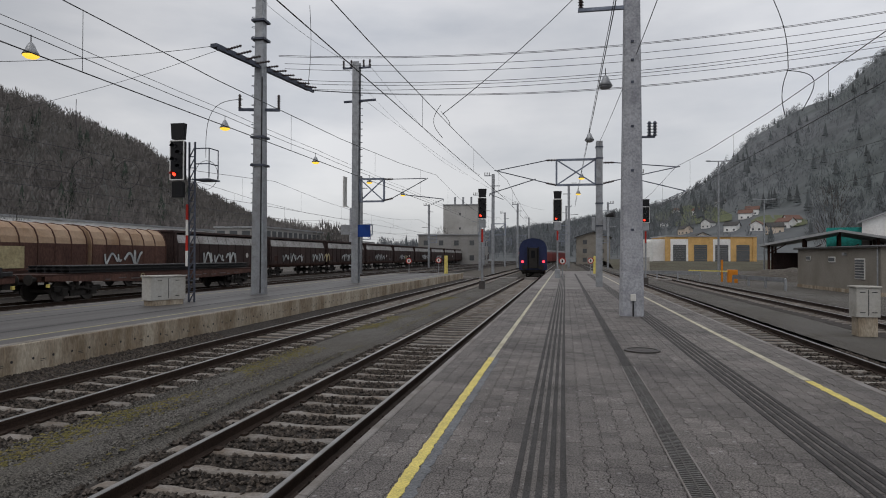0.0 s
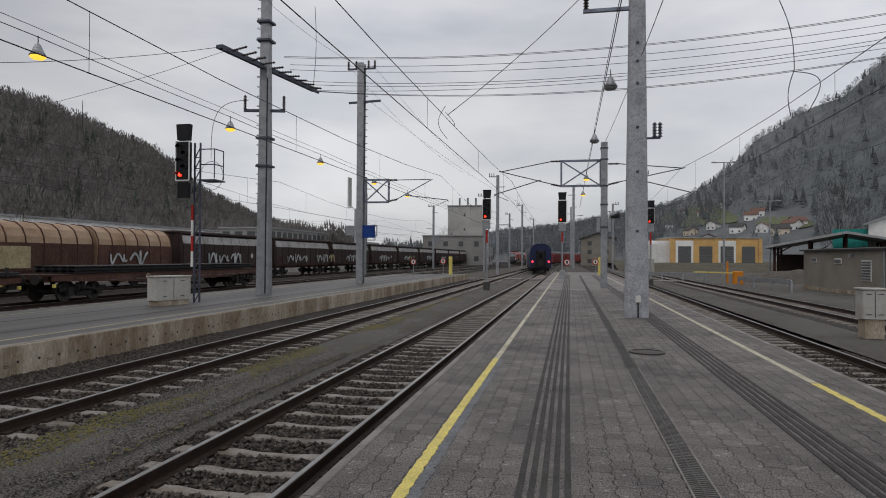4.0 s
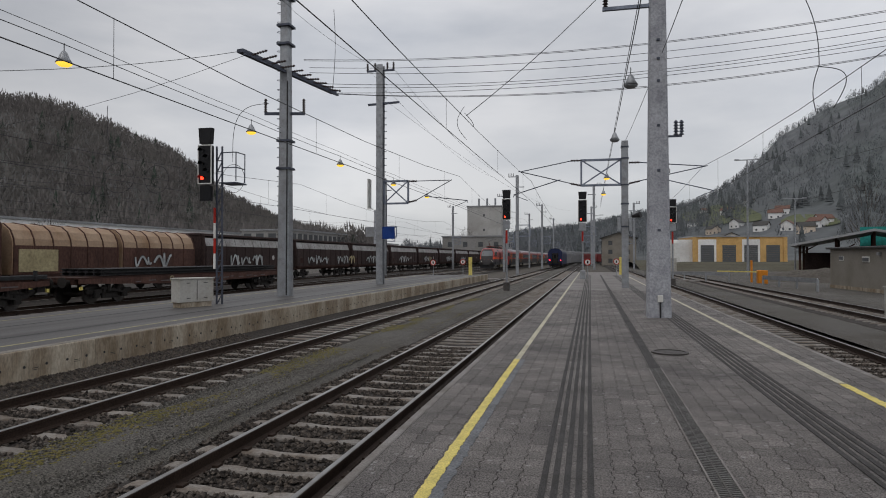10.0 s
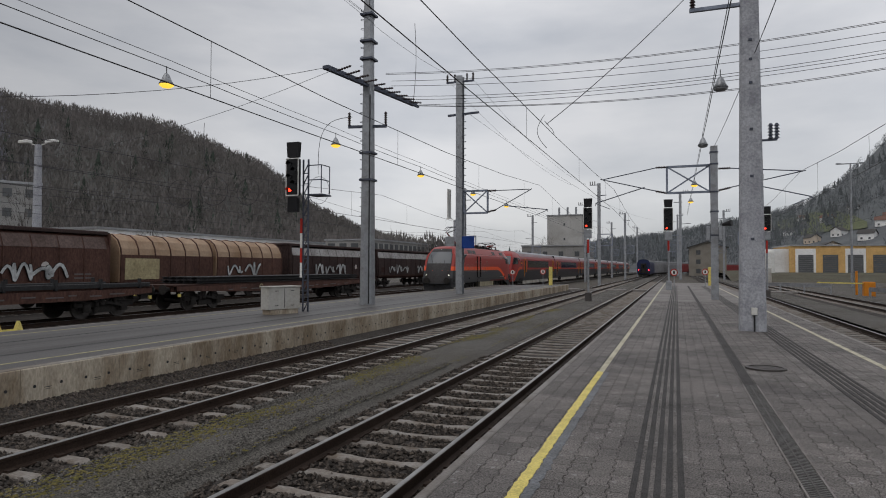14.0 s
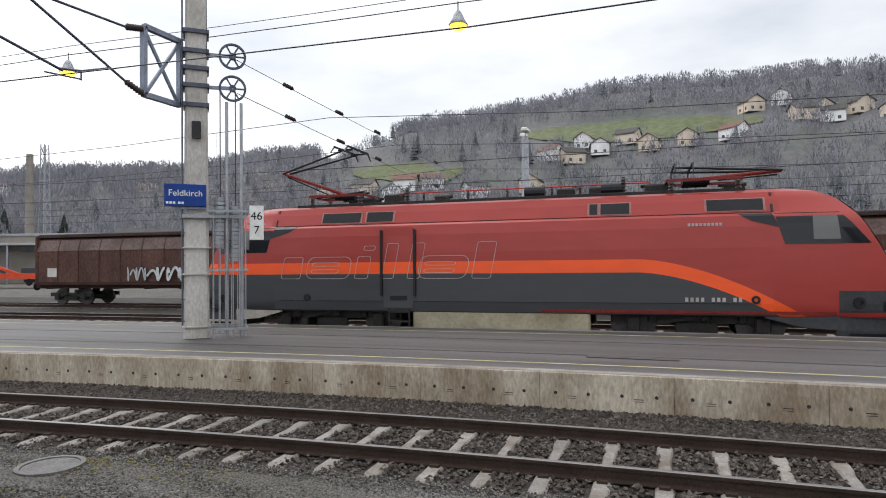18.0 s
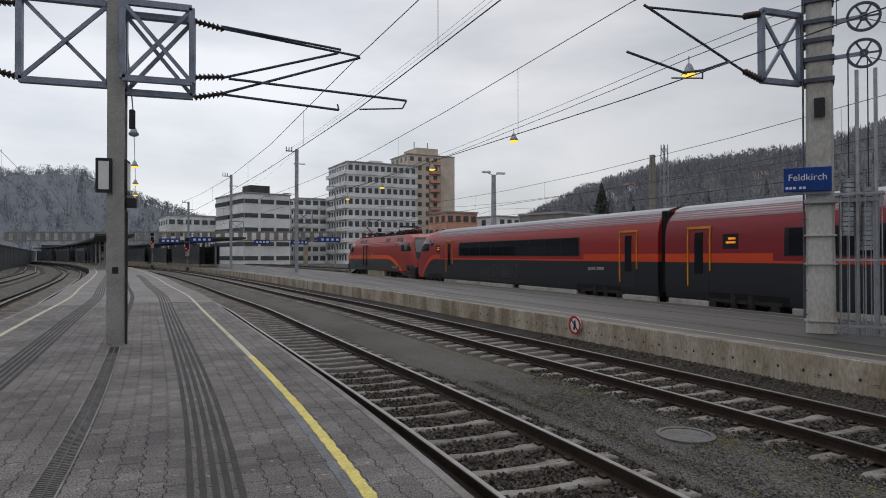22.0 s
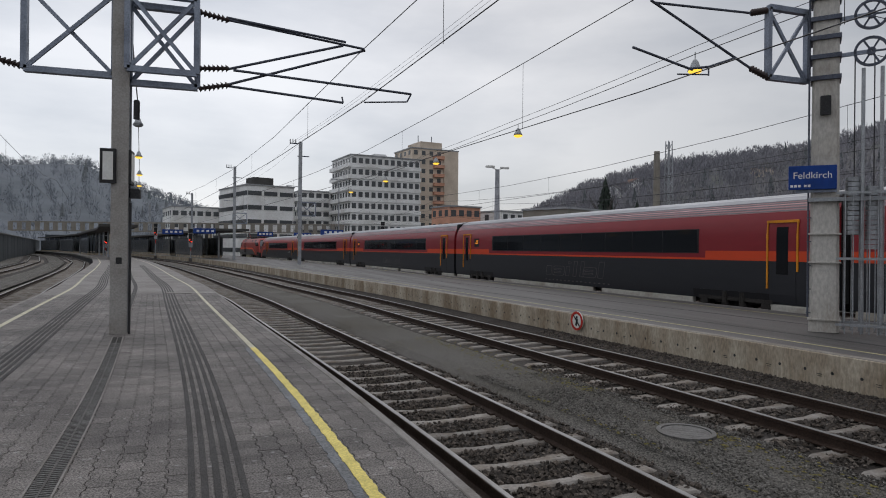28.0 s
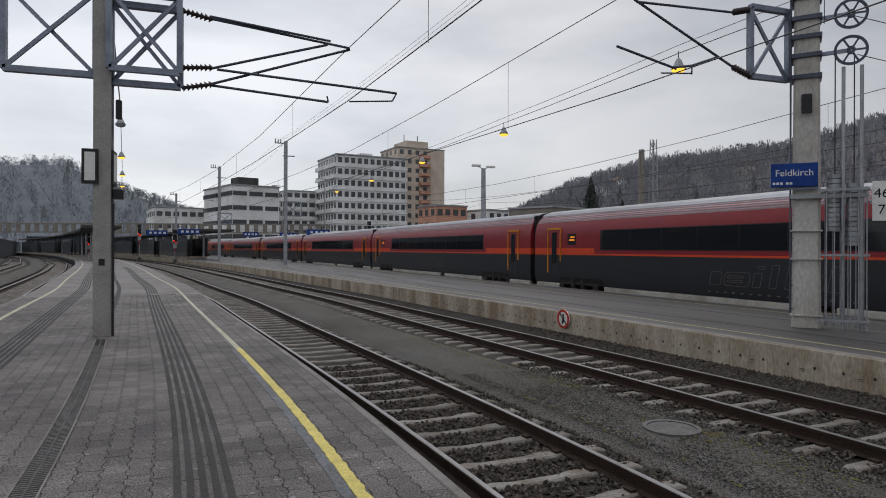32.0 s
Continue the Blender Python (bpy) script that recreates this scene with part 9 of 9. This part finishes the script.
part("glass_wall", MB().box(-8.8, -2, 7.4, 7.5, 0.4, 4.2), M["far_glass"], hl, "dark glazed wall")
for k in range(6):
    part("glazing_bar", MB().box(-8.8, -2, 7.48, 7.56, 0.6 + k * 0.65, 0.68 + k * 0.65), M["galv"], hl, "pale glazing bar")
cb = thing("container", pose(-26, -120, -0.9, 0, 0, 20), "blue steel container standing beside the yard tracks", "container")
part("box", MB().box(-3, 3, -1.2, 1.2, 0, 2.6, 0.04), M["graffiti_blue"], cb, "blue steel walls")
cb2 = thing("container", pose(-56.5, -103.5, -0.9, 0, 0, -79), "blue steel container behind the orange wagons", "container")
part("box", MB().box(-6, 6, -1.2, 1.2, 0.6, 4.3, 0.04), M["sign_blue"], cb2, "blue steel walls")
for k in range(20):
    part("corrugation", MB().box(-5.8 + k * 0.6, -5.65 + k * 0.6, 1.2, 1.23, 0.8, 4.1), M["sign_blue"], cb2)
part("feet", MB().box(-5.8, 5.8, -1.0, 1.0, 0, 0.6), M["bogie"], cb2, "dark underframe")
M["orange_red"] = surface("orange_red", (0.62, 0.075, 0.030), 0.5, 0, 0.2, 8, 0.8, 0.05, (0.7, 0.62, 0.6), 0.5)


def car_carrier(x, y, rot, raised, lab):
    """A low two-deck wagon for motor cars: side beams, posts, an upper deck that slopes or arches."""
    r = thing("car_carrier_wagon", pose(x, y, RAIL_Z, 0, 0, rot), lab, "goods wagon", "car carrier wagons")
    deck = [(-7.2, 1.3), (-4.4, 2.6), (-1.5, 3.35), (6.8, 3.35)] if raised else [(-7.2, 1.25), (-1.0, 1.3), (3.6, 2.7), (7.2, 2.85)]
    for e in (-1, 1):
        part("side_beam", MB().box(-7.4, 7.4, e * 1.3 - 0.06, e * 1.3 + 0.06, 0.85, 1.35, 0.02), M["orange_red"], r, "orange-red side beam")
        up = MB()
        for a, c in zip(deck, deck[1:]):
            up.bar((a[0], e * 1.3, a[1]), (c[0], e * 1.3, c[1]), 0.14, 0.36)
        part("upper_beam", up, M["orange_red"], r, "orange-red upper deck beam")
        for q in (-6.6, -3.8, -0.9, 2.0, 4.8, 6.6):
            z = float(np.interp(q, [d[0] for d in deck], [d[1] for d in deck]))
            if z > 1.7:
                part("post", MB().box(q - 0.07, q + 0.07, e * 1.3 - 0.08, e * 1.3 + 0.08, 1.3, z), M["orange_red"], r)
        part("handrail", MB().bar((2.0, e * 1.3, deck[-1][1] + 0.7), (6.8, e * 1.3, deck[-1][1] + 0.7), 0.05, 0.05), M["orange_red"], r, "thin orange handrail")
        for q in (2.0, 4.4, 6.8):
            part("rail_post", MB().bar((q, e * 1.3, deck[-1][1]), (q, e * 1.3, deck[-1][1] + 0.7), 0.05, 0.05), M["orange_red"], r)
    for q in ((-7.3, 6.9) if raised else (-7.3,)):
        part("end_post", MB().box(q - 0.12, q + 0.12, -1.42, -1.28, 0.6, 2.9), M["yellow"], r, "yellow end post")
        part("end_post", MB().box(q - 0.12, q + 0.12, 1.28, 1.42, 0.6, 2.9), M["yellow"], r, "yellow end post")
    part("lower_deck", MB().box(-7.4, 7.4, -1.25, 1.25, 1.0, 1.1), M["bogie"], r, "dark lower deck")
    for q in (-5.2, 5.2):
        w = MB()
        for d in (-0.9, 0.9):
            for e in (-1, 1):
                w.cyl((q + d, e * 0.68, 0.42), (q + d, e * 0.80, 0.42), 0.42, n=16)
        w.box(q - 1.4, q + 1.4, -1.0, 1.0, 0.4, 0.75)
        part("bogie", w, M["bogie"], r, "dark running gear")
    return r


for k, up, lb in ((15.4, False, "orange-red car carrier wagon with a sloping upper deck"), (-0.4, True, "orange-red car carrier wagon with an arched upper deck"), (-16.2, False, "orange-red car carrier wagon with a sloping upper deck")):
    car_carrier(-50 + 0.19 * k, -94 - k, -79, up, lb)

ch = thing("chimney", pose(-92, -127, -0.9), "slim tall grey brick chimney", "chimney")
part("stack", MB().cyl((0, 0, 0), (0, 0, 26.0), 0.95, 0.66, n=16), M["hut_grey"], ch, "weathered grey stack")
part("rim", MB().cyl((0, 0, 23.6), (0, 0, 24.0), 0.82, n=16), M["hut_grey"], ch, "rim")
lt = thing("lattice_tower", pose(-95.3, -127, -0.9), "thin steel lattice tower", "tower")
for sx in (-1, 1):
    for sy in (-1, 1):
        part("leg", MB().bar((sx * 0.95, sy * 0.95, 0), (sx * 0.5, sy * 0.5, 28.6), 0.2, 0.2), M["galv"], lt, "steel leg")
for k in range(13):
    z, w = k * 2.18, 0.95 - 0.45 * k / 13
    b = MB()
    b.bar((-w, -w, z), (w, -w, z + 2.0), 0.15, 0.15)
    b.bar((w, w, z), (-w, w, z + 2.0), 0.08, 0.08)
    b.bar((-w, w, z), (-w, -w, z + 2.0), 0.08, 0.08)
    b.bar((w, -w, z), (w, w, z + 2.0), 0.08, 0.08)
    part("brace", b, M["galv"], lt, "steel brace")

# long dark wall beside the outer tracks
M["slate_blue"] = surface("slate_blue", (0.040, 0.048, 0.056), 0.7, 0, 0.2, 4, 0.3, 0.1, stretch=(1, 1, 0.3))
wl2 = thing("retaining_wall", Matrix(), "long dark blue-grey panelled wall beside the outer tracks", "wall")
for i in range(21):
    f0, f1 = i / 14, (i + 1) / 14
    a, c = (31 + 26 * f0, -96 - 110 * f0), (31 + 26 * f1 - 0.1, -96 - 110 * f1 + 0.4)
    part("panel", MB().bar((a[0], a[1], 1.1), (c[0], c[1], 1.1), 0.25, 4.2), M["slate_blue"], wl2)
    part("wall_cap", MB().bar((a[0], a[1], 3.3), (c[0], c[1], 3.3), 0.6, 0.22), M["roof_dark"], wl2, "dark wall cap")

for i in range(8):
    a, c = (62 - 6 * i, -238 - 4 * i), (56.1 - 6 * i, -242 - 4 * i)
    part("panel", MB().bar((a[0], a[1], 2.2), (c[0], c[1], 2.2), 0.3, 6.2), M["slate_blue"], wl2)

# ---- houses on the slopes ----
def on_hill(rows, table, az, f, step):
    """A point on a hill's surface at a heading and a share of its slope."""
    fr = [0, 0.06, 0.14, 0.24, 0.35, 0.47, 0.6, 0.72, 0.83, 0.92, 1.0, 1.12, 1.3]
    i = (az - table[0][0]) / step
    i0 = max(0, min(len(rows) - 2, int(i)))
    u = i - i0
    k = max(0, min(len(fr) - 2, int(np.searchsorted(fr, f) - 1)))
    v = (f - fr[k]) / (fr[k + 1] - fr[k])
    a, b, c, d = (Vector(p) for p in (rows[i0][k], rows[i0][k + 1], rows[i0 + 1][k], rows[i0 + 1][k + 1]))
    return (a * (1 - v) + b * v) * (1 - u) + (c * (1 - v) + d * v) * u


def at_height(rows, table, az, el, step):
    """The share of a slope at which it stands el degrees above the eye."""
    lo, hi = 0.02, 1.0
    for _ in range(24):
        f = (lo + hi) / 2
        p = on_hill(rows, table, az, f, step)
        if math.degrees(math.atan2(p.z - 1.6, math.hypot(p.x, p.y))) < el:
            lo = f
        else:
            hi = f
    return lo


rnd = random.Random(11)
walls = [M["render_white"], M["render_white"], M["render_beige"], M["render_grey"]]
roofs = [M["roof_tile"], M["roof_dark"], M["roof_dark"]]
kinds = [gable("hill_house", 0, 0, 7.5, 9, 4.8, 2.4, 0, walls[k], roofs[k % 3], lab, 0, 2, "houses on the hillside") for k, lab in
         ((0, "white house with a red tiled roof on the hillside"), (1, "white house with a dark roof on the hillside"), (2, "beige house with a dark roof on the hillside"))]
spots = []
for az, el in [(98.2, 10.0), (97.0, 9.4), (94.6, 10.2), (92.8, 9.5), (101.2, 9.1), (99.4, 8.8), (89.7, 9.7), (86.2, 10.0), (82.7, 12.2), (81.2, 11.0), (80.2, 11.1), (79.3, 10.6), (77.6, 11.0), (84.9, 12.0), (118, 6.3), (114.3, 6.7), (112, 6.8), (115.4, 5.7), (75.3, 10.3), (122, 5.6), (108, 6.0), (103, 6.4), (126, 6.6), (136, 6.2), (146, 5.2), (147.4, 4.6), (66, 5.0)]:
    spots.append((hill_rows, HILL, az, el, 0.5))
for az, el in [(349, 3.6), (350.6, 3.7), (347.3, 4.3), (345.4, 3.2), (344.5, 2.2), (342.5, 2.4), (343.3, 2.0), (344.9, 3.5), (342.1, 2.6), (348.2, 2.5), (346.4, 2.2), (351.6, 2.6), (353, 2.9), (350, 2.0)]:
    spots.append((mount_rows, MOUNT, az, el, 1.0))
for n, (rows, table, az, el, st) in enumerate(spots):
    p = on_hill(rows, table, az, at_height(rows, table, az, el, st), st)
    at = Matrix.Translation(p + Vector((0, 0, -1.2))) @ Matrix.Rotation(rnd.uniform(0, 3.1), 4, "Z")
    if n < 3:
        kinds[n].matrix_basis = at
    else:
        copy_thing(kinds[rnd.randrange(3)], at)

# meadows on the slopes
M["meadow"] = surface("meadow", (0.115, 0.130, 0.070), 0.95, 0, 0.2, 0.3, 0.03, 0.2, (0.85, 0.85, 0.75), 0.5)
MEADOWS = ((hill_rows, HILL, 0.5, 84, 104, 10.3, 12.0), (hill_rows, HILL, 0.5, 109, 119, 7.2, 8.8), (mount_rows, MOUNT, 1.0, 346.4, 352.5, 2.6, 4.3), (mount_rows, MOUNT, 1.0, 341, 345, 2.3, 3.3))
for rows, table, step, a0, a1, e0, e1 in MEADOWS:
    mw = MB()
    n = 20
    gridrows = []
    for i in range(n + 1):
        az = a0 + (a1 - a0) * i / n
        mid, half = (e0 + e1) / 2 + 0.5 * noise.noise((az * 0.4, 2, 9)), (e1 - e0) / 2 * max(0.1, math.sin(math.pi * (i + 0.4) / (n + 0.8))) ** 0.6
        gridrows.append([on_hill(rows, table, az, at_height(rows, table, az, mid + half * (k / 3.5 - 1), step), step) + Vector((0, 0, 0.6)) for k in range(8)])
    mw.grid(gridrows)
    solid("meadow", mw, M["meadow"], "pale green meadow on the slope", "meadow", "structure")

# ---- woods ----
M["bark"] = surface("bark", (0.10, 0.092, 0.085), 0.95, 0, 0.3, 3, 0.3, 0.1, rnd=0.35)
M["conifer"] = surface("conifer", (0.050, 0.064, 0.052), 0.95, 0, 0.3, 3, 0.3, 0.1, rnd=0.3)
# haze is put into this colour, paler and bluer than the near woods
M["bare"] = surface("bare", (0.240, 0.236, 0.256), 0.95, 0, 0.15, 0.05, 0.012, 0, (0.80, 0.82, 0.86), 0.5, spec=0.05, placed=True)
# darker copy of the same wood for the hill end with no haze painted
M["bare_no_haze"] = surface("bare_no_haze", (0.170, 0.156, 0.150), 0.95, 0, 0.15, 0.05, 0.012, 0, (0.80, 0.84, 0.80), 0.5, spec=0.05, placed=True)
# trees of the southern hill, with bluish haze put into their colour
M["south_haze_woods"] = surface("south_haze_woods", (0.225, 0.242, 0.270), 0.95, 0, 0.1, 0.02, 0.006, 0, (0.8, 0.82, 0.82), 0.6, spec=0.05, placed=True)
# mist put into these two forest colours, low in contrast and greyed
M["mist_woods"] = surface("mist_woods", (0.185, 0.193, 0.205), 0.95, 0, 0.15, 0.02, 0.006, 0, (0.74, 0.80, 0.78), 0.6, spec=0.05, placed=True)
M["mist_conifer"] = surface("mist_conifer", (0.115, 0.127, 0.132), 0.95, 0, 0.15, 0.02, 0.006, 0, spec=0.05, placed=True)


def bare_tree(mb, p, h, r0, n):
    """A bare rounded crown: a trunk and many small bunches of twigs."""
    x, y, z = p
    mb.cyl((x, y, z), (x, y, z + h * 0.6), h * 0.014, h * 0.006, n=3, cap=False)
    wide = h * r0.uniform(0.24, 0.36)
    for i in range(n):
        a, t = r0.uniform(0, 6.283), r0.uniform(-1, 1)
        q = math.sqrt(1 - t * t) * r0.uniform(0.5, 1.0)
        cxx, cyy, cz = x + wide * q * math.cos(a), y + wide * q * math.sin(a), z + h * (0.62 + 0.36 * t)
        s = h * r0.uniform(0.09, 0.16)
        k, b = s * r0.uniform(0.10, 0.2), a + r0.uniform(0.9, 2.2)
        out = s * q * 0.7
        mb.add([(cxx + k * math.cos(b), cyy + k * math.sin(b), cz - s * 0.6), (cxx - k * math.cos(b), cyy - k * math.sin(b), cz - s * 0.6), (cxx + out * math.cos(a), cyy + out * math.sin(a), cz + s * 0.5)], [(0, 1, 2)])


def conifer(mb, p, h, r0):
    x, y, z = p
    tiers = 6
    for t in range(tiers):
        zb = z + h * (0.12 + 0.8 * t / tiers)
        zt = zb + h * 0.26
        r = h * 0.20 * (1 - t / tiers) + h * 0.02
        n = 7
        o = r0.uniform(0, 1)
        ring = [(x + r * r0.uniform(0.7, 1.15) * math.cos((i + o) * 6.283 / n), y + r * r0.uniform(0.7, 1.15) * math.sin((i + o) * 6.283 / n), zb - h * 0.03 * r0.random()) for i in range(n)]
        mb.add(ring + [(x, y, min(zt, z + h))], [(i, (i + 1) % n, n) for i in range(n)])


def wood(name, rows, table, step, count, share, lab, seed, h0, h1, clear, mats, spread=(0.05, 1.03), reach=None):
    r0 = random.Random(seed)
    bare, dark = MB(), MB()
    made = 0
    a0, a1 = reach or (table[0][0] + 1, table[-1][0] - 1)
    while made < count:
        az = r0.uniform(a0, a1)
        f = r0.uniform(*spread) if r0.random() < 0.8 else r0.uniform(0.93, 1.03)
        if clear(az, f):
            continue
        p = on_hill(rows, table, az, f, step)
        h = r0.uniform(h0, h1)
        if r0.random() < share(az, f):
            conifer(dark, p, h * 1.05, r0)
        else:
            bare_tree(bare, p, h, r0, 70 if f > 0.85 else 40)
        made += 1
    if bare.v:
        solid(name, bare, mats[0], lab, "woods", "stuff")
    if dark.v:
        solid(name, dark, mats[1], "dark conifers among the bare woods", "woods", "stuff")


def hill_clear(az, f):
    p = on_hill(hill_rows, HILL, az, f, 0.5)
    el = math.degrees(math.atan2(p.z - 1.6, math.hypot(p.x, p.y)))
    if f < 0.9 and any(a0 < az < a1 and e0 - 0.7 < el < e1 for rows, table, step, a0, a1, e0, e1 in MEADOWS):
        return True
    return 74 < az < 122 and 5.5 < el < 11 and noise.noise((az * 0.4, el * 0.9, 5)) > 0.05


wood("woods", hill_rows, HILL, 0.5, 5200, lambda az, f: 0.03, "bare brown winter woods on the near end of the hill, without painted haze", 4, 7, 12, hill_clear, (M["bare_no_haze"], M["conifer"]), reach=(19, 58))
wood("woods", hill_rows, HILL, 0.5, 10500, lambda az, f: 0.03, "bare winter woods covering the hill, greyed by painted haze", 5, 6, 11, hill_clear, (M["bare"], M["mist_conifer"]), reach=(55, 163))
wood("woods", mount_rows, MOUNT, 1.0, 8500, lambda az, f: 0.1, "mixed forest on the mountain flank, mist put into its colours", 6, 9, 15, lambda az, f: (341 < az < 353 and 0.06 < f < 0.20) or (f > 0.6 and noise.noise((az * 0.7, f * 8, 3)) > 0.12), (M["mist_woods"], M["mist_conifer"]))
wood("woods", south_rows, SOUTH, 1.0, 3200, lambda az, f: 0.04, "bare winter forest behind the station, bluish from painted haze", 8, 6, 11, lambda az, f: False, (M["south_haze_woods"], M["mist_woods"]))


def single_tree(x, y, z, h, seed, lab, dark=False):
    r0 = random.Random(seed)
    root = thing("tree", pose(x, y, z), lab, "tree", "trees about the yard")
    t = MB()
    t.cyl((0, 0, 0), (0, 0, h * 0.5), h * 0.022, h * 0.012, n=7)
    for i in range(7):
        a = r0.uniform(0, 6.283)
        z0 = h * r0.uniform(0.2, 0.5)
        t.cyl((0, 0, z0), (math.cos(a) * h * 0.18, math.sin(a) * h * 0.18, z0 + h * 0.3), h * 0.010, h * 0.003, n=5)
    part("trunk", t, M["bark"], root, "tapered trunk with limbs")
    c = MB()
    if dark:
        for k in range(20):
            zb = h * (0.08 + 0.043 * k)
            r = h * 0.21 * (1 - k / 20.5) ** 0.85
            for i in range(20):
                a = i * 6.283 / 20 + r0.uniform(-0.2, 0.2)
                q = r * r0.uniform(0.6, 1.1)
                c.add([(0, 0, zb + h * 0.07), (q * math.cos(a - 0.2), q * math.sin(a - 0.2), zb), (q * 1.1 * math.cos(a), q * 1.1 * math.sin(a), zb - h * 0.03), (q * math.cos(a + 0.2), q * math.sin(a + 0.2), zb)], [(0, 1, 2, 3)])
        part("crown", c, M["conifer"], root, "dark needle crown")
    else:
        for i in range(420):
            a, e = r0.uniform(0, 6.283), r0.uniform(0.25, 1.0)
            rr = h * 0.30 * math.sqrt(max(0, 1 - (2 * e - 1.15) ** 2)) * r0.uniform(0.35, 1.0)
            p = Vector((rr * math.cos(a), rr * math.sin(a), h * e * 0.98))
            d = Vector((math.cos(a) * 0.6, math.sin(a) * 0.6, 1.0)) * h * r0.uniform(0.05, 0.11)
            w = Vector((-math.sin(a), math.cos(a), 0)) * h * 0.003
            c.add([p - w, p + w, p + d], [(0, 1, 2)])
        part("crown", c, M["bark"], root, "bare twig crown")
    return root


for i, (x, y, h) in enumerate(((-84, 62, 13), (-80, 52, 12), (-88, 48, 14), (-92, 74, 13), (-76, 40, 11), (-100, 56, 14), (-70, 70, 9))):
    single_tree(x, y, -0.9, h, 40 + i, "bare birch in front of the grey blocks")
for i, (x, y, h) in enumerate(((-100, -162, 25), (-108, -158, 18), (-84, -160, 12), (-110, -140, 16))):
    single_tree(x, y, -0.9, h, 60 + i, "dark conifer behind the tracks", True)
for i, (x, y, h) in enumerate(((46, 122, 15), (62, 128, 14), (-40, 205, 12))):
    single_tree(x, y, -0.9, h, 70 + i, "bare tree behind the sheds")


# ---- interlocking pavers of the first platform ----
COLS, LONG = 32, 0.20
WIDE = (3.598 + 1.728) / COLS


def paver_shape(phase, left=True, right=True):
    """Wavy-edged stone about its middle; outline first, then a bevelled top."""
    def wave(u):
        u = (u + phase) % 1.0
        return 0.010 * max(-1, min(1, 3.2 * (abs(2 * u - 1) * 2 - 1)))
    us = (0.0, 0.17, 0.33, 0.5, 0.67, 0.83, 1.0)
    g = 0.0032
    out = [(-WIDE / 2 + g + (wave(u) if left else 0), (u - 0.5) * (LONG - 0.0018)) for u in us]
    out += [(WIDE / 2 - g + (wave(u) if right else 0), (u - 0.5) * (LONG - 0.0018)) for u in reversed(us)]
    k = 1 - 0.003 / (WIDE / 2)
    n = len(out)
    v = [(x, y, -0.028) for x, y in out] + [(x, y, -0.0025) for x, y in out] + [(x * k, y * (1 - 0.0016 / (LONG / 2)), 0.0) for x, y in out]
    f = [tuple(range(2 * n, 3 * n))[::-1]]
    for i in range(n):
        j = (i + 1) % n
        f += [(j, i, n + i, n + j), (n + j, n + i, 2 * n + i, 2 * n + j)]
    return v, f


SHAPES = {(p, l, r): paver_shape(0.5 * p, l, r) for p in (0, 1) for l in (True, False) for r in (True, False)}
single = {}
for key, (v, f) in SHAPES.items():
    m = MB()
    m.add(v, f)
    single[key] = m.mesh("paver", M["paver"])
rest_v, rest_f = [], []
rnd = random.Random(77)
for c in range(COLS):
    key = (c % 2, c > 0, c < COLS - 1)
    sv, sf = SHAPES[key]
    for r in range(281):
        y = -24.1 + (r + 0.5 * (c % 2)) * LONG
        x = -1.728 + (c + 0.5) * WIDE + cx(y)
        z = -0.003 * rnd.random()
        if 2.4 <= y < 4.4:
            part("paver", single[key], None, platform, at=Matrix.Translation((x, y, z)))
            continue
        n = len(rest_v)
        rest_v += [(x - cx(y) + cx(y + q) + p, y + q, z + h) for p, q, h in sv]
        rest_f += [tuple(i + n for i in t) for t in sf]
me = bpy.data.meshes.new("paving")
me.from_pydata(rest_v, [], rest_f)
me.materials.append(M["paver"])
tagged(part("paving", me, None, platform, "grey interlocking paving stones"), kind="stuff")

motions()
